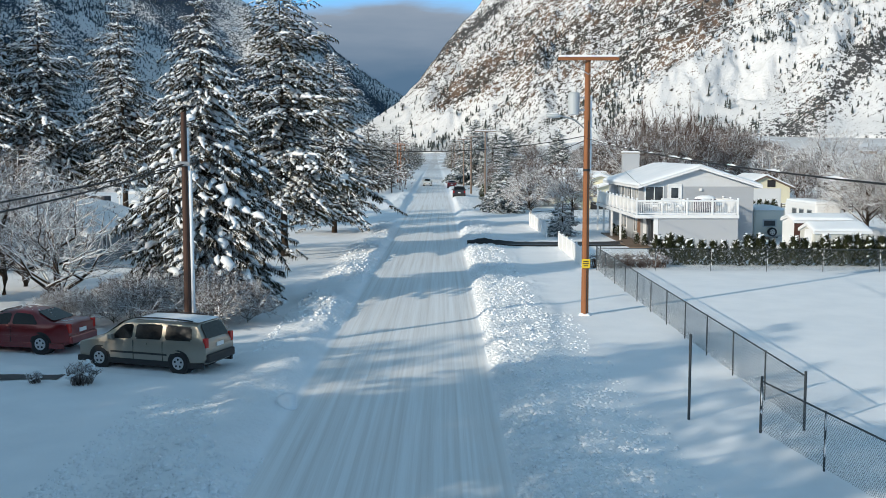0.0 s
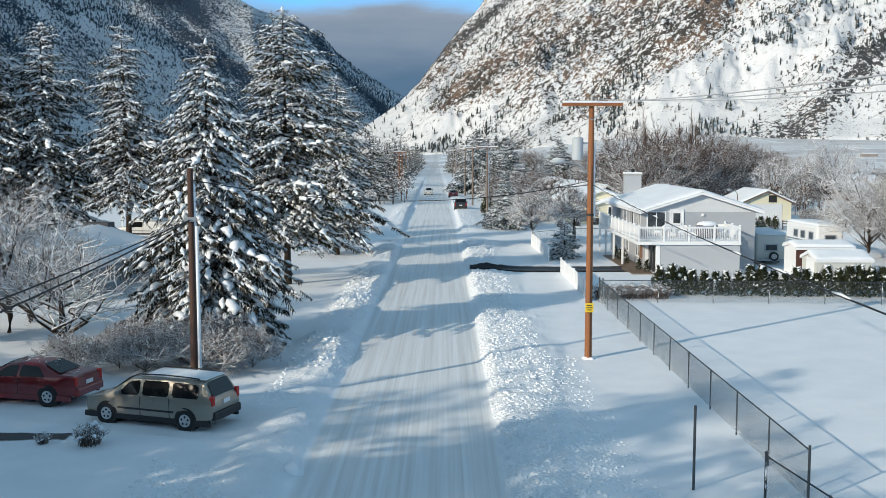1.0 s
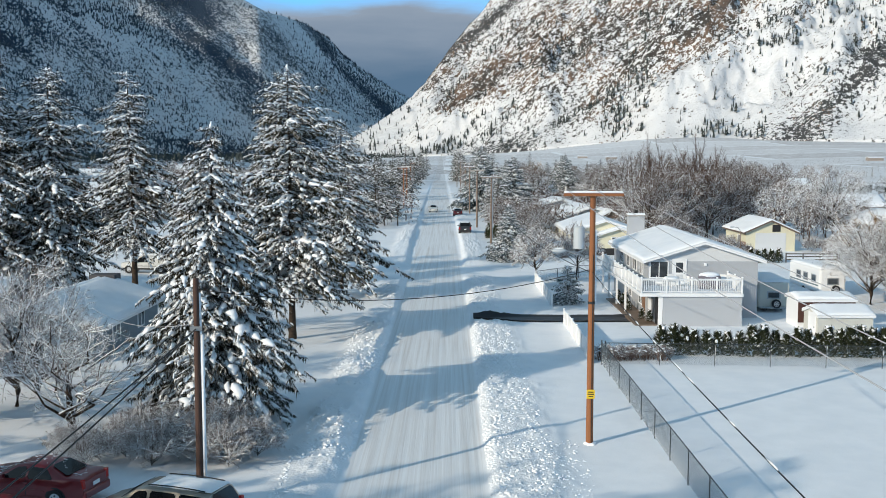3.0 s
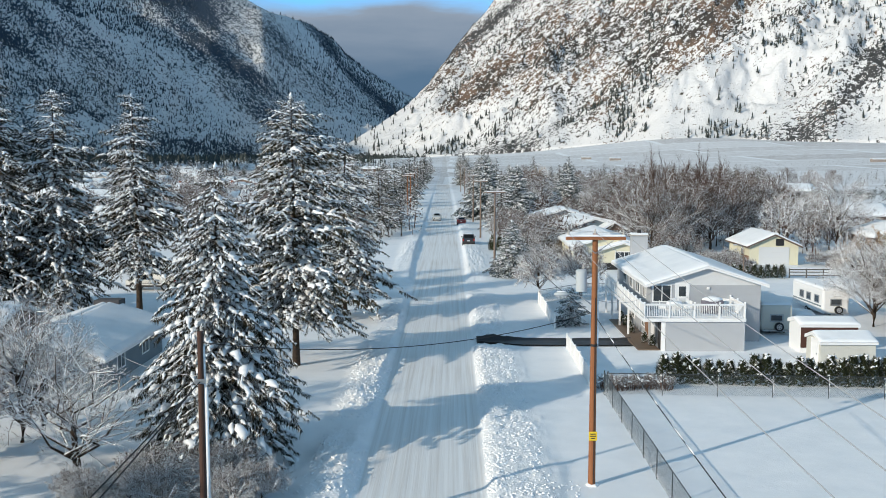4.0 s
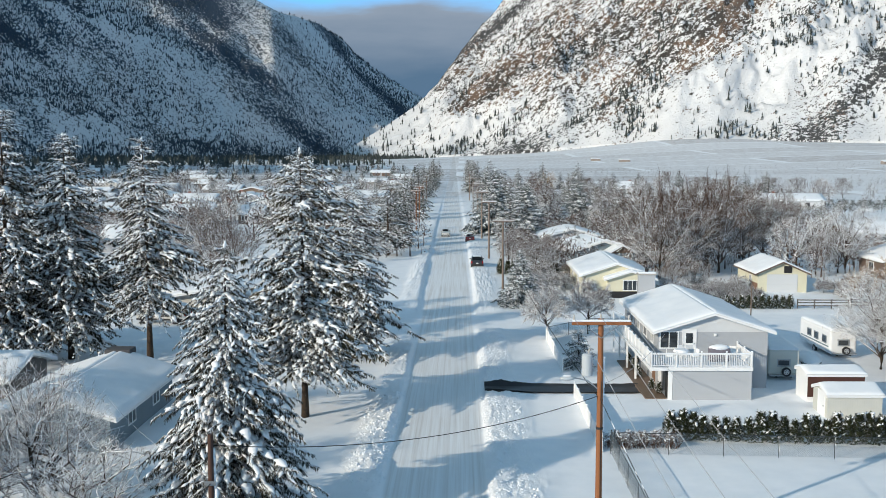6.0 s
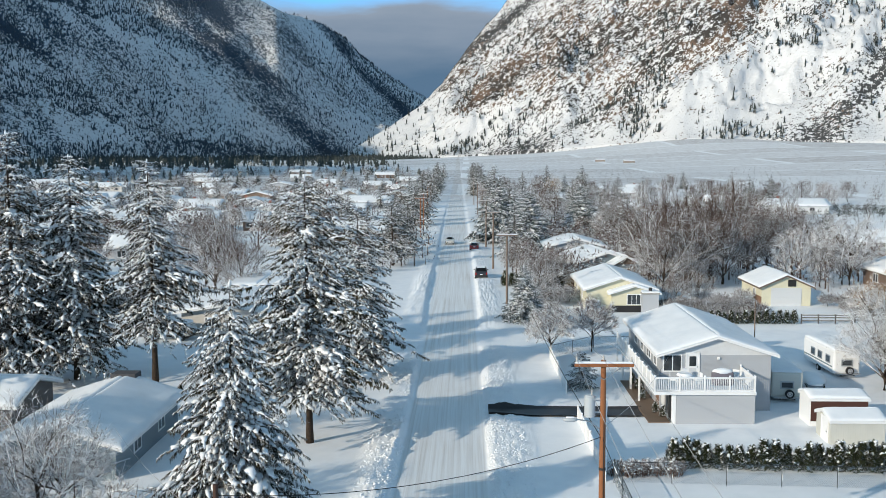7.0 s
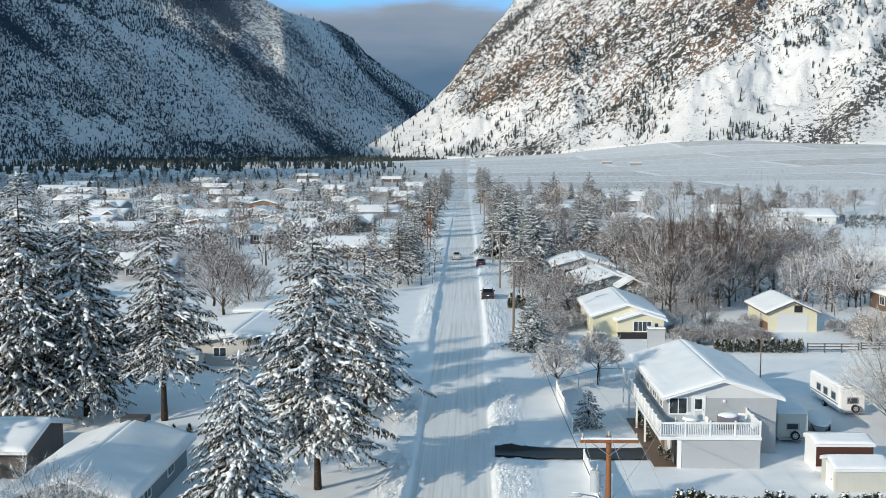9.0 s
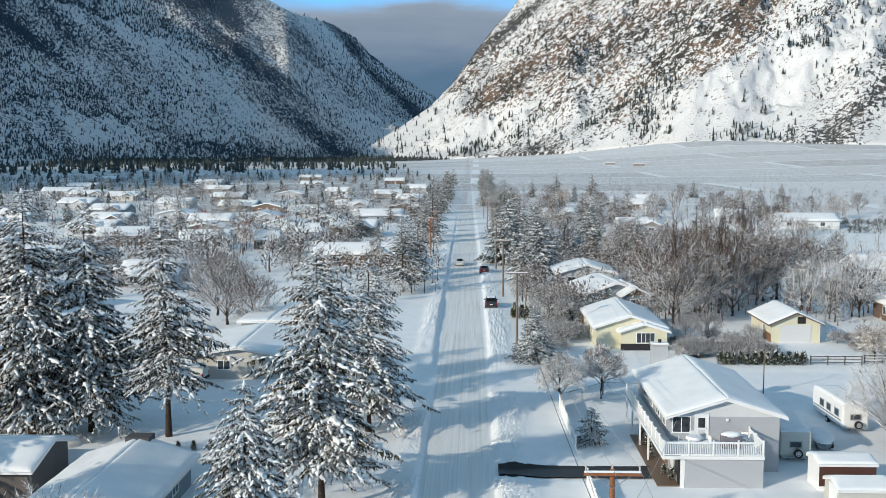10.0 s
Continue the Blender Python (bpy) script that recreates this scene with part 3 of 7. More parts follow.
far_trees("village_firs", "dark garden conifers between far houses", [(d * math.sin(a), d * math.cos(a), 0) for a, d in ((rb.uniform(-0.46, -0.04), rb.uniform(450, 1100)) for _ in range(150))], 9, FAR_TREE, 4, 10, 8, 5, 1.5)
brush("village_trees", "frosted leafless trees crowding the far village", [(d * math.sin(a), d * math.cos(a)) for a, d in ((rb.uniform(-0.46, -0.04), 200 + 800 * rb.random() ** 1.3) for _ in range(520)) if float(fbm(np.array(d * a / 70), np.array(d / 140), 2, 13)) > 0.46], 8, FAR_TWIG, 4.0, 8.0, 170, 0.02)
brush("undergrowth", "frosted garden bushes crowding round the houses", [(x, y) for x, y in ((rb.uniform(7.5, 36), rb.uniform(142, 270)) for _ in range(330)) if not (13 < x < 28 and 148 < y < 192)], 17, TWIG, 2.0, 5.0, 130, 0.02)


brush("orchard_rows", "rows of small bare orchard trees on the bench", [(x + rb.uniform(-0.5, 0.5), y + 0.12 * x) for y in range(480, 980, 34) for x in range(50, 60 + int(y * 0.42), 5)], 28, FAR_TWIG, 1.4, 2.6, 14, 0.035)
brush("vine_rows", "dark clipped hedge row at the orchard edge", [(rb.uniform(110, 175), 326 + rb.uniform(-1, 1)) for _ in range(150)] + [(rb.uniform(96, 150), 300 + rb.uniform(-0.8, 0.8)) for _ in range(60)], 27, DARK_NEEDLES, 1.8, 2.8, 60, 0.05)


# ---- trees ----
def conifer(name, label, height, spread, seed, whorls=26, per=9, bare=0.04, droop=0.5, twigs=6, shape=0.85, foliage=None, snow_amount=1.0, category="spruce tree", group="snowy conifers", hang=0.5, ragged=0.45, detail=False):
    """A conifer whose drooping limbs carry pads of snow over dark hanging sprays."""
    rng = random.Random(seed)
    tree = thing(name, Matrix(), label, category, group)
    trunk, crown, snow = Soup(), Soup(), Soup()
    lean = Vector((rng.uniform(-0.02, 0.02), rng.uniform(-0.02, 0.02), 0)) * height
    r0 = 0.011 * height + 0.05
    steps = 9
    tp = [Vector((0, 0, height * k / steps)) + lean * (k / steps) ** 2 for k in range(steps + 1)]
    tp[0].z = -0.4
    trunk.tube(tp, [r0 * (1.25 if k == 0 else 1) * (1 - 0.93 * k / steps) for k in range(steps + 1)], 8, jitter=0.08, rng=rng)
    az = rng.random() * 6.3
    w = 0.0
    fine = twigs > 4
    while w < whorls:
        q = min(max((w + rng.uniform(-0.6, 0.6)) / whorls, 0.0), 0.985)
        w += 1.0 / max(3, per * (0.45 + 0.55 * (1 - w / whorls)))
        az += 2.4 + rng.uniform(-0.35, 0.35)
        hz = height * (bare + (1 - bare) * q)
        reach = spread * ((1 - q) ** shape) * (0.6 + 0.4 * min(1, q * 6 + 0.2)) + 0.12
        clump = noise.noise(Vector((math.cos(az) * 1.6, math.sin(az) * 1.6, hz * 0.55 + seed * 7)))
        L = reach * rng.uniform(0.6, 1.12) * (1 + ragged * clump)
        if clump < -0.4 and ragged > 0.4:
            continue
        out = Vector((math.cos(az), math.sin(az), 0))
        side = Vector((-out.y, out.x, 0))
        start = Vector((0, 0, hz)) + lean * (hz / height) ** 2
        dr = droop * rng.uniform(0.6, 1.45) * (0.55 + 0.6 * (1 - q))
        rise = 0.28 * q + rng.uniform(-0.1, 0.14)
        bend = rng.uniform(-0.12, 0.12)

        def at(s):
            return start + out * (L * s) + Vector((0, 0, L * (rise * s - dr * s ** 1.5 + 0.10 * s ** 4))) + side * (bend * L * s * s)

        if twigs > 2:
            trunk.tube([at(0), at(0.5), at(0.9)], [0.012 * L + 0.012, 0.008 * L + 0.008, 0.006], 3, caps=False)
        nt = max(2, round(twigs * (0.4 + 0.6 * min(1, L / spread * 1.5))))
        for k in range(nt + 1):
            s = min(1.0, 0.18 + 0.82 * (k + rng.uniform(-0.3, 0.3)) / nt)
            p = at(s)
            tip = k == nt
            tl = L * (0.15 + 0.2 * (1 - s)) * rng.uniform(0.6, 1.3) + 0.12
            dirn = (out * (1.0 if tip else 0.75) + (Vector() if tip else side * ((-1) ** k * rng.uniform(0.4, 1.0)))).normalized()
            dz = -rng.uniform(0.2, 0.95) * (0.4 + droop)
            p1, p2 = p + dirn * (tl * 0.5) + Vector((0, 0, dz * tl * 0.35)), p + dirn * tl + Vector((0, 0, dz * tl))
            wdt = tl * rng.uniform(0.2, 0.34)
            cross = Vector((-dirn.y, dirn.x, 0))
            nb = 16 if detail else 9 if fine else 6
            for j in range(nb):
                c = p.lerp(p2, (j + rng.random()) / nb)
                half = dirn * (tl * (0.04 if detail else 0.06 if fine else 0.25))
                for sg in (-1, 1):
                    e = c + cross * (sg * wdt * rng.uniform(0.25, 1.05)) + dirn * (tl * rng.uniform(0.0, 0.22)) + Vector((0, 0, -tl * hang * rng.uniform(0.05, 0.5)))
                    crown.leaf(c - half, c + half, e)
                    if fine:
                        e2 = c + cross * (sg * wdt * rng.uniform(0.0, 0.6)) + dirn * (tl * rng.uniform(-0.1, 0.2)) + Vector((0, 0, -tl * hang * rng.uniform(0.25, 0.85)))
                        crown.leaf(c - half, c + half, e2)
            for half_way in ((0.1, 0.35, 0.6, 0.85) if fine else (0.5,)):
                if rng.random() > 0.58 * snow_amount:
                    continue
                rr = wdt * rng.uniform(0.16, 0.58)
                c = p.lerp(p2, half_way + rng.uniform(-0.15, 0.15)) + Vector((0, 0, 0.012 + rr * 0.2)) + cross * (wdt * rng.uniform(-0.7, 0.7))
                run = ((p2 - p).normalized() + cross * rng.uniform(-0.5, 0.5)) * (tl * rng.uniform(0.1, 0.26))
                snow.tube([c - run, c + cross * rr * rng.uniform(-0.3, 0.3), c + run], [rr * 0.3, rr, rr * 0.2], 5 if fine else 3, flat=0.5, jitter=0.5, rng=rng, caps=False)
        if L > 0.5 and rng.random() < 0.9 * snow_amount:
            # snow along the limb, broken into clumps
            nn = 5 if fine else 2
            for i in range(nn):
                if rng.random() < (0.1 if detail else 0.22):
                    continue
                a = 0.12 + 0.86 * (i + rng.uniform(-0.1, 0.1)) / nn
                bnd = min(1.0, a + 0.86 / nn * rng.uniform(0.6, 1.15))
                rr = (0.03 * L + 0.04) * rng.uniform(0.55, 1.35) * (1.15 - 0.35 * i / nn) * (1.3 if detail else 1)
                off = side * rng.uniform(-0.05, 0.05) * L
                pts = [at(a) + off, at(a * 0.6 + bnd * 0.4) + Vector((0, 0, rr * 0.5)) + off, at(a * 0.3 + bnd * 0.7) + Vector((0, 0, rr * 0.35)), at(bnd) + off * 0.5]
                snow.tube(pts, [rr * 0.3, rr, rr * rng.uniform(0.7, 1.1), rr * 0.25], 6 if fine else 4, flat=0.62, jitter=0.38, rng=rng, caps=False)
    # the leader
    topv = Vector((0, 0, height)) + lean
    snow.tube([topv - Vector((0.03, 0, 0.3)), topv - Vector((0, 0, 0.12)), topv + Vector((0.02, 0, 0.06))], [0.05, 0.09, 0.03], 6, jitter=0.2, rng=rng)
    trunk.put("trunk", BARK, tree, "snow-flecked brown trunk and limbs")
    crown.put("crown", foliage or NEEDLES, tree, "dark hanging needles", flat=True)
    tagged(snow.put("snow_load", SNOW, tree, "pads of fresh snow"), kind="stuff")
    return tree


def bare_tree(name, label, height, spread, seed, levels=5, trunk_r=None, material=None, kids=3, upright=0.5, category="bare tree", group="frosted bare trees", crooked=0.25, start_h=0.25, thin=0.011, tips=2, load=0.0):
    """A leafless tree: limbs fork down to frosted twigs."""
    rng = random.Random(seed)
    tree = thing(name, Matrix(), label, category, group)
    trunk, twigs, snow = Soup(), Soup(), Soup()

    def grow(p, d, length, r, lv):
        n = 3 if lv < 2 else 2 if lv < 4 else 1
        pts = [p]
        for k in range(n):
            d = (d + Vector((rng.gauss(0, 1), rng.gauss(0, 1), rng.gauss(0, 0.6))) * crooked + Vector((0, 0, upright * 0.12))).normalized()
            pts.append(pts[-1] + d * (length / n))
        r1 = max(r * 0.66, thin * 0.6)
        if lv >= levels:
            ax = d.orthogonal().normalized()
            for w in (ax, d.cross(ax)):
                twigs.leaf(pts[0] - w * thin, pts[0] + w * thin, pts[-1])
            return
        (trunk if lv < 2 else twigs).tube(pts, [r + (r1 - r) * k / n for k in range(n + 1)], 6 if lv < 2 else 3, caps=lv < 2)
        if load and 0 < lv < 5 and rng.random() < load:
            rs = max(r * 0.7, 0.018)
            up = Vector((0, 0, r * 0.7))
            snow.tube([pts[0] + up * 0.6, pts[0].lerp(pts[-1], 0.45) + up * 1.2, pts[-1] + up * 0.4], [rs * 0.5, rs * rng.uniform(0.9, 1.3), rs * 0.5], 5, flat=0.8, jitter=0.25, rng=rng)
        m = kids + (1 if rng.random() < 0.5 else 0) + (tips if lv == levels - 1 else 0)
        turn = rng.random() * 6.3
        for k in range(m + 1):
            f = 1.0 if k == m else (0.5 if lv == 0 else 0.25) + (0.5 if lv == 0 else 0.72) * (k + rng.random() * 0.6) / m
            i = min(int(f * n), n - 1)
            q = pts[i].lerp(pts[i + 1], min(1.0, f * n - i))
            turn += 2.4
            ax = Matrix.Rotation(turn, 3, d) @ d.orthogonal().normalized()
            opening = rng.uniform(0.08, 0.35) if k == m else rng.uniform(0.5, 1.0)
            nd = (d * math.cos(opening) + ax * (math.sin(opening) * spread) + Vector((0, 0, upright * 0.25))).normalized()
            grow(q, nd, length * (rng.uniform(0.7, 0.9) if k == m else rng.uniform(0.5, 0.75)), r1 * (0.95 if k == m else 0.7), lv + 1)

    r = trunk_r or 0.014 * height
    grow(Vector((0, 0, -0.2)), Vector((rng.uniform(-0.1, 0.1), rng.uniform(-0.1, 0.1), 1)), height * start_h + 0.2, r, 0)
    trunk.put("trunk", BARK, tree, "dark trunk with snow on its limbs")
    twigs.put("crown", material or TWIG, tree, "fine twigs coated in snow and frost")
    if load:
        tagged(snow.put("snow_load", SNOW, tree, "snow lying along the limbs"), kind="stuff")
    top = max(v[2] for v in twigs.v)
    tree.scale = (height / top,) * 3
    return tree


def round_tree(name, label, height, width, seed, limbs=10, branches=10, twigs=9, thin=0.014, material=None, fork=0.18, trunk_r=None, category="bare tree", group="frosted bare trees", load=0.0, lift=0.25, ragged=0.25, crook=0.02):
    """A leafless tree with a broad domed head of fine frosted twigs."""
    rng = random.Random(seed)
    tree = thing(name, Matrix(), label, category, group)
    trunk, crown, snow = Soup(), Soup(), Soup()
    r0 = trunk_r or 0.017 * height
    mid = Vector((0, 0, height * (fork + 0.36 * (1 - fork))))
    size = Vector((width / 2, width / 2, height - mid.z))

    def shell(d, k):
        low = 0.72 if d.z < 0 else 1.0
        k *= 1 + ragged * noise.noise(Vector((d.x * 2.2, d.y * 2.2, d.z * 2.2 + seed * 3)))
        return mid + Vector((d.x * size.x, d.y * size.y, d.z * size.z * low)) * k

    def bow(a, b, up, n=4):
        return [a.lerp(b, k / n) + Vector((rng.gauss(0, 1), rng.gauss(0, 1), 0)) * (crook * (b - a).length * (0 < k < n)) + Vector((0, 0, up * math.sin(math.pi * k / n) * (b - a).length)) for k in range(n + 1)]

    stem = [Vector((0, 0, -0.2)), Vector((rng.uniform(-.02, .02), rng.uniform(-.02, .02), fork * 0.6)) * height, Vector((rng.uniform(-.03, .03), rng.uniform(-.03, .03), fork * 1.3 + 0.05)) * height, Vector((rng.uniform(-.04, .04), rng.uniform(-.04, .04), 0.62)) * height]
    trunk.tube(stem, [r0 * 1.2, r0, r0 * 0.8, r0 * 0.25], 7, jitter=0.06, rng=rng)
    for i in range(limbs):
        zz = 1.0 - 1.15 * (i + 0.5) / limbs
        a = i * 2.4 + rng.uniform(-0.3, 0.3)
        fl = math.sqrt(max(0.0, 1 - zz * zz))
        ld = Vector((math.cos(a) * fl, math.sin(a) * fl, zz)).normalized()
        start = stem[1].lerp(stem[2], rng.random()) if zz < 0.6 else stem[2].lerp(stem[3], rng.random() * 0.6)
        limb = bow(start, shell(ld, 0.86), lift * -0.25 if zz > 0.4 else lift * 0.2)
        trunk.tube(limb, [r0 * 0.46, r0 * 0.32, r0 * 0.21, r0 * 0.13, r0 * 0.05], 5, caps=False)
        if load and zz < 0.75:
            snow.tube([p + Vector((0, 0, r0 * 0.3)) for p in limb], [r0 * 0.16, r0 * 0.27, r0 * 0.2, r0 * 0.15, r0 * 0.08], 5, flat=0.8, jitter=0.35, rng=rng)
        for b in range(branches):
            f = 0.22 + 0.76 * (b + rng.random()) / branches
            j = min(int(f * 4), 3)
            p = limb[j].lerp(limb[j + 1], f * 4 - j)
            bd = (ld + Vector((rng.gauss(0, 1), rng.gauss(0, 1), rng.gauss(0, 0.8) + 0.1)) * 0.55).normalized()
            e = p.lerp(shell(bd, rng.uniform(0.8, 1.02)), 0.62 + 0.3 * rng.random())
            br = bow(p, e, rng.uniform(-0.05, 0.1), 2)
            crown.tube(br, [thin * 1.7, thin * 1.3, thin * 0.7], 3, caps=False)
            if load and rng.random() < load:
                snow.tube([q + Vector((0, 0, thin * 1.8)) for q in br], [thin, thin * rng.uniform(1.8, 3.0), thin], 4, flat=0.8, jitter=0.2, rng=rng, caps=False)
            for t in range(twigs):
                f2 = 0.15 + 0.85 * (t + rng.random()) / twigs
                q = br[0].lerp(br[1], f2 * 2) if f2 < 0.5 else br[1].lerp(br[2], f2 * 2 - 1)
                o = (q - mid)
                o = (o.normalized() if o.length > 0.1 else bd) * 0.8 + (br[2] - br[0]).normalized() * 0.5 + Vector((rng.gauss(0, 1), rng.gauss(0, 1), rng.gauss(0, 0.8) + lift)) * 0.55
                o.normalize()
                tl = height * rng.uniform(0.06, 0.13)
                end = q + o * tl
                w = o.orthogonal().normalized() * thin
                crown.leaf(q - w, q + w, end)
                for k in range(4 if limbs > 9 else 3):
                    c = q.lerp(end, rng.uniform(0.15, 0.8))
                    d2 = (o + Vector((rng.gauss(0, 1), rng.gauss(0, 1), rng.gauss(0, 1))) * 0.7).normalized()
                    w = d2.orthogonal().normalized() * (thin * 0.75)
                    if k % 2:
                        w = d2.cross(w)
                    crown.leaf(c - w, c + w, c + d2 * tl * rng.uniform(0.35, 0.7))
    trunk.put("trunk", BARK, tree, "dark trunk with snow on its limbs")
    crown.put("crown", material or TWIG, tree, "fine twigs coated in snow and frost")
    if load:
        tagged(snow.put("snow_load", SNOW, tree, "snow lying along the limbs"), kind="stuff")
    return tree


def shrub(name, label, height, width, seed, stems=60, material=None, category="shrub", group="shrubs", pads=0):
    rng = random.Random(seed)
    bush = thing(name, Matrix(), label, category, group)
    twigs, snow = Soup(), Soup()
    for s in range(stems):
        a, rad = rng.random() * 6.3, math.sqrt(rng.random())
        p = Vector((math.cos(a) * rad * width * 0.3, math.sin(a) * rad * width * 0.3, -0.1))
        tip = Vector((math.cos(a) * rad * width * 0.5 + rng.uniform(-.15, .15), math.sin(a) * rad * width * 0.5 + rng.uniform(-.15, .15), height * rng.uniform(0.55, 1.0) * (1 - 0.35 * rad)))
        mid = p.lerp(tip, 0.5) + Vector((rng.uniform(-.1, .1), rng.uniform(-.1, .1), 0.1))
        twigs.tube([p, mid, tip], [0.016, 0.012, 0.006], 3)
        for k in range(6):
            q = mid.lerp(tip, rng.random())
            e = q + Vector((rng.uniform(-1, 1), rng.uniform(-1, 1), rng.uniform(0.0, 1.0))) * 0.22 * height
            twigs.tube([q, e], [0.011, 0.005], 3)
        if pads and rng.random() < pads:
            c = tip - Vector((0, 0, 0.05))
            d = Vector((rng.uniform(-1, 1), rng.uniform(-1, 1), -0.3)) * 0.09
            snow.tube([c - d, c + Vector((0, 0, 0.02)), c + d], [0.03, 0.07, 0.03], 5, flat=0.7, jitter=0.2, rng=rng)
    twigs.put("branchwork", material or TWIG, bush)
    if snow.v:
        tagged(snow.put("snow_load", SNOW, bush), kind="stuff")
    return bush


def place(tree, x, y, scale=1.0, turn=0.0, sink=0.0):
    """Stand the first of a kind, or a copy of it, on the snow."""
    if "stood" in tree:
        base = tree["unit"]
        tree.scale = (base,) * 3
        ob = copy_thing(tree, pose(x, y, gz(x, y) - sink, 0, 0, turn))
        ob.scale = (base * scale,) * 3
        ob["unit"] = base
        tree.scale = (tree["now"],) * 3
    else:
        ob = tree
        ob["stood"], ob["unit"], ob["now"] = 1, ob.scale[0], ob.scale[0] * scale
        s = ob.scale[0] * scale
        ob.matrix_world = pose(x, y, gz(x, y) - sink, 0, 0, turn)
        ob.scale = (s,) * 3
    return ob


SPRUCE_LABEL = "tall dark spruce with drooping limbs under heavy snow"
spruce_a = conifer("spruce_tree", SPRUCE_LABEL, 13.5, 4.5, 5, whorls=29, per=13, bare=0.07, droop=0.72, twigs=8, shape=0.75, hang=0.55, ragged=0.4, detail=True)
place(spruce_a, -10.7, 45.0)
pine_a = conifer("pine_tree", "tall open snowy pine with bare lower trunk", 17.8, 5.0, 8, whorls=28, per=14, bare=0.20, droop=0.4, twigs=7, shape=0.55, foliage=PINE, category="pine tree", hang=0.45, ragged=0.75)
place(pine_a, -10.3, 65.5)
fir_a = conifer("fir_tree", "tall ragged fir laden with snow beside the yards", 17.5, 4.2, 12, whorls=26, per=14, bare=0.12, droop=0.5, twigs=6, shape=0.5, hang=0.5, ragged=0.8)
for x, y, k, turn in ((-33.0, 83.8, 1.09, 80), (-37.4, 82.0, 1.2, 160), (-43.0, 86.0, 1.15, 220), (-9.1, 84.5, 0.85, 300)):
    place(fir_a, x, y, k, turn)
slim = conifer("fir_tree", "slender open fir with a bare leaning trunk", 18.7, 3.7, 14, whorls=26, per=12, bare=0.24, droop=0.5, twigs=6, shape=0.45, hang=0.5, ragged=1.0)
place(slim, -25.9, 82.6)
small_spruce = conifer("spruce_tree", "blue-green spruce dusted with snow", 6.0, 2.9, 31, whorls=24, per=15, bare=0.01, droop=0.28, twigs=5, shape=0.9, snow_amount=1.0, ragged=0.15, hang=0.7, foliage=BLUE_NEEDLES)
young = conifer("spruce_tree", "young blue spruce plastered with snow beside the drive", 3.1, 1.55, 35, whorls=13, per=10, bare=0.02, droop=0.3, twigs=5, shape=0.8, snow_amount=1.45, ragged=0.25, hang=0.7, foliage=BLUE_NEEDLES)
place(young, 9.6, 81.2, 1.0, 60)
for x, y, k, turn in ((6.8, 114.0, 1.08, 0), (18.5, 160, 0.75, 70), (6.9, 216, 2.3, 200), (12.5, 198, 1.95, 90), (26.2, 230, 2.0, 10), (47, 188, 1.7, 60), (14, 240, 1.8, 0)):
    place(small_spruce, x, y, k, turn)
far_spruce = conifer("spruce_tree", "snow-dusted spruce along the street", 10.0, 3.8, 41, whorls=20, per=12, bare=0.08, droop=0.45, twigs=3, shape=0.85, snow_amount=0.65, ragged=0.3, foliage=DARK_NEEDLES)
far_pine = conifer("pine_tree", "dark roadside pine with little snow", 11.0, 3.2, 43, whorls=17, per=9, bare=0.12, droop=0.3, twigs=3, shape=0.5, foliage=DARK_NEEDLES, snow_amount=0.4, category="pine tree", ragged=0.6)
rng = random.Random(77)
for x, y, k, turn in ((41, 515, 1.3, 50), (59, 515, 1.3, 20), (76.5, 216, 0.75, 140), (60, 196, 0.8, 0), (107, 412, 1.0, 280), (18.7, 166, 0.55, 0), (8.8, 182, 1.0, 50), (11, 255, 1.3, 10), (7.5, 238, 1.1, 70), (15, 222, 0.9, 20), (9, 270, 1.3, 130), (50, 230, 1.2, 10), (33, 290, 1.1, 70), (-12.4, 188, 1.1, 30), (-13.8, 196, 0.9, 130)):
    place(far_spruce, x, y, k, turn)
place(far_pine, -12.4, 171, 1.15, 20)
place(far_pine, -13.0, 186, 1.1, 120)
place(far_pine, -11.6, 200, 1.0, 220)
for k in range(22):
    y = 262 + k * 22 + rng.uniform(-8, 8)
    c = float(road_centre(y))
    place(far_spruce if rng.random() < 0.6 else far_pine, c - rng.uniform(9, 15), y, rng.uniform(0.8, 1.35), rng.uniform(0, 360))
    place(far_spruce if rng.random() < 0.55 else far_pine, c + rng.uniform(8, 15), y + rng.uniform(-60, 8), rng.uniform(0.75, 1.4), rng.uniform(0, 360))
for k in range(70):
    a, d = rng.uniform(-0.42, -0.05), rng.uniform(210, 1000)
    place(far_spruce if k % 3 else far_pine, d * math.sin(a), d * math.cos(a), rng.uniform(0.5, 1.0), rng.uniform(0, 360))
for k in range(24):
    a, d = rng.uniform(0.05, 0.3), rng.uniform(200, 560)
    place(far_spruce if k % 4 else far_pine, d * math.sin(a), d * math.cos(a), rng.uniform(0.6, 1.1), rng.uniform(0, 360))
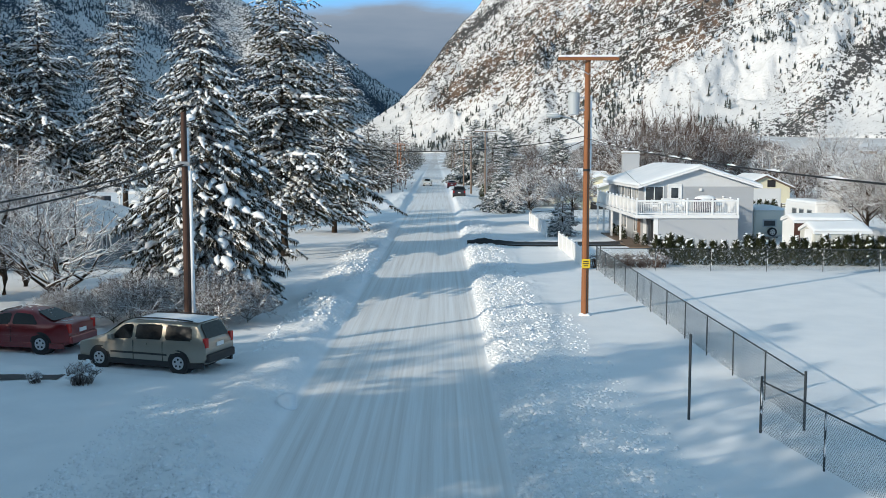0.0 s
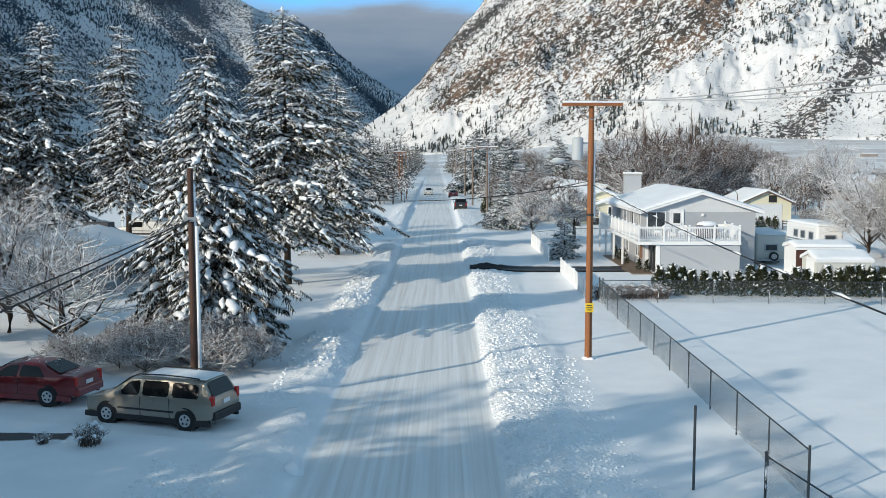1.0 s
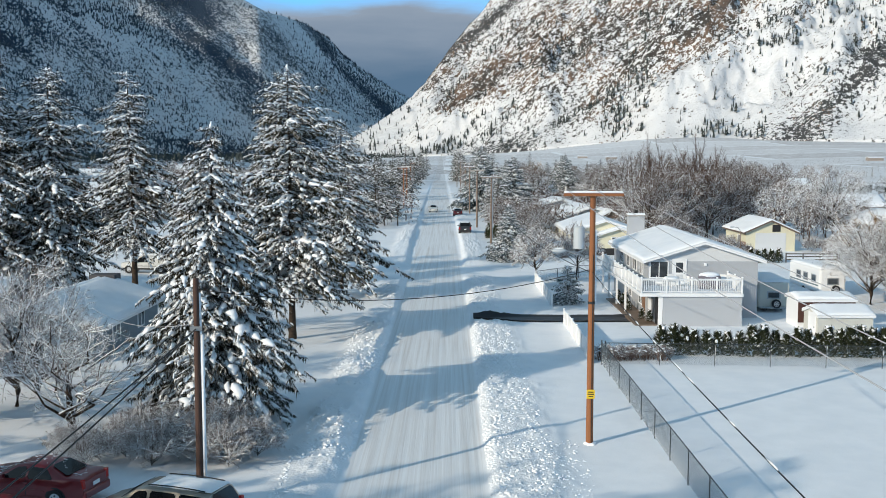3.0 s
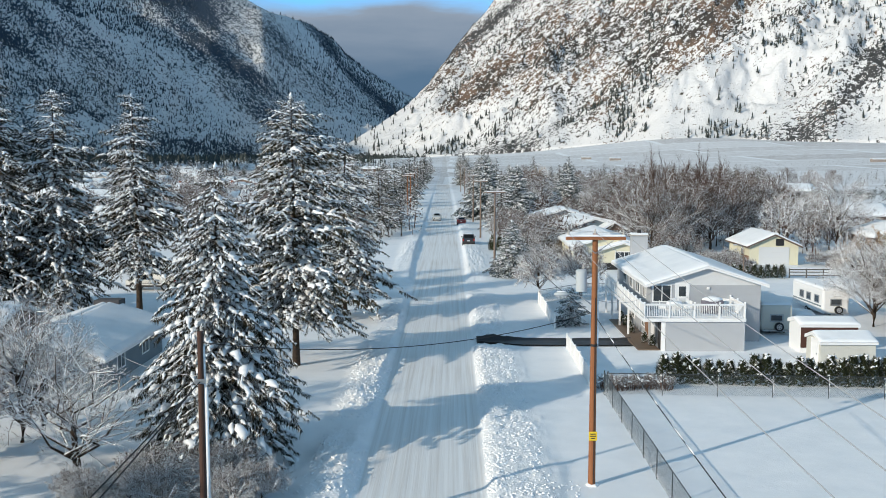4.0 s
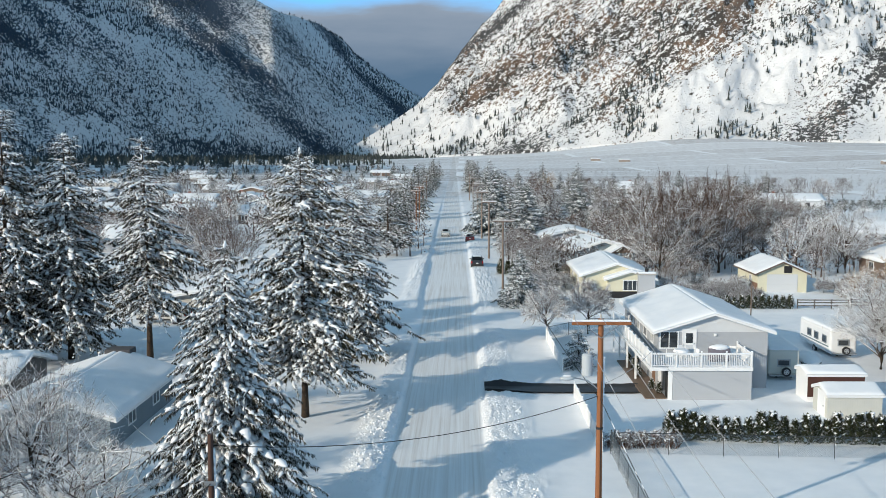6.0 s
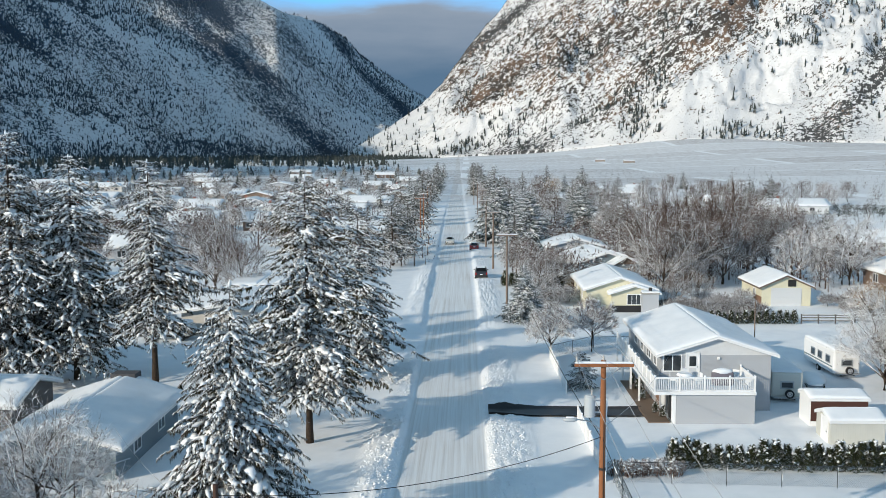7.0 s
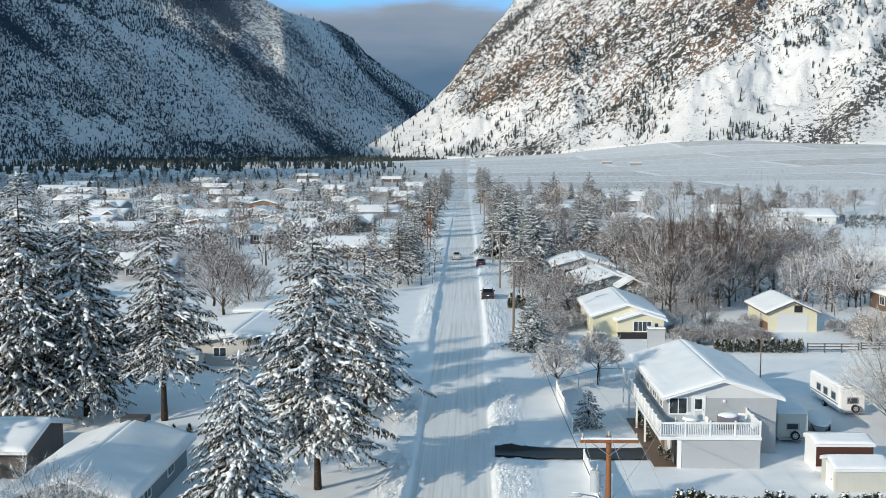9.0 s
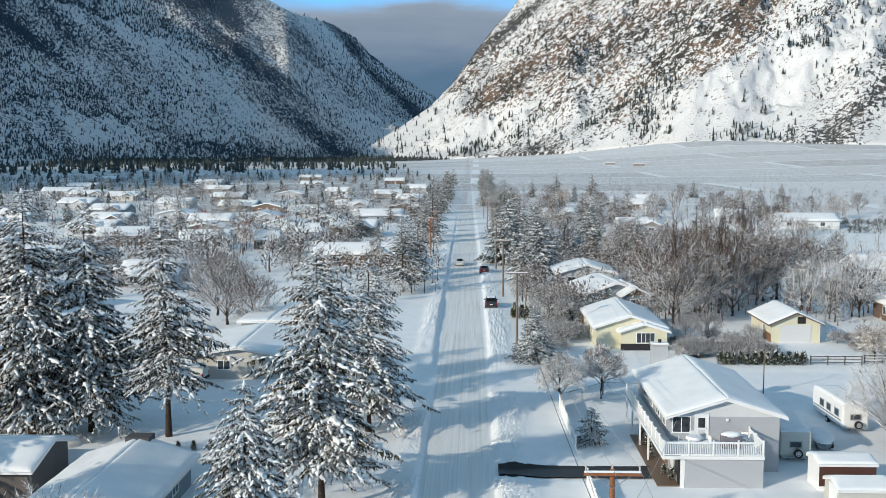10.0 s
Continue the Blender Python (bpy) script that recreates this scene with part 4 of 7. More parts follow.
# trees on the near yards, out to the south-west, whose shade falls across the street
for x, y, k, turn in ((-20, 5.0, 0.85, 40), (-29, -4, 1.0, 100), (-14, 1.0, 0.8, 10), (-37, -9, 1.0, 190), (-11, -9, 0.9, 250), (-23, -12, 1.0, 20), (-13, 5.5, 0.6, 70), (-16, 4.5, 0.75, 150), (-24, 8, 1.0, 33), (-28, 4, 1.1, 83), (-31, 0, 1.15, 133), (-35, -3, 1.2, 283), (-27, -8, 1.2, 333), (-40, -10, 1.2, 113)):
    place(far_spruce, x, y, k * 1.75, turn)
for x, y, k, turn in ((-21.5, 19.5, 1.4, 0), (-24, 13.5, 1.5, 70), (-18.5, 15.0, 1.1, 30), (-27, 22.5, 1.5, 130), (-25, 18, 1.5, 210), (-30, 17, 1.8, 250), (-17, 7.5, 1.5, 90), (-33, 6, 2.2, 200), (-26, 4, 2.0, 300), (-20, -3, 2.0, 0), (-9, -14, 2.0, 50), (-29, 12, 2.0, 10), (-15, 11, 1.1, 80), (-33, 13, 1.9, 20), (-36, 18, 2.0, 60), (-32, 21, 1.7, 110), (-38, 24, 1.9, 200), (-34, 9, 2.0, 330), (-14.9, 17.4, 0.65, 40)):
    place(small_spruce if y > 15 and x > -31 else far_spruce, x, y, k if y > 15 and x > -31 else k * 0.75, turn)
for x, y, k, turn in ((-38, 49, 0.9, 0), (-44, 45, 1.0, 60), (-50, 41, 1.0, 120), (-56, 52, 1.0, 0), (-48, 58, 0.9, 200)):
    place(far_spruce, x, y, k * 1.75, turn)

bare_a = round_tree("bare_tree", "broad leafless tree with frosted grey-brown twigs", 9.0, 9.0, 3, 14, 13, 11, thin=0.013, fork=0.12, load=0.3)
bare_b = bare_tree("bare_tree", "tall leafless poplar with upright frosted branches", 14.0, 0.5, 4, levels=6, kids=2, upright=1.0, start_h=0.2, thin=0.014, crooked=0.1)
bare_c = round_tree("bare_tree", "pale leafless tree thick with hoar frost", 9.0, 9.5, 6, 15, 13, 9, thin=0.014, material=TWIG_PALE, fork=0.16, load=0.7)
bare_far = round_tree("bare_tree", "frosted leafless tree between the houses", 9.0, 8.0, 13, 9, 10, 10, thin=0.02, fork=0.10, load=0.3)
bare_far2 = round_tree("bare_tree", "pale frosted leafless tree between the houses", 8.0, 7.5, 15, 9, 9, 8, thin=0.022, material=TWIG_PALE, fork=0.12, load=0.6)
leafy = round_tree("bare_tree", "half-bare tree keeping dry orange leaves", 7.0, 6.5, 19, 9, 9, 9, thin=0.03, material=TWIG_WARM, fork=0.16)
street_tree = round_tree("street_tree", "small round-headed bare tree coated in snow", 5.4, 4.9, 22, 13, 12, 11, thin=0.018, material=TWIG_PALE, fork=0.24, category="street tree", trunk_r=0.09, load=0.9)
apple = round_tree("apple_tree", "old leafless apple tree with crooked snow-laden limbs", 5.4, 7.2, 9, 12, 11, 8, thin=0.011, material=TWIG_PALE, fork=0.10, trunk_r=0.19, category="apple tree", load=0.9, lift=0.6, ragged=0.45, crook=0.13)
place(bare_c, -20.8, 47.5, 0.85, 30)
place(bare_c, -24.0, 43.0, 0.8, 200)
place(apple, -16.4, 42.9)
place(apple, -21.0, 50.5, 1.0, 130)
place(apple, -22.5, 44.0, 1.05, 250)
place(street_tree, 8.04, 92.4, 1.05, 0)
place(street_tree, 12.3, 96.6, 1.05, 140)
for t, spots in ((bare_c, ((34.0, 81.0, 0.9, 0), (37.5, 77.0, 0.85, 90), (55.5, 146, 1.2, 40), (40, 90, 0.7, 30), (37.5, 84.5, 0.75, 190), (41, 82, 0.8, 70), (35.2, 78.6, 0.8, 140), (38.6, 80.2, 0.85, 260))),
                 (bare_b, ((30, 148, 1.15, 0), (33, 151, 1.1, 70), (36, 149, 1.15, 150), (42, 165, 1.0, 220), (38, 156, 1.1, 300), (64, 240, 1.1, 0))),
                 (bare_a, ((27.5, 139, 1.15, 0), (32, 143, 1.3, 60), (37.5, 147, 1.25, 120), (44, 158, 1.3, 180), (28, 153, 1.5, 240), (36, 160, 1.5, 300), (49, 164, 1.25, 20), (26, 124, 0.5, 80), (29.5, 127, 0.5, 10), (-34.5, 138, 1.25, 50), (-30.0, 133, 0.95, 140), (-38, 146, 1.2, 200), (10.0, 135, 0.75, 20), (13, 142, 0.7, 100), (46, 167, 1.4, 60), (56, 178, 1.1, 150), (63, 190, 1.0, 200), (39, 182, 1.2, 10), (7.6, 160, 0.5, 0), (8.8, 168, 0.6, 70), (10.5, 176, 0.55, 140), (9.5, 150, 0.5, 220), (30, 205, 1.1, 30), (22, 250, 1.1, 0), (17, 262, 1.0, 90), (30, 180, 0.8, 300), (33, 222, 1.1, 30), (35.6, 76.4, 0.62, 200), (38.2, 78.6, 0.75, 310), (36.6, 82.5, 0.7, 100)))):
    for x, y, k, turn in spots:
        place(t, x, y, k, turn)
for x, y, k, turn in ((45.2, 113.8, 0.75, 0), (48.5, 114.5, 0.8, 90), (52, 113, 0.6, 40), (43, 86, 1.0, 10), (36, 420, 1.4, 60), (14.6, 136.8, 0.45, 0)):
    place(leafy, x, y, k, turn)
for k in range(125):
    a, d = rng.uniform(0.03, 0.36), 150 + 330 * rng.random() ** 1.1
    x, y = d * math.sin(a), d * math.cos(a)
    if min(math.hypot(x - u, (y - v + 8) * 0.45) for u, v in ((6.9, 218), (12.5, 200), (26.2, 236), (60, 196), (47, 188), (50, 230), (76, 216))) < 7 or x > 92 and y < 330 or (x < 34 and y < 262) or (y < 205 and x > 62):
        continue
    place(bare_far if k % 3 else bare_far2, x, y, rng.uniform(0.65, 1.15), rng.uniform(0, 360))
for k in range(44):
    a, d = rng.uniform(-0.43, -0.045), 165 + 330 * rng.random() ** 1.3
    x, y = d * math.sin(a), d * math.cos(a)
    place(bare_far2 if k % 3 == 0 else bare_far, x, y, rng.uniform(0.4, 0.95), rng.uniform(0, 360))
for k in range(34):
    y = 122 + k * 12 + rng.uniform(-5, 5)
    c = float(road_centre(y))
    if y > 250:
        place(bare_far2 if k % 2 else bare_far, c + rng.uniform(9, 14), y, rng.uniform(0.45, 0.95), rng.uniform(0, 360))
    if y > 160:
        place(bare_far2, c - rng.uniform(9, 13), y, rng.uniform(0.35, 0.7), rng.uniform(0, 360))


# ---- buildings ----
def siding(name, c, pitch=0.14, vertical=False):
    m = Mat(name, 0.55)
    wave = m.n("ShaderNodeTexWave", Scale=1.0)
    wave.wave_profile = "SAW"
    wave.bands_direction = "X" if vertical else "Z"
    s = 2 * math.pi / (20 * pitch) * 10 / math.pi
    m.link(m.coords((s * 0.5,) * 3), wave.inputs["Vector"])
    f = m.noise(1.2, 5.0)
    col = m.ramp(f, [(0.3, tuple(v * 0.93 for v in c)), (0.7, c)])
    m.color(m.mix(m.ramp(wave.outputs["Fac"], [(0.0, (1, 1, 1)), (0.06, (0, 0, 0))]), col, tuple(v * 0.8 for v in c)))
    m.bump(wave.outputs["Fac"], 0.4, 0.012)
    return m.m


GREY_SIDING = siding("grey_siding", (0.40, 0.42, 0.45))
PALE_SIDING = siding("pale_siding", (0.62, 0.64, 0.66))
CREAM = siding("cream_siding", (0.66, 0.63, 0.48))
BEIGE = siding("beige_siding", (0.55, 0.53, 0.50))
DULL_BLUE = siding("blue_grey_siding", (0.20, 0.25, 0.28))
BROWN_WOOD = siding("brown_boards", (0.22, 0.12, 0.07))
DARK_WOOD = siding("dark_boards", (0.10, 0.09, 0.085), 0.2, True)
STUCCO = plain("grey_stucco", (0.40, 0.42, 0.45), 0.85, spread=0.05, scale=2.0, bump=0.25)
WHITE = plain("white_paint", (0.78, 0.79, 0.80), 0.45, spread=0.04)
SHINGLE = plain("dark_shingle", (0.07, 0.07, 0.075), 0.9, spread=0.3, scale=4.0)
CONCRETE = plain("concrete", (0.38, 0.37, 0.35), 0.9, spread=0.15)
DARK = plain("dark_opening", (0.02, 0.02, 0.022), 0.6, spread=0.2)
BRICK_RED = plain("red_brick", (0.30, 0.12, 0.08), 0.85, spread=0.3, scale=9.0)


def glass_material():
    m = Mat("window_glass", 0.06, spec=0.8)
    m.color(m.ramp(m.noise(1.5, 2.0), [(0.3, (0.02, 0.025, 0.03)), (0.7, (0.05, 0.06, 0.07))]))
    return m.m


GLASS = glass_material()


def add_window(house, wall, u, z, w, h, y, style="sash", m=None, trim=None):
    """A window in the wall plane y (facing -y), turned by m for the other walls."""
    m = m or Matrix()
    bm = bmesh.new()
    t = 0.09
    for a in ((u - w / 2 - t, u + w / 2 + t, z + h, z + h + t), (u - w / 2 - t, u + w / 2 + t, z - t, z), (u - w / 2 - t, u - w / 2, z, z + h), (u + w / 2, u + w / 2 + t, z, z + h)):
        add_box(bm, a[0], a[1], y - 0.05, y + 0.03, a[2], a[3], m=m)
    if style == "sash":
        add_box(bm, u - 0.03, u + 0.03, y - 0.045, y + 0.02, z, z + h, m=m)
    if style == "grid":
        for k in (-0.25, 0, 0.25):
            add_box(bm, u + k * w - 0.025, u + k * w + 0.025, y - 0.045, y + 0.02, z, z + h, m=m)
    fr = part("window", bm, trim or WHITE, house)
    part("pane", box(u - w / 2, u + w / 2, y - 0.02, y + 0.02, z, z + h, m=m), GLASS, fr, "dark reflecting glass")
    return fr


def snow_blanket(name, corners, thick, parent, seed, cells=14, overhang=0.08):
    """A soft layer of snow over a sloping rectangle given by four corners in order."""
    a, b, c, d = [Vector(p) for p in corners]
    nu, nv = cells, cells
    rng = random.Random(seed)
    verts, faces = [], []
    up = Vector((0, 0, 1))

    def edge(t):
        return min(1.0, (min(t, 1 - t) / 0.06)) ** 0.5

    for i in range(nu + 1):
        for j in range(nv + 1):
            s, t = i / nu, j / nv
            s, t = 0.5 - 0.5 * math.cos(math.pi * s), 0.5 - 0.5 * math.cos(math.pi * t)
            p = a.lerp(b, s).lerp(d.lerp(c, s), t)
            ed = min(edge(s), edge(t))
            nz = noise.noise(p * 0.5 + Vector((seed, 0, 0))) * 0.25 + noise.noise(p * 2.0) * 0.08
            verts.append(p + up * (thick * (0.25 + 0.75 * ed) * (1 + nz * ed)))
    for i in range(nu + 1):
        for j in range(nv + 1):
            s, t = i / nu, j / nv
            s, t = 0.5 - 0.5 * math.cos(math.pi * s), 0.5 - 0.5 * math.cos(math.pi * t)
            verts.append(a.lerp(b, s).lerp(d.lerp(c, s), t))
    n1 = (nu + 1) * (nv + 1)

    def ix(i, j):
        return i * (nv + 1) + j

    for i in range(nu):
        for j in range(nv):
            q = (ix(i, j), ix(i + 1, j), ix(i + 1, j + 1), ix(i, j + 1))
            faces.append(q)
            faces.append(tuple(n1 + k for k in q[::-1]))
    ring = [ix(i, 0) for i in range(nu + 1)] + [ix(nu, j) for j in range(1, nv + 1)] + [ix(i, nv) for i in range(nu - 1, -1, -1)] + [ix(0, j) for j in range(nv - 1, 0, -1)]
    for k in range(len(ring)):
        p, q = ring[k], ring[(k + 1) % len(ring)]
        faces.append((p, n1 + p, n1 + q, q))
    return mesh_object(name, verts, faces, SNOW, parent, "smooth fresh snow")


def gable_house(name, label, m, w, d, h, rise, walls, over=0.5, snow=0.25, ridge="y", gable=None, windows=(), base=0.25, category="house", group="village houses", chimney=None, cells=12, fascia=None):
    """A house w wide (x) and d deep (y) with its middle at the pose m; the ridge runs along y or x."""
    hs = thing(name, m, label, category, group)
    turn = Matrix() if ridge == "y" else pose(0, 0, 0, 0, 0, 90)
    W, D = (w, d) if ridge == "y" else (d, w)
    body = box(-w / 2, w / 2, -d / 2, d / 2, -0.4, h)
    part("wall", body, walls, hs)
    gab = prism([(-W / 2, h), (W / 2, h), (0, h + rise)], -D / 2 + 0.002, D / 2 - 0.002)
    bmesh.ops.transform(gab, matrix=turn, verts=gab.verts)
    part("gable", gab, gable or walls, hs)
    k = rise / (W / 2)
    t = 0.16
    ex = W / 2 + over
    for sg in (-1, 1):
        sl = prism([(0, h + rise + 0.02), (sg * ex, h + rise + 0.02 - k * ex), (sg * ex, h + rise + 0.02 + t - k * ex), (0, h + rise + 0.02 + t)], -D / 2 - over, D / 2 + over)
        bmesh.ops.transform(sl, matrix=turn, verts=sl.verts)
        rf = part("roof", sl, fascia or WHITE, hs, "painted eaves and roof deck")
        z0, z1 = h + rise + 0.03 + t, h + rise + 0.03 + t - k * ex
        cs = [(0, -D / 2 - over, z0), (sg * ex, -D / 2 - over, z1), (sg * ex, D / 2 + over, z1), (0, D / 2 + over, z0)]
        snow_blanket("roof_snow", [turn @ Vector(c) for c in cs], snow, rf, int(w * 7 + d * 3) + sg, cells)
    for side, u, z, ww, hh, style in windows:
        rot = {"s": 0, "e": 90, "n": 180, "w": 270}[side]
        add_window(hs, None, u, z, ww, hh, -(d / 2 if side in "sn" else w / 2), style, pose(0, 0, 0, 0, 0, rot))
    if chimney:
        cx, cy, top = chimney
        ch = part("chimney", box(cx - 0.45, cx + 0.45, cy - 0.35, cy + 0.35, h * 0.7, top, 0.02), STUCCO, hs, "pale block chimney")
        part("cap", box(cx - 0.52, cx + 0.52, cy - 0.42, cy + 0.42, top, top + 0.1, 0.02), CONCRETE, ch)
        part("flue", rod((cx, cy, top + 0.1), (cx, cy, top + 0.35), 0.13), DARK, ch)
        part("cap_snow", box(cx - 0.5, cx + 0.5, cy - 0.4, cy + 0.4, top + 0.103, top + 0.25, 0.06), SNOW, ch)
    return hs


# the grey house with the deck
house_main = gable_house("house", "grey two-storey house with white upper deck and snowy roof", pose(18.75, 81.95, 0.0), 8.1, 15.3, 4.38, 1.27, GREY_SIDING, over=0.5, gable=PALE_SIDING, snow=0.26, cells=22,
                         windows=[("s", -3.25, 3.2, 1.25, 1.15, "sash"), ("w", 5.2, 3.2, 1.0, 1.05, "sash"), ("w", 2.4, 3.2, 1.4, 1.05, "sash"), ("w", -0.6, 3.2, 1.0, 1.05, "sash"), ("w", -3.6, 3.2, 1.2, 1.05, "sash"), ("w", 5.0, 0.9, 1.2, 1.0, "sash"), ("w", 0.5, 0.9, 1.2, 1.0, "sash")])


def door(house, u, y, z, w, h, m=None, material=None, light=True):
    m = m or Matrix()
    bm = bmesh.new()
    for a in ((u - w / 2 - 0.1, u + w / 2 + 0.1, z + h, z + h + 0.1), (u - w / 2 - 0.1, u - w / 2, z, z + h), (u + w / 2, u + w / 2 + 0.1, z, z + h)):
        add_box(bm, a[0], a[1], y - 0.06, y + 0.02, a[2], a[3], m=m)
    fr = part("door_frame", bm, WHITE, house)
    dr = part("door", box(u - w / 2, u + w / 2, y - 0.035, y + 0.02, z, z + h, m=m), material or WHITE, house)
    if light:
        part("pane", box(u - w * 0.3, u + w * 0.3, y - 0.05, y - 0.03, z + h * 0.5, z + h * 0.9, m=m), GLASS, dr)
        part("panel", box(u - w * 0.3, u + w * 0.3, y - 0.05, y - 0.03, z + h * 0.1, z + h * 0.42, m=m), PALE_SIDING, dr)
    part("handle", box(u + w * 0.38, u + w * 0.44, y - 0.1, y - 0.03, z + h * 0.45, z + h * 0.5, m=m), STEEL, dr, "metal handle")
    return dr


STEEL = plain("galvanised_steel", (0.42, 0.44, 0.46), 0.4, 0.8, spread=0.15, scale=10)
door(house_main, -1.75, -7.65, 2.62, 0.85, 1.85)
part("wall_lamp", box(0.05, 0.25, -7.78, -7.65, 4.05, 4.25, 0.03), WHITE, house_main)
# the front room under the deck, with the open entry beside it
part("front_room", box(-3.7, 1.85, -11.45, -7.652, -0.4, 2.28, 0.0), STUCCO, house_main, "pale grey rendered front wall")
# no hollow is cut here: a near-black block gives the entry's inner shade
part("entry_shade", box(-4.0, -3.702, -11.1, -10.2, 0.0, 2.1), DARK, house_main, "solid dark block for the shade inside the entry")
part("entry_slab", box(-5.6, -4.06, -11.2, 2.0, -0.3, 0.24, 0.01), plain("wet_boards", (0.17, 0.12, 0.085), 0.5, spread=0.3, scale=3.0), house_main, "wet brown entry path cleared of snow")
part("entry_post", box(-4.0, -3.72, -11.44, -11.16, 0.0, 2.28, 0.01), WHITE, house_main)
for k, yy in enumerate((-8.5, -6.3)):
    part("entry_door", box(-4.10, -4.052, yy - 0.5, yy + 0.5, 0.25, 2.2), BROWN_WOOD if k else WHITE, house_main)
# deck
part("deck_floor", box(-5.35, 1.9, -11.6, -7.652, 2.285, 2.52, 0.02), WHITE, house_main, "white deck edge board")
part("side_deck", box(-5.35, -4.052, -7.645, 6.5, 2.285, 2.52, 0.02), WHITE, house_main)
snow_blanket("deck_snow", [(-4.0, -11.5, 2.525), (1.8, -11.5, 2.525), (1.8, -7.75, 2.525), (-4.0, -7.75, 2.525)], 0.09, house_main, 4, 10)
for yy in (-5, -1, 3, 6.3):
    part("deck_post", box(-5.3, -5.16, yy - 0.07, yy + 0.07, -0.2, 2.283), WHITE, house_main)


def railing(house, a, b, z, h=0.98, solid=False):
    a, b = Vector(a), Vector(b)
    n = max(1, round((b - a).length / 1.6))
    d = (b - a).normalized()
    ang = math.degrees(math.atan2(d.y, d.x))
    L = (b - a).length
    m = pose(a.x, a.y, z, 0, 0, ang)
    rail = part("deck_rail", add_box(box(0, L, -0.045, 0.045, h - 0.07, h, 0.01, m), 0, L, -0.03, 0.03, 0.08, 0.14, m=m), WHITE, house, "white painted railing")
    for k in range(n + 1):
        x = L * k / n
        pb = box(x - 0.055, x + 0.055, -0.055, 0.055, 0, h + 0.08, 0.01, m)
        part("rail_post", pb, WHITE, rail)
        part("post_snow", box(x - 0.07, x + 0.07, -0.07, 0.07, h + 0.083, h + 0.19, 0.04, m), SNOW, rail)
    if solid:
        part("rail_panel", box(0, L, -0.015, 0.015, 0.14, h - 0.072, m=m), WHITE, rail)
    else:
        k = 0.09
        while k < L:
            part("baluster", box(k - 0.018, k + 0.018, -0.018, 0.018, 0.142, h - 0.072, m=m), WHITE, rail)
            k += 0.125
    part("rail_snow", box(0.05, L - 0.05, -0.05, 0.05, h + 0.003, h + 0.06, 0.025, m), SNOW, rail)


railing(house_main, (-5.25, -11.5), (1.8, -11.5), 2.52)
railing(house_main, (1.8, -11.45), (1.8, -7.75), 2.52)
railing(house_main, (-5.25, -11.45), (-5.25, 6.4), 2.52, solid=True)
ch = part("chimney", box(-2.85, -1.4, 7.66, 8.5, -0.2, 6.75, 0.02), STUCCO, house_main, "pale block chimney")
part("cap", box(-2.95, -1.3, 7.6, 8.6, 6.753, 6.86, 0.02), CONCRETE, ch)
part("cap_snow", box(-2.9, -1.35, 7.65, 8.55, 6.863, 7.02, 0.06), SNOW, ch)
part("flue", rod((-2.1, 8.1, 7.0), (-2.1, 8.1, 7.3), 0.16), DARK, ch)

# covered grill and patio set on the deck
grill = thing("barbecue", pose(18.7, 72.2, 2.6), "covered barbecue under a grey sheet capped with snow", "barbecue")
CLOTH = plain("grey_cover", (0.16, 0.15, 0.18), 0.9, spread=0.2, scale=5)
bm = box(-0.75, 0.75, -0.35, 0.35, 0, 1.0, 0.12)
part("cover", bm, CLOTH, grill, smoothed=True)
bm = bmesh.new()
bmesh.ops.create_uvsphere(bm, u_segments=14, v_segments=8, radius=0.8, matrix=Matrix.Translation((0, 0, 1.0)) @ Matrix.Diagonal((0.95, 0.5, 0.3, 1)))
part("snow_load", bm, SNOW, grill, smoothed=True)


def patio_chair(m):
    c = thing("patio_chair", m, "white patio chair with snow on its seat", "chair", "patio chairs")
    part("seat", box(-0.25, 0.25, -0.25, 0.25, 0.4, 0.45, 0.015), WHITE, c)
    part("backrest", box(-0.25, 0.25, 0.21, 0.25, 0.45, 0.95, 0.015), WHITE, c)
    for sx in (-0.22, 0.22):
        for sy in (-0.22, 0.22):
            part("leg", box(sx - 0.02, sx + 0.02, sy - 0.02, sy + 0.02, 0, 0.4), WHITE, c)
    part("seat_snow", box(-0.24, 0.24, -0.24, 0.2, 0.452, 0.58, 0.05), SNOW, c)
    return c


table = thing("patio_table", pose(16.0, 72.3, 2.6), "round patio table under a cake of snow", "table")
part("tabletop", rod((0, 0, 0.68), (0, 0, 0.72), 0.6, sides=20), WHITE, table)
part("pedestal", rod((0, 0, 0), (0, 0, 0.678), 0.06), WHITE, table)
part("top_snow", rod((0, 0, 0.722), (0, 0, 0.86), 0.58, 0.5, 20), SNOW, table)
c0 = patio_chair(pose(15.1, 72.0, 2.6, 0, 0, 80))
for x, y, r in ((16.2, 73.2, 10), (16.9, 72.0, -80), (19.8, 72.9, -30)):
    copy_thing(c0, pose(x, y, 2.6, 0, 0, r))

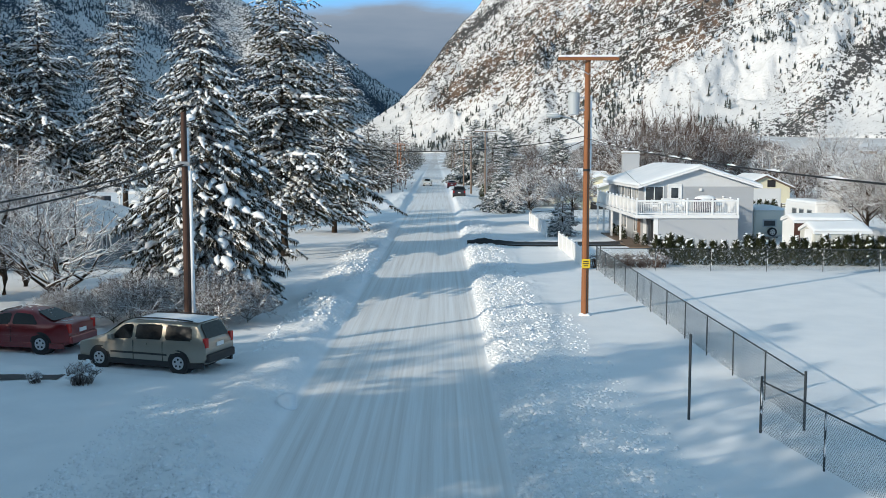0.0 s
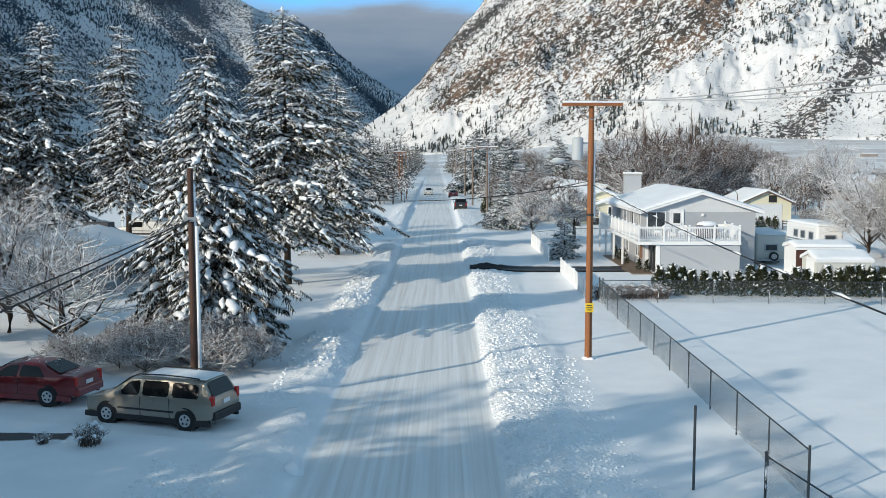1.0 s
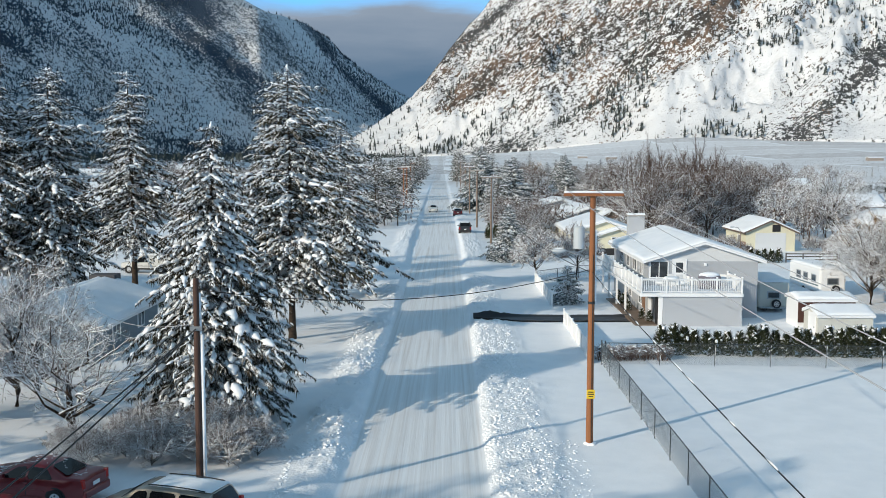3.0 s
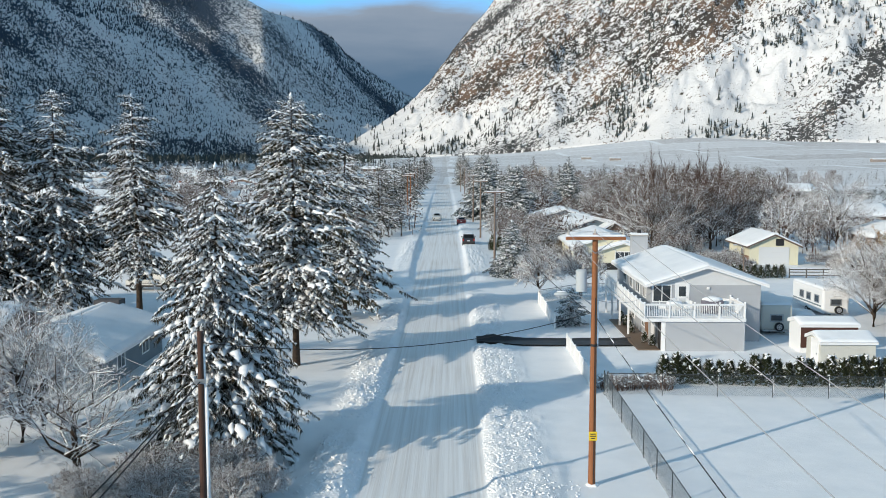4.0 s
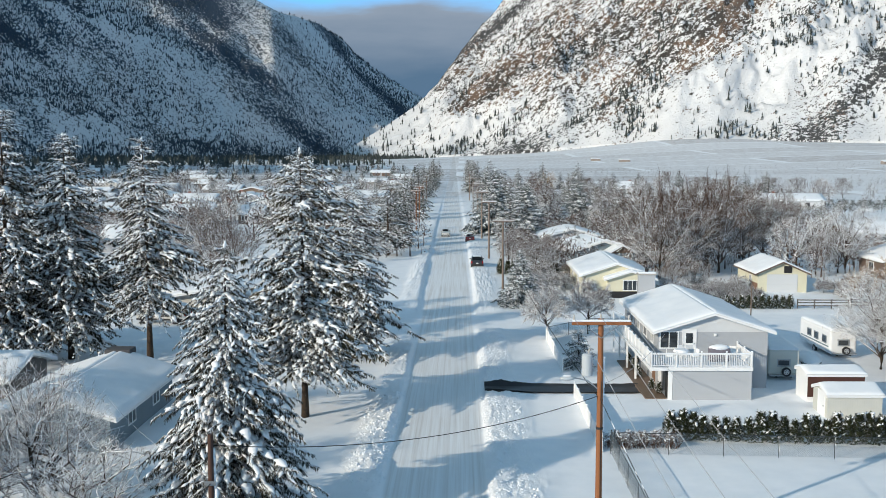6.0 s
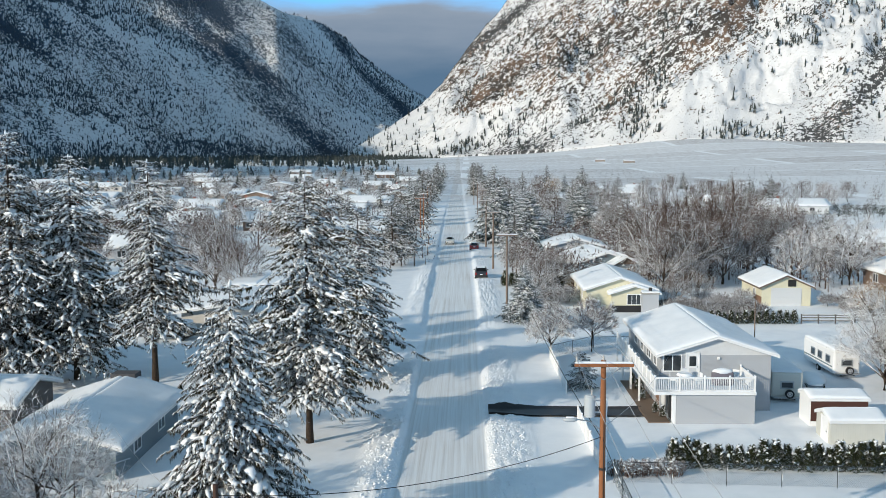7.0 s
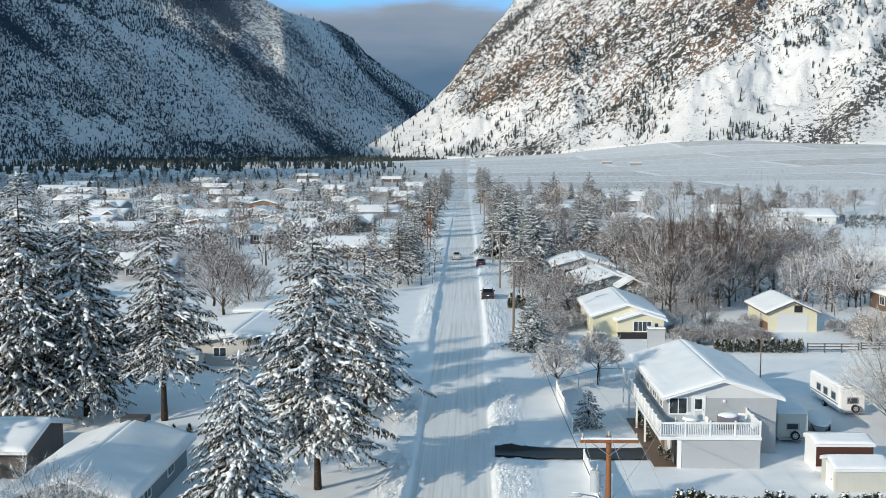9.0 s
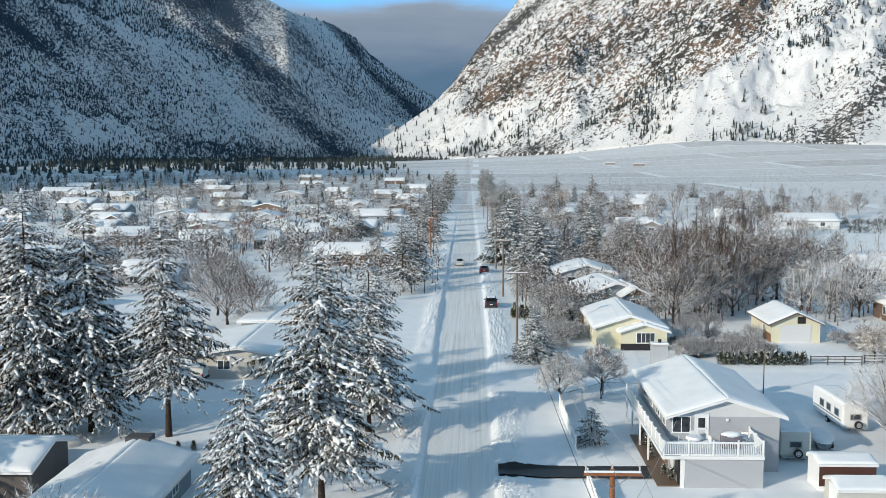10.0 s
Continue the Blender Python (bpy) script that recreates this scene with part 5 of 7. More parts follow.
# the yellow bungalow, its porch wing, and the garage
house_yellow = gable_house("house", "pale yellow bungalow with a front wing and snowy roof", pose(18.9, 129.2, 0.0), 8.2, 14.5, 2.75, 1.35, CREAM, over=0.5, snow=0.26, cells=18, windows=[("w", -3.5, 1.2, 1.2, 1.0, "sash"), ("w", 2.5, 1.2, 1.2, 1.0, "sash")])
bm = box(-1.2, 4.25, -8.4, -7.254, -0.4, 2.45)
part("front_wing", bm, CREAM, house_yellow)
bm = prism([(-1.2, 2.45), (4.25, 2.45), (1.5, 3.3)], -8.4, -5.0)
part("wing_gable", bm, CREAM, house_yellow)
for sg in (-1, 1):
    ex = 3.2
    sl = prism([(1.5, 3.32), (1.5 + sg * ex, 3.32 - 0.31 * ex), (1.5 + sg * ex, 3.46 - 0.31 * ex), (1.5, 3.46)], -8.9, -4.5)
    rf = part("wing_roof", sl, WHITE, house_yellow)
    snow_blanket("roof_snow", [(1.5, -8.9, 3.47), (1.5 + sg * ex, -8.9, 3.47 - 0.31 * ex), (1.5 + sg * ex, -4.5, 3.47 - 0.31 * ex), (1.5, -4.5, 3.47)], 0.22, rf, 31 + sg, 10)
add_window(house_yellow, None, 1.7, 1.15, 2.1, 1.15, -8.4, "grid")
part("skirting", box(-1.3, 4.35, -8.46, -8.402, -0.4, 1.0), DARK, house_yellow, "dark foundation boards")
garage = gable_house("garage", "pale yellow garage with a white roller door", pose(40.2, 130.8, 0.0), 6.1, 9.2, 2.55, 1.35, CREAM, over=0.45, snow=0.24, category="garage", cells=16, fascia=plain("brown_fascia", (0.14, 0.10, 0.08), 0.6), windows=[("w", 1.5, 1.1, 0.9, 0.9, "sash")])
DOOR_WHITE = plain("door_paint", (0.58, 0.60, 0.62), 0.5, spread=0.05)
gd = part("garage_door", box(-1.9, 1.9, -4.65, -4.602, 0.0, 2.45), DOOR_WHITE, garage, "white panelled overhead door")
for k in range(4):
    part("door_panel", box(-1.85, 1.85, -4.668, -4.652, 0.05 + k * 0.6, 0.58 + k * 0.6, 0.005), DOOR_WHITE, gd)
part("loft_door", box(0.2, 1.2, -4.65, -4.602, 2.62, 3.5), DARK, garage, "dark loft opening")
part("corner_panel", box(-3.09, -3.052, -4.6, -1.2, 0.0, 1.3), BROWN_WOOD, garage, "stained wooden side panel")

# houses over the road
house_left = gable_house("house", "blue-grey bungalow with a broad snowy roof", pose(-24.1, 63.8, 0.0), 7.2, 12.8, 2.2, 1.15, DULL_BLUE, over=0.6, snow=0.3, cells=20, windows=[("e", -2.5, 0.9, 1.3, 1.0, "sash"), ("e", 2.5, 0.9, 1.3, 1.0, "sash"), ("s", 1.8, 0.9, 1.4, 1.0, "sash")])
part("bare_shingles", box(-0.9, 0.9, 5.6, 6.95, 3.2, 3.86, 0.05), SHINGLE, house_left, "dark bare shingles at the ridge end")
house_left2 = gable_house("house", "low dark-walled house with snowy roof among the firs", pose(-34.8, 70.5, 0.0, 0, 0, 0), 7.5, 7.0, 2.2, 1.0, DARK_WOOD, over=0.6, snow=0.28, cells=14, ridge="x")
beige = gable_house("house", "low beige house with shallow snowy roof and carport", pose(-25.2, 112, 0.0), 9.6, 14.0, 2.55, 0.75, BEIGE, over=0.7, snow=0.3, cells=16, windows=[("s", -1.6, 1.1, 1.3, 0.9, "sash")])
cp = part("carport_roof", box(-9.6, -4.9, -4.0, 3.5, 2.45, 2.6), WHITE, beige)
snow_blanket("roof_snow", [(-9.6, -4.0, 2.61), (-4.9, -4.0, 2.61), (-4.9, 3.5, 2.61), (-9.6, 3.5, 2.61)], 0.26, cp, 77, 10)
for sx in (-9.4, -7.2):
    for sy in (-3.8, 3.3):
        part("carport_post", box(sx - 0.06, sx + 0.06, sy - 0.06, sy + 0.06, -0.2, 2.448), WHITE, beige)
flat = gable_house("garage", "flat-roofed outbuilding with thick roof snow", pose(-26, 130.5, 0.0), 7.2, 10.5, 2.6, 0.12, BEIGE, over=0.5, snow=0.3, category="garage", cells=12)

# ---- the rest of the village ----
TAUPE = siding("taupe_siding", (0.30, 0.26, 0.23))
UMBER = siding("umber_boards", (0.15, 0.105, 0.08))
WALLS = [GREY_SIDING, TAUPE, GREY_SIDING, BEIGE, DULL_BLUE, UMBER, PALE_SIDING, STUCCO]
WALL_WORDS = ["grey", "taupe", "grey", "beige", "blue-grey", "dark brown", "pale grey", "light grey"]


def village_house(x, y, w, d, turn, k, h=2.7, rise=1.3, ridge="y", face="s"):
    wins = [("s", -w * 0.25, 1.0, 1.4, 1.1, "sash"), ("s", w * 0.25, 1.0, 1.4, 1.1, "sash"), ("e", 0, 1.0, 1.6, 1.1, "sash"), ("w", 0, 1.0, 1.6, 1.1, "sash")]
    hs = gable_house("house", WALL_WORDS[k % 8] + " house with snow-covered roof among the trees", pose(x, y, gz(x, y) - 0.1, 0, 0, turn), w, d, h, rise, WALLS[k % 8], over=0.6, snow=0.28, ridge=ridge, windows=wins, cells=6)
    door(hs, 0.0, -d / 2, 0.1, 0.9, 2.0, light=False, material=WALLS[(k + 3) % 8])
    if (int(x) + k) % 2 == 0:
        # a cross wing with its own gable towards the street
        u, wd, zz = w * 0.24, min(w * 0.42, 5.5), h + rise * 0.75
        part("wing", box(u - wd / 2, u + wd / 2, -d / 2 - 2.6, -d / 2 - 0.01, -0.4, h), WALLS[k % 8], hs)
        part("wing_gable", prism([(u - wd / 2, h), (u + wd / 2, h), (u, zz)], -d / 2 - 2.6, 0.0), WALLS[(k + 1) % 8], hs)
        for sg in (-1, 1):
            e = wd / 2 + 0.45
            fall = (zz - h) / (wd / 2) * e
            part("wing_roof", prism([(u, zz + 0.02), (u + sg * e, zz + 0.02 - fall), (u + sg * e, zz + 0.3 - fall), (u, zz + 0.36)], -d / 2 - 3.1, 0.0), SNOW, hs, "wing roof thick with snow")
        add_window(hs, None, u, 1.0, 1.5, 1.1, -d / 2 - 2.6, "sash")
    if k % 3 == 0:
        part("chimney", box(-w * 0.22, -w * 0.22 + 0.7, 0.4, 1.1, h, h + rise + 0.9), BRICK_RED, hs, "brick chimney")
    return hs


PLACES = [(-25, 216, 18, 9, 0, 5, "x"), (-35, 292, 13, 8, 0, 1, "x"), (-52, 250, 6, 6, 15, 5, "x"), (-68, 252, 12, 9, 10, 6, "x"), (-61, 272, 11, 9, -8, 0, "y"), (-57, 302, 10, 11, 0, 6, "y"),
          (-27, 396, 14, 10, 0, 5, "y"), (-33, 345, 16, 9, 0, 2, "x"), (-88, 208, 14, 10, 20, 4, "x"), (-84, 320, 13, 9, 0, 3, "x"), (-110, 290, 15, 10, -10, 0, "x"), (-104, 350, 12, 10, 0, 2, "y"),
          (-62, 372, 13, 9, 5, 6, "x"), (-96, 410, 15, 10, 0, 1, "x"), (-138, 380, 14, 10, 0, 4, "x"), (-150, 300, 14, 9, 10, 6, "x"), (-170, 430, 15, 11, 0, 2, "x"), (-60, 455, 13, 10, 0, 3, "y"),
          (-30, 470, 12, 9, 0, 0, "x"), (-120, 490, 15, 10, 0, 5, "x"), (-200, 520, 18, 11, 0, 0, "x"), (-75, 560, 14, 10, 0, 6, "x"), (-150, 590, 16, 10, 0, 1, "x"), (-35, 610, 13, 10, 0, 2, "x"),
          (-250, 640, 20, 12, 0, 3, "x"), (-110, 680, 15, 10, 0, 0, "x"), (-190, 720, 18, 12, 0, 6, "x"), (-60, 760, 15, 10, 0, 5, "x"), (-300, 820, 24, 12, 0, 2, "x"), (-140, 860, 18, 12, 0, 1, "x"), (-230, 560, 22, 12, 0, 6, "x"),
          (-46, 318, 12, 9, 0, 4, "y"), (-47, 275, 10, 8, 0, 2, "x"), (-76, 285, 12, 9, 0, 1, "y"), (-92, 262, 13, 9, 0, 5, "x"), (-72, 340, 12, 10, 0, 6, "y"), (-118, 325, 13, 9, 0, 4, "x"), (-50, 410, 13, 9, 0, 0, "x"),
          (-80, 395, 12, 10, 0, 5, "y"), (-128, 430, 14, 10, 0, 6, "x"), (-45, 520, 14, 10, 0, 1, "x"), (-95, 520, 13, 9, 0, 2, "y"), (-160, 350, 13, 9, 0, 6, "x"), (-175, 500, 16, 10, 0, 3, "x"), (62, 143, 8, 9, 0, 5, "y"),
          (-70, 152, 11, 9, 0, 6, "x"), (-58, 180, 10, 9, 0, 2, "x"), (-88, 170, 12, 9, 0, 1, "y"),
          (20.6, 158, 9, 12, 8, 4, "y"), (19.5, 182, 10, 11, 0, 2, "y"), (76, 192, 10, 8, 0, 5, "x"), (103, 322, 20, 12, 0, 6, "x"), (86, 345, 9, 8, 0, 6, "x"), (68, 420, 12, 9, 0, 5, "x"),
          (55, 440, 10, 9, 0, 6, "x"), (30, 250, 11, 9, 0, 2, "x"), (48, 300, 12, 9, 0, 0, "x"), (78, 460, 10, 8, 0, 3, "x"), (28, 350, 11, 10, 0, 6, "x")]
for x, y, w, d, turn, k, ridge in PLACES:
    village_house(x, y, w, d, turn + (x * 7 + y * 3) % 24 - 12 if y > 235 else turn, k, ridge=ridge, rise=1.7 if ridge == "x" else 1.4)
# packing sheds out on the orchards
for x, y, w in ((200, 1250, 13), (175, 1330, 12), (410, 980, 14)):
    gable_house("shed", "long low orchard shed with snowy roof", pose(x, y, gz(x, y) - 0.2), w, 8, 2.8, 1.0, TAUPE, ridge="x", snow=0.15, category="shed", group="orchard sheds", cells=5)

# ---- sheds, trailers ----
TIN = siding("cream_tin", (0.54, 0.54, 0.50), 0.25, True)
shed_a = gable_house("shed", "cream metal garden shed with snow on its roof", pose(26.0, 67.0, 0.0), 3.6, 2.7, 1.6, 0.42, TIN, over=0.12, snow=0.13, ridge="x", category="shed", group="garden sheds", cells=12)
door(shed_a, 0.3, -1.8, 0.1, 1.1, 1.6, pose(0, 0, 0, 0, 0, 270), light=False)
shed_b = gable_house("shed", "white metal shed with dark brown side and snowy roof", pose(26.35, 71.2, 0.05), 4.0, 2.4, 1.95, 0.25, WHITE, over=0.12, snow=0.18, ridge="x", category="shed", group="garden sheds", cells=12)
part("side_panel", box(-1.99, 1.99, -1.24, -1.203, 0.5, 1.93), plain("red_brown_boards", (0.075, 0.032, 0.024), 0.7, spread=0.3), shed_b, "dark brown side boards")
TYRE = plain("black_rubber", (0.02, 0.02, 0.022), 0.8, spread=0.2)
RIM = plain("alloy_rim", (0.55, 0.56, 0.58), 0.35, 0.7, spread=0.1)


def wheel(parent, x, y, z, r, w, axis="y"):
    e = (0, w / 2, 0) if axis == "y" else (w / 2, 0, 0)
    c = Vector((x, y, z))
    e = Vector(e)
    bm = bmesh.new()
    add_rod(bm, c - e, c + e, r, sides=24)
    t = part("wheel", bm, TYRE, parent, "black tyre")
    bm = bmesh.new()
    add_rod(bm, c - e * 1.06, c + e * 1.06, r * 0.62, sides=20)
    rim = part("rim", bm, RIM, t, "silver wheel rim")
    bm = bmesh.new()
    for k in range(5):
        a = k * 2 * math.pi / 5 + 0.3
        off = Vector((math.cos(a), 0, math.sin(a))) if axis == "y" else Vector((0, math.cos(a), math.sin(a)))
        p = c + off * r * 0.36
        add_rod(bm, p - e * 1.09, p + e * 1.09, r * 0.12, sides=6)
    part("vent", bm, DARK, rim)
    return t


def trailer(name, label, m, w, L, h, seed, body):
    t = thing(name, m, label, "camping trailer", "camping trailers")
    bm = box(-w / 2, w / 2, 0, L, 0.45, h, 0.18)
    part("body", bm, body, t, smoothed=False)
    part("stripe", add_box(box(-w / 2 - 0.012, -w / 2 + 0.01, 0.3, L - 0.3, 1.0, 1.12), w / 2 - 0.01, w / 2 + 0.012, 0.3, L - 0.3, 1.0, 1.12), DULL_BLUE, t)
    add_window(t, None, 0.0, 1.25, w * 0.35, 0.4, -0.0, "plain", None, STEEL)
    for u in (1.2, 3.0, 4.6):
        if u < L - 0.6:
            add_window(t, None, -u, 1.35, 0.8, 0.5, -w / 2, "plain", pose(0, 0, 0, 0, 0, 270), STEEL)
    part("bumper", box(-w / 2 + 0.1, w / 2 - 0.1, -0.35, -0.2, 0.45, 0.58, 0.02), STEEL, t)
    part("frame", add_box(box(-0.6, -0.5, -0.2, L + 0.8, 0.35, 0.46), 0.5, 0.6, -0.2, L + 0.8, 0.35, 0.46), DARK, t)
    for sx in (-w / 2 + 0.08, w / 2 - 0.08):
        wheel(t, sx, L * 0.5, 0.33, 0.33, 0.2, "x")
    wheel(t, 0.15, -0.28, 0.8, 0.34, 0.2, "y")
    snow_blanket("roof_snow", [(-w / 2 + 0.05, 0.05, h - 0.03), (w / 2 - 0.05, 0.05, h - 0.03), (w / 2 - 0.05, L - 0.05, h - 0.03), (-w / 2 + 0.05, L - 0.05, h - 0.03)], 0.22, t, seed, 10)
    return t


trailer("camping_trailer", "cream camping trailer with a spare wheel, roof under snow", pose(24.9, 77.0, 0.05, 0, 0, -4), 2.4, 6.0, 2.45, 3, plain("cream_gelcoat", (0.62, 0.60, 0.54), 0.35, spread=0.05))
trailer("camping_trailer", "white camping trailer with side windows, roof under snow", pose(32.6, 85.4, 0.05, 0, 0, 2), 2.3, 7.0, 2.5, 9, WHITE)


def covered_mound(m, seed):
    """Something long parked under a deep rounded cake of snow."""
    c = thing("covered_boat", m, "small boat on its trailer buried under rounded snow", "boat")
    part("hull", prism([(-0.75, 0.9), (-0.3, 0.35), (0.3, 0.35), (0.75, 0.9)], -1.9, 1.9), DULL_BLUE, c, "blue-grey hull below the snow")
    part("frame", add_box(box(-0.5, -0.42, -1.8, 2.6, 0.28, 0.36), 0.42, 0.5, -1.8, 2.6, 0.28, 0.36), DARK, c)
    for sx in (-0.85, 0.85):
        wheel(c, sx, -0.2, 0.27, 0.27, 0.16, "x")
    bm = bmesh.new()
    bmesh.ops.create_icosphere(bm, subdivisions=4, radius=1.0, matrix=Matrix.Translation((0, 0, 0.92)) @ Matrix.Diagonal((1.0, 2.35, 0.42, 1)))
    for v in bm.verts:
        v.co += Vector((0, 0, 0.10)) * noise.noise(v.co * 1.3 + Vector((seed, 0, 0)))
        v.co.z = max(v.co.z, 0.82)
    part("snow_load", bm, SNOW, c, smoothed=True)
    return c


covered_mound(pose(28.2, 81.0, gz(28.2, 81.0), 0, 0, -12), 3)


# ---- vehicles ----
def car(name, label, m, st, paint, L, wheels, panes, rear, front, snow=0.0, group="parked vehicles", r=0.33, trim=None, category="car", rails=False, light_z=0.95):
    """A vehicle with its nose towards -x. st: stations of x, sill, belt, roof heights and half widths at belt and roof."""
    c = thing(name, m, label, category, group)
    bm = bmesh.new()
    rings = []
    for x, sill, belt, roof, wb, wr in st:
        sec = [(0.0, sill - 0.05), (wb * 0.86, sill - 0.03), (wb * 0.985, sill + 0.07), (wb * 1.0, sill + (belt - sill) * 0.55), (wb * 0.97, belt), (wr + (wb * 0.97 - wr) * 0.12, belt + (roof - belt) * 0.86), (wr * 0.86, roof - 0.015), (0, roof + 0.02)]
        ring = [bm.verts.new((x, -y, z)) for y, z in sec] + [bm.verts.new((x, y, z)) for y, z in sec[-2:0:-1]]
        rings.append(ring)
    for a, b in zip(rings, rings[1:]):
        for i in range(len(a)):
            j = (i + 1) % len(a)
            bm.faces.new((a[i], a[j], b[j], b[i]))
    bm.faces.new(rings[0][::-1])
    bm.faces.new(rings[-1])
    part("body", bm, paint, c, crease=38)
    xs = [s[0] for s in st]

    def at(x, k):
        return float(np.interp(x, xs, [s[k] for s in st]))

    def side(x, f, sg, off=0.012):
        belt, roof, wb, wr = at(x, 2), at(x, 3), at(x, 4) * 0.97, at(x, 5)
        wr = wr + (wb - wr) * 0.12
        z = belt + (roof - belt) * 0.86 * f
        return Vector((x, sg * (wb + (wr - wb) * f + off), z))

    for sg in (-1, 1):
        for x0, x1, x2, x3 in panes:
            bm = bmesh.new()
            vs = [bm.verts.new(p) for p in (side(x0, 0.06, sg), side(x1, 0.06, sg), side(x2, 0.94, sg), side(x3, 0.94, sg))]
            bm.faces.new(vs)
            bmesh.ops.bevel(bm, geom=list(bm.verts), offset=0.05, segments=2, affect="VERTICES")
            bmesh.ops.solidify(bm, geom=list(bm.faces), thickness=0.01)
            part("side_window", bm, CAR_GLASS, c, "dark tinted glass")
        for x in wheels:
            bm = bmesh.new()
            w = at(x, 4)
            add_rod(bm, (x, sg * (w * 0.6), r), (x, sg * (w + 0.008), r + 0.01), r * 1.2, sides=24)
            part("wheel_arch", bm, DARK, c)
            wheel(c, x, sg * (w - 0.08), r, r, 0.22)
        xe = xs[-1]
        part("tail_light", box(xe - 0.12, xe + 0.012, *sorted((sg * at(xe, 4) * 0.80, sg * at(xe, 4) * 1.0)), light_z - 0.16, light_z + 0.16, 0.02), RED_LENS, c, "red tail light")
        part("headlight", box(xs[0] - 0.01, xs[0] + 0.14, *sorted((sg * at(xs[0], 4) * 0.6, sg * at(xs[0], 4) * 0.96)), at(xs[0], 2) - 0.2, at(xs[0], 2) - 0.06, 0.02), CAR_GLASS, c, "clear headlight")
        part("sill_trim", box(xs[1], xs[-2], *sorted((sg * at(0, 4) * 0.9, sg * (at(0, 4) + 0.012))), at(0, 1) - 0.06, at(0, 1) + 0.12, 0.01), trim or paint, c)
        part("door_handle", box(0.15, 0.33, *sorted((sg * (at(0.2, 4) - 0.01), sg * (at(0.2, 4) + 0.03))), at(0.2, 2) - 0.14, at(0.2, 2) - 0.1), paint, c)
        for pa in panes:
            xd = pa[1] + 0.05
            if xd < wheels[1] - 0.2:
                part("door_seam", box(xd - 0.008, xd + 0.008, *sorted((sg * (at(xd, 4) - 0.02), sg * (at(xd, 4) + 0.004))), at(xd, 1) + 0.12, at(xd, 2) - 0.02), DARK, c)
        part("side_moulding", box(wheels[0] + 0.45, wheels[1] - 0.45, *sorted((sg * (at(0, 4) - 0.01), sg * (at(0, 4) + 0.016))), at(0, 1) + 0.3, at(0, 1) + 0.36, 0.005), trim or paint, c)
        mx = panes[0][0] + 0.12
        part("wing_mirror", box(mx - 0.08, mx + 0.08, *sorted((sg * (at(mx, 4) - 0.02), sg * (at(mx, 4) + 0.18))), at(mx, 2) + 0.02, at(mx, 2) + 0.18, 0.03), paint, c)
        if rails:
            bm = bmesh.new()
            pts = [Vector((x, sg * at(x, 5) * 0.88, at(x, 3) + 0.06)) for x in np.linspace(rails[0], rails[1], 6)]
            for a, b in zip(pts, pts[1:]):
                add_rod(bm, a, b, 0.022, sides=6)
            part("roof_rail", bm, DARK, c)
    for nm, (xa, xb, fa, fb) in (("rear_window", rear), ("windscreen", front)):
        bm = bmesh.new()
        d = 0.02 if nm == "rear_window" else -0.02
        vs = []
        for x, f in ((xa, fa), (xb, fb)):
            hw, z = at(x, 5) * 0.86 - 0.03, at(x, 3) + 0.02
            vs += [Vector((x + d, -hw, z)), Vector((x + d, hw, z))]
        q = [bm.verts.new(v) for v in (vs[0], vs[1], vs[3], vs[2])]
        bm.faces.new(q)
        bmesh.ops.bevel(bm, geom=list(bm.verts), offset=0.05, segments=2, affect="VERTICES")
        bmesh.ops.solidify(bm, geom=list(bm.faces), thickness=0.012)
        part(nm, bm, CAR_GLASS, c, "dark glass")
    part("bumper", box(xs[-1] - 0.15, xs[-1] + 0.09, -at(xs[-1], 4) * 0.97, at(xs[-1], 4) * 0.97, at(xs[-1], 1) - 0.08, at(xs[-1], 1) + 0.2, 0.05), trim or paint, c)
    part("number_plate", box(xs[-1] + 0.005, xs[-1] + 0.03, -0.2, 0.2, light_z - 0.18, light_z - 0.05), WHITE, c)
    if snow:
        tops = [s for s in st if s[3] > 0.95 * max(q[3] for q in st)]
        x0, x1 = tops[0][0], tops[-1][0]
        z, w = max(q[3] for q in st) - 0.02, tops[0][5] * 0.84
        snow_blanket("roof_snow", [(x0, -w, z), (x1, -w, z), (x1, w, z), (x0, w, z)], snow, c, 5, 10)
    return c


def snow_flecks(c):
    """Broken scraps of snow left on roof, glass and boot."""
    rg = random.Random(14)
    s = Soup()
    for k in range(90):
        x = rg.uniform(-2.0, 2.2)
        y = rg.uniform(-0.6, 0.6)
        z = float(np.interp(x, [q[0] for q in SEDAN], [q[3] for q in SEDAN])) + 0.012
        d = Vector((rg.uniform(-1, 1), rg.uniform(-0.5, 0.5), 0)) * rg.uniform(0.04, 0.2)
        p = Vector((x, y, z))
        s.tube([p - d, p, p + d], [0.006, rg.uniform(0.015, 0.035), 0.006], 5, flat=0.4, jitter=0.3, rng=rg, caps=False)
    tagged(s.put("snow_scraps", SNOW, c, "scraps of snow"), kind="stuff")


def paint_material(name, c, metal=0.35):
    m = Mat(name, 0.28, metal, 0.5)
    dirt = m.ramp(m.noise(1.3, 5.0), [(0.4, (0, 0, 0)), (0.75, (0.35, 0.35, 0.35))])
    m.color(m.mix(dirt, c, tuple(0.6 * v + 0.07 for v in c)))
    m.b.inputs["Coat Weight"].default_value = 0.5
    return m.m


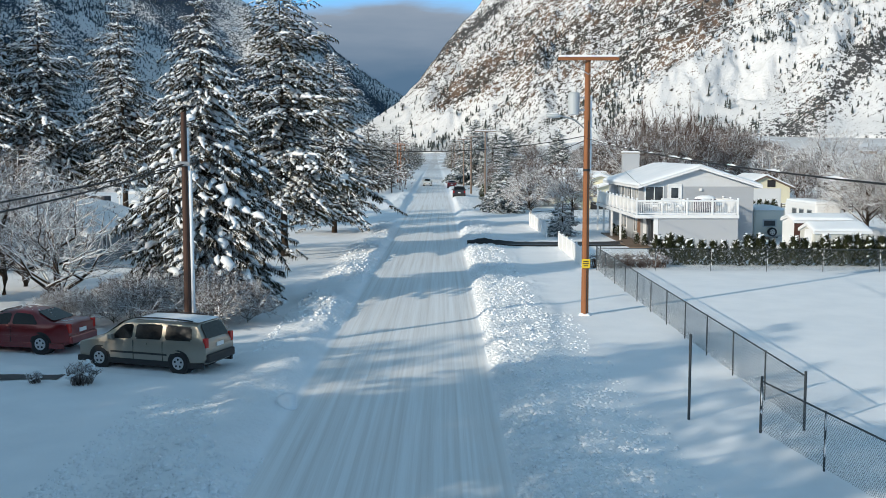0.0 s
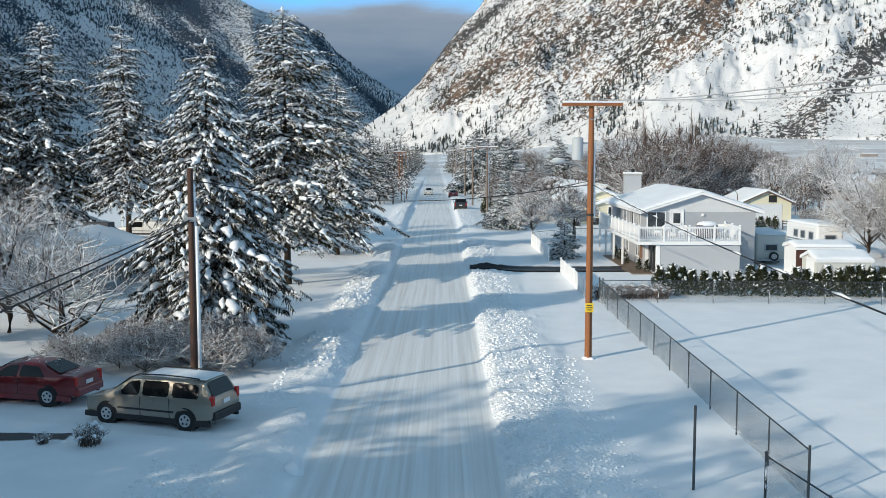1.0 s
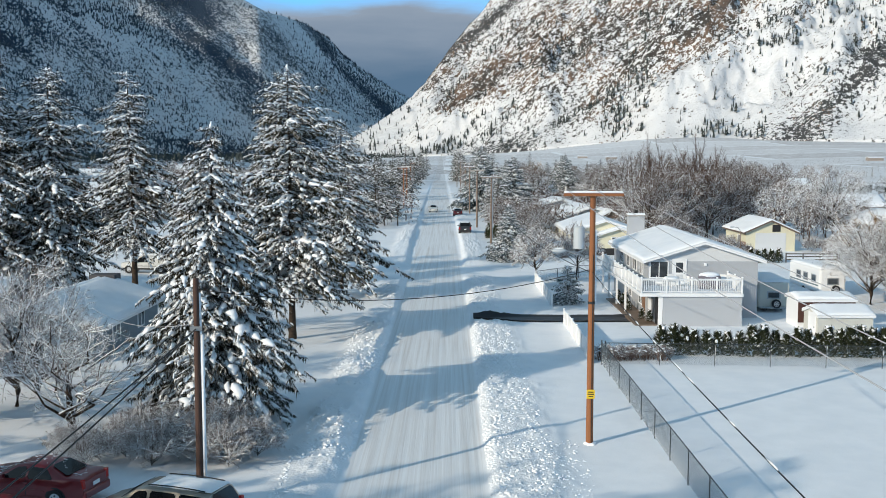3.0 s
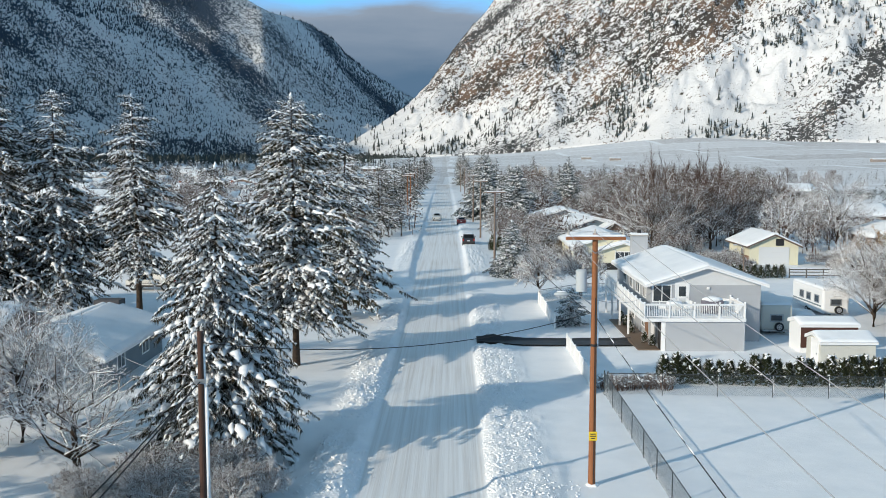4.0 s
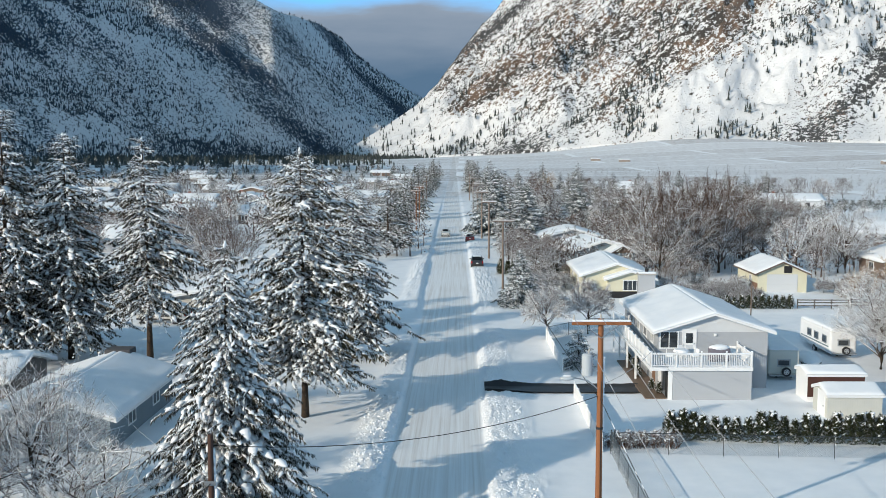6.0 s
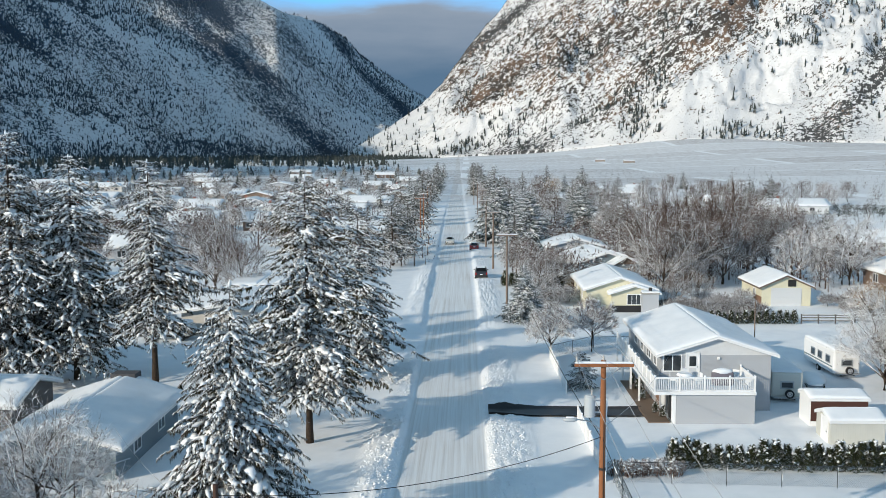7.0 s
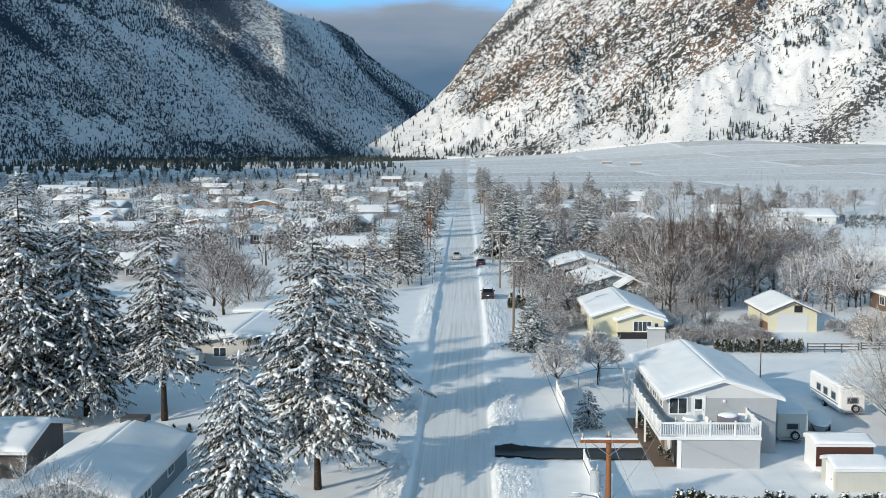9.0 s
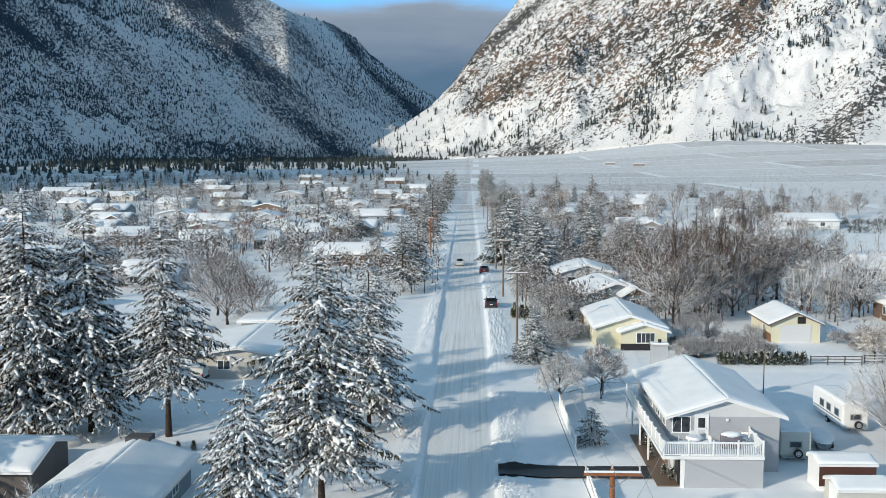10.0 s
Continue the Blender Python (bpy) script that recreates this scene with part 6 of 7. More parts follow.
CAR_GLASS = Mat("tinted_glass", 0.08, spec=0.3).color((0.008, 0.009, 0.010)).m
RED_LENS = Mat("red_lens", 0.2).color((0.45, 0.02, 0.015)).m
GOLD = paint_material("champagne_paint", (0.30, 0.27, 0.225))
MAROON = paint_material("dark_red_paint", (0.17, 0.007, 0.010), 0.2)
BLACK_PAINT = paint_material("black_paint", (0.012, 0.012, 0.014), 0.0)
WHITE_PAINT = paint_material("white_car_paint", (0.62, 0.62, 0.60), 0.0)
PLASTIC = plain("black_plastic", (0.025, 0.025, 0.027), 0.6, spread=0.2)

# stations: x, sill, belt, roof, half width at belt, half width at roof
VAN = [(-2.5, 0.40, 0.70, 0.72, 0.60, 0.48), (-2.40, 0.30, 0.79, 0.82, 0.80, 0.70), (-1.95, 0.26, 0.90, 0.95, 0.89, 0.79), (-1.45, 0.25, 0.98, 1.05, 0.91, 0.80), (-0.72, 0.25, 1.00, 1.56, 0.92, 0.69), (-0.3, 0.25, 1.01, 1.63, 0.92, 0.70), (0.5, 0.25, 1.02, 1.66, 0.92, 0.71), (1.3, 0.26, 1.03, 1.65, 0.92, 0.71), (2.12, 0.30, 1.04, 1.60, 0.91, 0.70), (2.42, 0.34, 1.03, 1.12, 0.88, 0.80), (2.5, 0.45, 0.94, 0.96, 0.84, 0.76)]
van = car("minivan", "champagne-gold minivan with snow on its roof", pose(-9.25, 32.05, 0.03, 0, 0, -19) @ Matrix.Scale(0.955, 4), VAN, GOLD, 5.0, (-1.53, 1.52),
          [(-1.12, -0.26, -0.26, -0.68), (-0.14, 0.86, 0.86, -0.14), (1.0, 2.0, 1.94, 1.0)], (2.42, 2.14, 0.1, 0.95), (-1.42, -0.76, 0.1, 0.95), snow=0.06, trim=PLASTIC, r=0.34, category="minivan", rails=(-0.3, 1.9), light_z=1.02)
SEDAN = [(-2.4, 0.40, 0.66, 0.68, 0.62, 0.5), (-2.25, 0.28, 0.72, 0.76, 0.82, 0.7), (-1.6, 0.25, 0.85, 0.90, 0.89, 0.78), (-0.95, 0.25, 0.92, 0.98, 0.905, 0.78), (-0.15, 0.25, 0.94, 1.40, 0.91, 0.60), (0.5, 0.25, 0.95, 1.44, 0.91, 0.60), (1.0, 0.25, 0.96, 1.38, 0.91, 0.60), (1.75, 0.27, 0.99, 1.05, 0.90, 0.76), (2.25, 0.32, 1.0, 1.05, 0.86, 0.74), (2.42, 0.42, 0.92, 0.95, 0.80, 0.68)]
red = car("sedan", "dark red sedan flecked with snow", pose(-14.75, 34.9, 0.06, 0, 0, -13), SEDAN, MAROON, 4.85, (-1.45, 1.4),
          [(-0.75, 0.2, 0.2, -0.2), (0.3, 1.3, 0.95, 0.3)], (1.7, 1.05, 0.12, 0.95), (-0.9, -0.2, 0.12, 0.95), r=0.33, light_z=0.86)
snow_flecks(red)
SUV = [(-2.3, 0.5, 0.9, 0.92, 0.7, 0.55), (-2.15, 0.42, 1.0, 1.04, 0.88, 0.76), (-1.2, 0.4, 1.08, 1.14, 0.95, 0.84), (-0.6, 0.4, 1.1, 1.74, 0.95, 0.74), (0.5, 0.4, 1.12, 1.82, 0.95, 0.76), (1.9, 0.42, 1.12, 1.80, 0.95, 0.76), (2.2, 0.45, 1.1, 1.25, 0.93, 0.85), (2.3, 0.5, 1.0, 1.03, 0.9, 0.8)]
SUVP = [(-0.95, -0.1, -0.1, -0.6), (0.0, 0.95, 0.95, 0.0), (1.1, 1.85, 1.8, 1.1)]
car("suv", "black sport utility parked at the snowbank", pose(2.45, 155.0, 0.05, 0, 0, -90), SUV, BLACK_PAINT, 4.6, (-1.4, 1.4), SUVP, (2.18, 1.92, 0.1, 0.95), (-1.15, -0.65, 0.1, 0.95), r=0.36, trim=PLASTIC, snow=0.04, category="suv")
car("sedan", "red car parked at the roadside", pose(1.75, 201.0, 0.05, 0, 0, -90), SEDAN, MAROON, 4.85, (-1.45, 1.4), [(-0.75, 0.2, 0.2, -0.2), (0.3, 1.3, 0.95, 0.3)], (1.7, 1.05, 0.12, 0.95), (-0.9, -0.2, 0.12, 0.95), snow=0.05, light_z=0.86)
car("sedan", "white car out on the ploughed street", pose(-3.3, 214.0, 0.02, 0, 0, 90), SEDAN, WHITE_PAINT, 4.85, (-1.45, 1.4), [(-0.75, 0.2, 0.2, -0.2), (0.3, 1.3, 0.95, 0.3)], (1.7, 1.05, 0.12, 0.95), (-0.9, -0.2, 0.12, 0.95), light_z=0.86)
PICK = [(-2.7, 0.5, 0.92, 0.95, 0.72, 0.6), (-2.55, 0.42, 1.0, 1.04, 0.9, 0.8), (-1.3, 0.4, 1.06, 1.12, 0.95, 0.85), (-0.75, 0.4, 1.08, 1.70, 0.95, 0.72), (-0.2, 0.4, 1.08, 1.78, 0.95, 0.72), (0.4, 0.4, 1.08, 1.78, 0.95, 0.74), (0.6, 0.4, 1.1, 1.72, 0.95, 0.8), (2.5, 0.45, 1.1, 1.72, 0.95, 0.8), (2.7, 0.5, 1.1, 1.6, 0.94, 0.82)]
car("pickup", "white pickup with a canopy, buried in snow", pose(-30.9, 103.3, 0.08, 0, 0, -6), PICK, WHITE_PAINT, 5.4, (-1.75, 1.6), [(-1.0, 0.3, 0.3, -0.65)], (2.68, 2.66, 0.1, 0.85), (-1.25, -0.8, 0.1, 0.95), snow=0.28, r=0.37, trim=PLASTIC, category="pickup truck")
copy_thing(van, pose(-46, 98, 0.1, 0, 0, 10))

# ---- poles and wires ----
POLE_WOOD = plain("orange_pole_wood", (0.27, 0.105, 0.042), 0.7, spread=0.65, scale=3.0, bump=0.3, stretch=(6, 6, 0.4))
POLE_DARK = plain("dark_pole_wood", (0.075, 0.04, 0.03), 0.8, spread=0.3, scale=3.0, bump=0.3, stretch=(6, 6, 0.4))
POLE_GREY = plain("weathered_pole", (0.20, 0.15, 0.12), 0.8, spread=0.3, scale=3.0, bump=0.3, stretch=(6, 6, 0.4))
PORCELAIN = plain("porcelain", (0.5, 0.48, 0.45), 0.25, spread=0.1)
TANK = plain("grey_tank_paint", (0.46, 0.50, 0.53), 0.45, spread=0.06)
YELLOW = plain("yellow_sign", (0.75, 0.52, 0.03), 0.5, spread=0.06)
WIRE = plain("black_wire", (0.02, 0.02, 0.022), 0.6, spread=0.1)


def snow_cap(parent, x, y, z, w, d, h):
    part("snow_cap", box(x - w / 2, x + w / 2, y - d / 2, y + d / 2, z, z + h, min(h, w, d) * 0.45), SNOW, parent, smoothed=True)


def utility_pole(name, label, x, y, h, wood, arm=2.4, r=0.16, turn=0.0, snow_side=True):
    p = thing(name, pose(x, y, gz(x, y), 0, 0, turn), label, "utility pole", "utility poles")
    part("shaft", rod((0, 0, -0.5), (0, 0, h), r, r * 0.72, 14), wood, p)
    if arm:
        z = h - 0.18
        part("crossarm", box(-arm / 2, arm / 2, -r - 0.1, -r + 0.02, z - 0.06, z + 0.06, 0.01), wood, p)
        part("arm_snow", box(-arm / 2 + 0.02, arm / 2 - 0.02, -r - 0.1, -r + 0.02, z + 0.063, z + 0.16, 0.04), SNOW, p)
        for sg in (-1, 1):
            part("brace", rod((sg * arm * 0.3, -r - 0.05, z - 0.07), (0, -r - 0.02, z - 0.62), 0.018, sides=6), STEEL, p)
        for u in (-arm / 2 + 0.1, arm / 2 - 0.1, 0.0):
            zz, yy = (z + 0.16, -r - 0.04) if u else (h, 0)
            ins = part("insulator", rod((u, yy, zz), (u, yy, zz + 0.2), 0.05, 0.03, 8), PORCELAIN, p)
    if snow_side:
        bm = bmesh.new()
        k = 0.1
        while k < h - 0.6:
            q = 0.05 + 0.03 * vnoise(np.array(k * 1.3), np.array(x), 3)
            add_rod(bm, (r * 0.8 * (1 - 0.28 * k / h) + 0.01, 0.05, k), (r * 0.8 * (1 - 0.28 * (k + 0.3) / h) + 0.01, 0.05, k + 0.3), float(q), sides=6)
            k += 0.3
        tagged(part("plastered_snow", bm, SNOW, p, "snow plastered on one side", smoothed=True), kind="stuff")
    return p


pole_r = utility_pole("utility_pole", "orange-brown wooden utility pole with crossarm and transformer", 5.87, 41.5, 10.65, POLE_WOOD, 2.46, 0.155, snow_side=False)
bm = bmesh.new()
for k in range(24):
    z = 5.9 + k * 0.13
    add_rod(bm, (0.13, 0.04, z), (0.13, 0.04, z + 0.14), 0.055 + 0.03 * float(vnoise(np.array(k * 0.7), np.array(1.0), 3)), sides=6)
tagged(part("plastered_snow", bm, SNOW, pole_r, "snow plastered on one side", smoothed=True), kind="stuff")
tank = part("transformer", rod((-0.55, 0, 8.25), (-0.55, 0, 9.1), 0.23, sides=20), TANK, pole_r, "grey cylindrical transformer")
part("lid", rod((-0.55, 0, 9.1), (-0.55, 0, 9.17), 0.24, 0.16, 20), TANK, tank)
part("bushing", rod((-0.48, 0.06, 9.15), (-0.45, 0.06, 9.4), 0.04, 0.025), PORCELAIN, tank)
part("bracket", add_box(box(-0.4, -0.1, -0.03, 0.03, 8.4, 8.46), -0.4, -0.1, -0.03, 0.03, 8.9, 8.96), STEEL, tank)
lamp = part("lamp_arm", rod((0, 0, 7.6), (-0.55, -0.1, 8.05), 0.03), STEEL, pole_r, "street lamp arm")
part("arm_tube", rod((-0.55, -0.1, 8.05), (-1.15, -0.25, 8.2), 0.028), STEEL, lamp)
bm = bmesh.new()
bmesh.ops.create_uvsphere(bm, u_segments=12, v_segments=8, radius=0.16, matrix=Matrix.Translation((-1.4, -0.3, 8.18)) @ Matrix.Diagonal((2.0, 0.9, 0.6, 1)))
part("lamp_head", bm, TANK, lamp, "grey cobra-head street lamp", smoothed=True)
snow_cap(lamp, -1.4, -0.3, 8.26, 0.34, 0.12, 0.05)
sg = part("sign", box(-0.17, 0.17, -0.185, -0.165, 1.98, 2.36, 0.004), YELLOW, pole_r, "yellow warning sign")
for z, w in ((2.26, 0.11), (2.17, 0.13), (2.08, 0.09)):
    part("sign_bar", box(-w, w, -0.192, -0.186, z - 0.02, z + 0.02), PLASTIC, sg)
mound = bmesh.new()
bmesh.ops.create_icosphere(mound, subdivisions=3, radius=0.34, matrix=Matrix.Translation((0.05, 0.02, 0)) @ Matrix.Diagonal((0.8, 0.8, 0.4, 1)))
for v in mound.verts:
    v.co *= 1 + 0.3 * noise.noise(v.co * 6)
part("base_snow", mound, SNOW, pole_r, smoothed=True)
part("sign_band", rod((0, 0, 5.95), (0, 0, 6.05), 0.15, sides=14), PLASTIC, pole_r)
part("ground_wire", rod((0.05, -0.15, 0.1), (0.03, -0.12, 8.0), 0.012, sides=5), PLASTIC, pole_r)

pole_l = utility_pole("utility_pole", "dark wooden service pole with snow down one side", -8.45, 33.2, 8.1, POLE_DARK, 0, 0.13)
bm = bmesh.new()
add_rod(bm, (0.17, 0.02, -0.2), (0.17, 0.02, 6.2), 0.075, 0.06, 8)
part("snow_ridge", bm, SNOW, pole_l, "long ridge of plastered snow", smoothed=True)
part("wire_clamp", box(-0.2, 0.2, -0.16, -0.12, 6.35, 6.5, 0.01), STEEL, pole_l)
utility_pole("utility_pole", "weathered street pole with crossarm", 5.1, 122.0, 9.4, POLE_GREY, 2.6, 0.15)
for x, y, h, wood in ((4.6, 166, 9.5, POLE_GREY), (4.2, 205, 9.6, POLE_GREY), (4.2, 255, 9.8, POLE_GREY), (3.6, 310, 9.8, POLE_GREY), (3.0, 370, 9.8, POLE_GREY), (-10.2, 229, 9.0, POLE_WOOD), (-10.5, 253, 9.0, POLE_WOOD), (-10.9, 288, 9.5, POLE_WOOD), (-12, 350, 9.5, POLE_GREY)):
    utility_pole("utility_pole", "distant wooden street pole with crossarm", x, y, h, wood, 2.4, 0.16, snow_side=False)


RIMED = plain("snow_coated_wire", (0.45, 0.46, 0.48), 0.7, spread=0.3)


def cable(name, label, a, b, sag, r, bits=18, snow=0.0):
    a, b = Vector(a), Vector(b)
    s = Soup()
    pts = [a.lerp(b, k / bits) - Vector((0, 0, sag * 4 * (k / bits) * (1 - k / bits))) for k in range(bits + 1)]
    s.tube(pts, [r] * (bits + 1), 5)
    ob = s.put(name, WIRE if "black" in label else RIMED)
    tagged(ob, label, "cable", "overhead wires")
    if snow:
        rg = random.Random(int(a.x * 10))
        for k in range(1, bits - 1):
            if rg.random() < snow:
                t = Soup()
                p, q = pts[k].lerp(pts[k + 1], rg.random() * 0.3), pts[k].lerp(pts[k + 1], 0.5 + rg.random() * 0.5)
                t.tube([p + Vector((0, 0, r)), p.lerp(q, 0.5) + Vector((0, 0, r * 1.8)), q + Vector((0, 0, r))], [r * 0.8, r * 1.6, r * 0.8], 5)
                t.put("clinging_snow", SNOW, ob)
    return ob


THIN, THICK = "thin snow-coated overhead power wire", "thick black overhead service cable"
for u, z in ((-1.13, 10.83), (1.13, 10.83), (0.0, 10.85)):
    cable("power_wire", THIN, (5.87 + u, 41.35, z), (5.1 + u, 121.85, 9.6), 1.3, 0.011, 24)
    cable("power_wire", THIN, (5.87 + u, 41.35, z), (6.6 + u, -38, 10.6), 1.3, 0.011, 24)
cable("service_cable", THICK, (5.87, 41.35, 7.4), (6.3, -38, 7.6), 1.2, 0.016, 60, 0.5)
cable("service_cable", THICK, (5.87, 41.65, 7.35), (5.1, 121.9, 7.2), 1.0, 0.02, 24)
cable("service_cable", THICK, (5.75, 41.4, 7.5), (-8.4, 33.2, 7.75), 0.75, 0.016, 20)
cable("service_cable", THICK, (-8.45, 33.1, 6.45), (-9.0, -30, 6.5), 0.9, 0.02, 24)
cable("service_cable", THICK, (-8.5, 33.1, 6.4), (-8.0, -30, 6.3), 1.0, 0.022, 24)
cable("service_cable", THIN, (-8.45, 33.3, 6.6), (-20.6, 57.5, 3.4), 0.5, 0.012, 16)
cable("power_wire", THIN, (5.0, 122, 8.2), (-13.5, 119, 8.0), 0.8, 0.014, 16)
cable("service_cable", THIN, (6.0, 41.5, 8.0), (15.2, 74.4, 4.2), 0.5, 0.012, 16)
lamp_post = thing("street_lamp", pose(28.8, 99.7, gz(28.8, 99.7)), "thin wooden lamp post with a curved arm", "street lamp")
part("post", rod((0, 0, -0.3), (0, 0, 4.6), 0.07, 0.05), POLE_GREY, lamp_post)
part("arm", add_rod(rod((0, 0, 4.6), (-0.3, 0, 5.0), 0.03), (-0.3, 0, 5.0), (-0.75, 0, 5.05), 0.03), STEEL, lamp_post)
part("head", box(-1.05, -0.7, -0.08, 0.08, 4.98, 5.1, 0.03), TANK, lamp_post)

# ---- fences and hedges ----
def chain_fence(name, label, a, b, h, step=3.0, spacing=0.085, clots=2.2):
    a, b = Vector((*a, 0)), Vector((*b, 0))
    L = (b - a).length
    ang = math.degrees(math.atan2(b.y - a.y, b.x - a.x))
    f = thing(name, pose(a.x, a.y, 0.2, 0, 0, ang), label, "chain-link fence", "chain-link fences")
    n = max(1, round(L / step))
    rg = random.Random(int(L * 13))
    for k in range(n + 1):
        x = L * k / n
        ps = part("post", rod((x, 0, -0.4), (x, 0, h + (0.12 if k in (0, n) else 0.03)), 0.035 if k in (0, n) else 0.024, sides=8), RAIL_STEEL, f)
        s = Soup()
        z = rg.uniform(0.1, 0.4)
        while z < h:
            e = min(h, z + rg.uniform(0.1, 0.5))
            s.tube([Vector((x + 0.026, -0.01, z)), Vector((x + 0.035, -0.012, (z + e) / 2)), Vector((x + 0.026, -0.01, e))], [0.01, 0.024, 0.01], 5)
            z = e + rg.uniform(0.02, 0.25)
        s.put("clinging_snow", SNOW, ps)
    part("top_rail", rod((0, 0, h), (L, 0, h), 0.021, sides=8), RAIL_STEEL, f)
    s = Soup()
    k = -h
    while k < L:
        for d in (1, -1):
            x0, x1 = k, k + h
            z0, z1 = (0.0, h) if d > 0 else (h, 0.0)
            if x0 < 0:
                z0 += (0 - x0) * (1 if d > 0 else -1)
                x0 = 0
            if x1 > L:
                z1 -= (x1 - L) * (1 if d > 0 else -1)
                x1 = L
            s.tube([Vector((x0, 0.004 * d, z0)), Vector((x1, 0.004 * d, z1))], [0.003, 0.003], 3)
        k += spacing
    tagged(s.put("mesh", FENCE_STEEL, f, "galvanised wire mesh"), kind="stuff")
    s = Soup()
    for q in range(int(L * clots * 22)):
        x, z = rg.random() * L, abs(rg.gauss(0, 0.2)) * h * (0.6 + 0.9 * float(vnoise(np.array(q * 0.0 + x * 0.4), np.array(1.0), 2)))
        z = min(z, h)
        w = rg.uniform(0.006, 0.022)
        p = Vector((x, rg.uniform(-0.015, 0.015), z))
        s.tube([p - Vector((w, 0, 0)), p, p + Vector((w, 0, 0.3 * w))], [w * 0.4, w, w * 0.4], 4)
    tagged(s.put("caught_snow", SNOW, f, "snow caught in the mesh"), kind="stuff")
    return f


RAIL_STEEL = plain("dark_fence_steel", (0.05, 0.06, 0.07), 0.5, 0.4, spread=0.2, scale=10)
FENCE_STEEL = plain("fence_steel", (0.16, 0.19, 0.21), 0.5, 0.4, spread=0.2, scale=10)
chain_fence("chain_link_fence", "grey chain-link fence with snow caught in its mesh", (8.75, 24.0), (8.8, 57.6), 1.25)
chain_fence("chain_link_fence", "grey chain-link fence wing beside an open gateway", (7.6, 23.7), (9.3, 12.0), 1.2)
chain_fence("chain_link_fence", "chain-link fence along the cedar hedge", (9.0, 57.6), (34.0, 56.2), 1.2, spacing=0.1, clots=0.4)
chain_fence("chain_link_fence", "chain-link fence round the side yard", (8.1, 93.4), (12.6, 98.2), 1.2, spacing=0.1, clots=0.8)
chain_fence("chain_link_fence", "chain-link fence along the side street", (12.7, 98.3), (17.0, 98.0), 1.2, spacing=0.1, clots=0.8)
post = thing("steel_post", pose(6.2, 25.0, 0.15), "lone dark steel post standing in the snow", "post")
part("shaft", rod((0, 0, -0.3), (0, 0, 2.15), 0.035, sides=10), RAIL_STEEL, post)


def panel_fence(a, b, h, label):
    a, b = Vector((*a, 0)), Vector((*b, 0))
    L = (b - a).length
    ang = math.degrees(math.atan2(b.y - a.y, b.x - a.x))
    f = thing("white_fence", pose(a.x, a.y, 0.1, 0, 0, ang), label, "fence", "white panel fences")
    n = max(1, round(L / 2.4))
    for k in range(n + 1):
        x = L * k / n
        part("post", box(x - 0.06, x + 0.06, -0.06, 0.06, -0.4, h + 0.08, 0.01), WHITE, f)
        snow_cap(f, x, 0, h + 0.083, 0.14, 0.14, 0.09)
        if k < n:
            part("panel", box(x + 0.062, x + L / n - 0.062, -0.025, 0.025, -0.1, h, 0.008), WHITE, f, "white vinyl panel")
            part("panel_snow", box(x + 0.07, x + L / n - 0.07, -0.045, 0.045, h + 0.003, h + 0.07, 0.025), SNOW, f)
    return f


panel_fence((8.3, 57.9), (8.2, 71.3), 1.05, "white vinyl fence panels half buried in snow")
panel_fence((8.15, 79.5), (8.0, 93.2), 1.15, "white vinyl fence panels beside the drive")


def dark_rail_fence(a, b):
    f = thing("rail_fence", pose(a[0], a[1], 0.1), "dark wooden rail fence with snow on its rails", "fence", "rail fences")
    L = b[0] - a[0]
    n = round(L / 1.8)
    for k in range(n + 1):
        part("post", box(k * L / n - 0.06, k * L / n + 0.06, -0.06, 0.06, -0.3, 1.15, 0.01), DARK_WOOD, f)
    for z in (0.4, 0.75, 1.05):
        part("rail", box(0, L, -0.03, 0.03, z - 0.06, z + 0.06), DARK_WOOD, f)
        part("rail_snow", box(0.05, L - 0.05, -0.03, 0.03, z + 0.063, z + 0.11, 0.02), SNOW, f)


dark_rail_fence((37.8, 113.0), (43.5, 113.0))
dark_rail_fence((44.0, 113.6), (52.0, 113.6))


def cedar(name, seed, h, w, label, group):
    rg = random.Random(seed)
    c = thing(name, Matrix(), label, "cedar shrub", group)
    leaf, snow = Soup(), Soup()
    for k in range(760):
        z = rg.random() ** 0.8
        a = rg.random() * 6.283
        prof = w * (0.55 + 0.45 * math.sin(math.pi * min(1, z * 0.8 + 0.25))) * (1 - 0.55 * z ** 3)
        rad = prof * rg.uniform(0.55, 1.0)
        p = Vector((math.cos(a) * rad, math.sin(a) * rad, z * h * 0.95))
        o = Vector((math.cos(a), math.sin(a), rg.uniform(0.4, 1.4))).normalized()
        t = o.cross(Vector((0, 0, 1))).normalized()
        s = rg.uniform(0.06, 0.15)
        leaf.leaf(p - t * s * 0.6, p + t * s * 0.6, p + o * s * 1.8)
    for k in range(24):
        z = rg.random() ** 0.55
        a = rg.random() * 6.283
        rad = w * rg.uniform(0.3, 0.95) * (1 - 0.5 * z ** 3)
        p = Vector((math.cos(a) * rad, math.sin(a) * rad, z * h))
        s = rg.uniform(0.05, 0.15)
        d = Vector((rg.uniform(-1, 1), rg.uniform(-1, 1), -0.4)).normalized() * s
        snow.tube([p - d, p + Vector((0, 0, s * 0.25)), p + d], [s * 0.3, s * 0.8, s * 0.3], 5, flat=0.7, jitter=0.3, rng=rg)
    leaf.put("foliage", CEDAR, c, "dark green cedar sprays", flat=True)
    tagged(snow.put("snow_load", SNOW, c), kind="stuff")
    return c


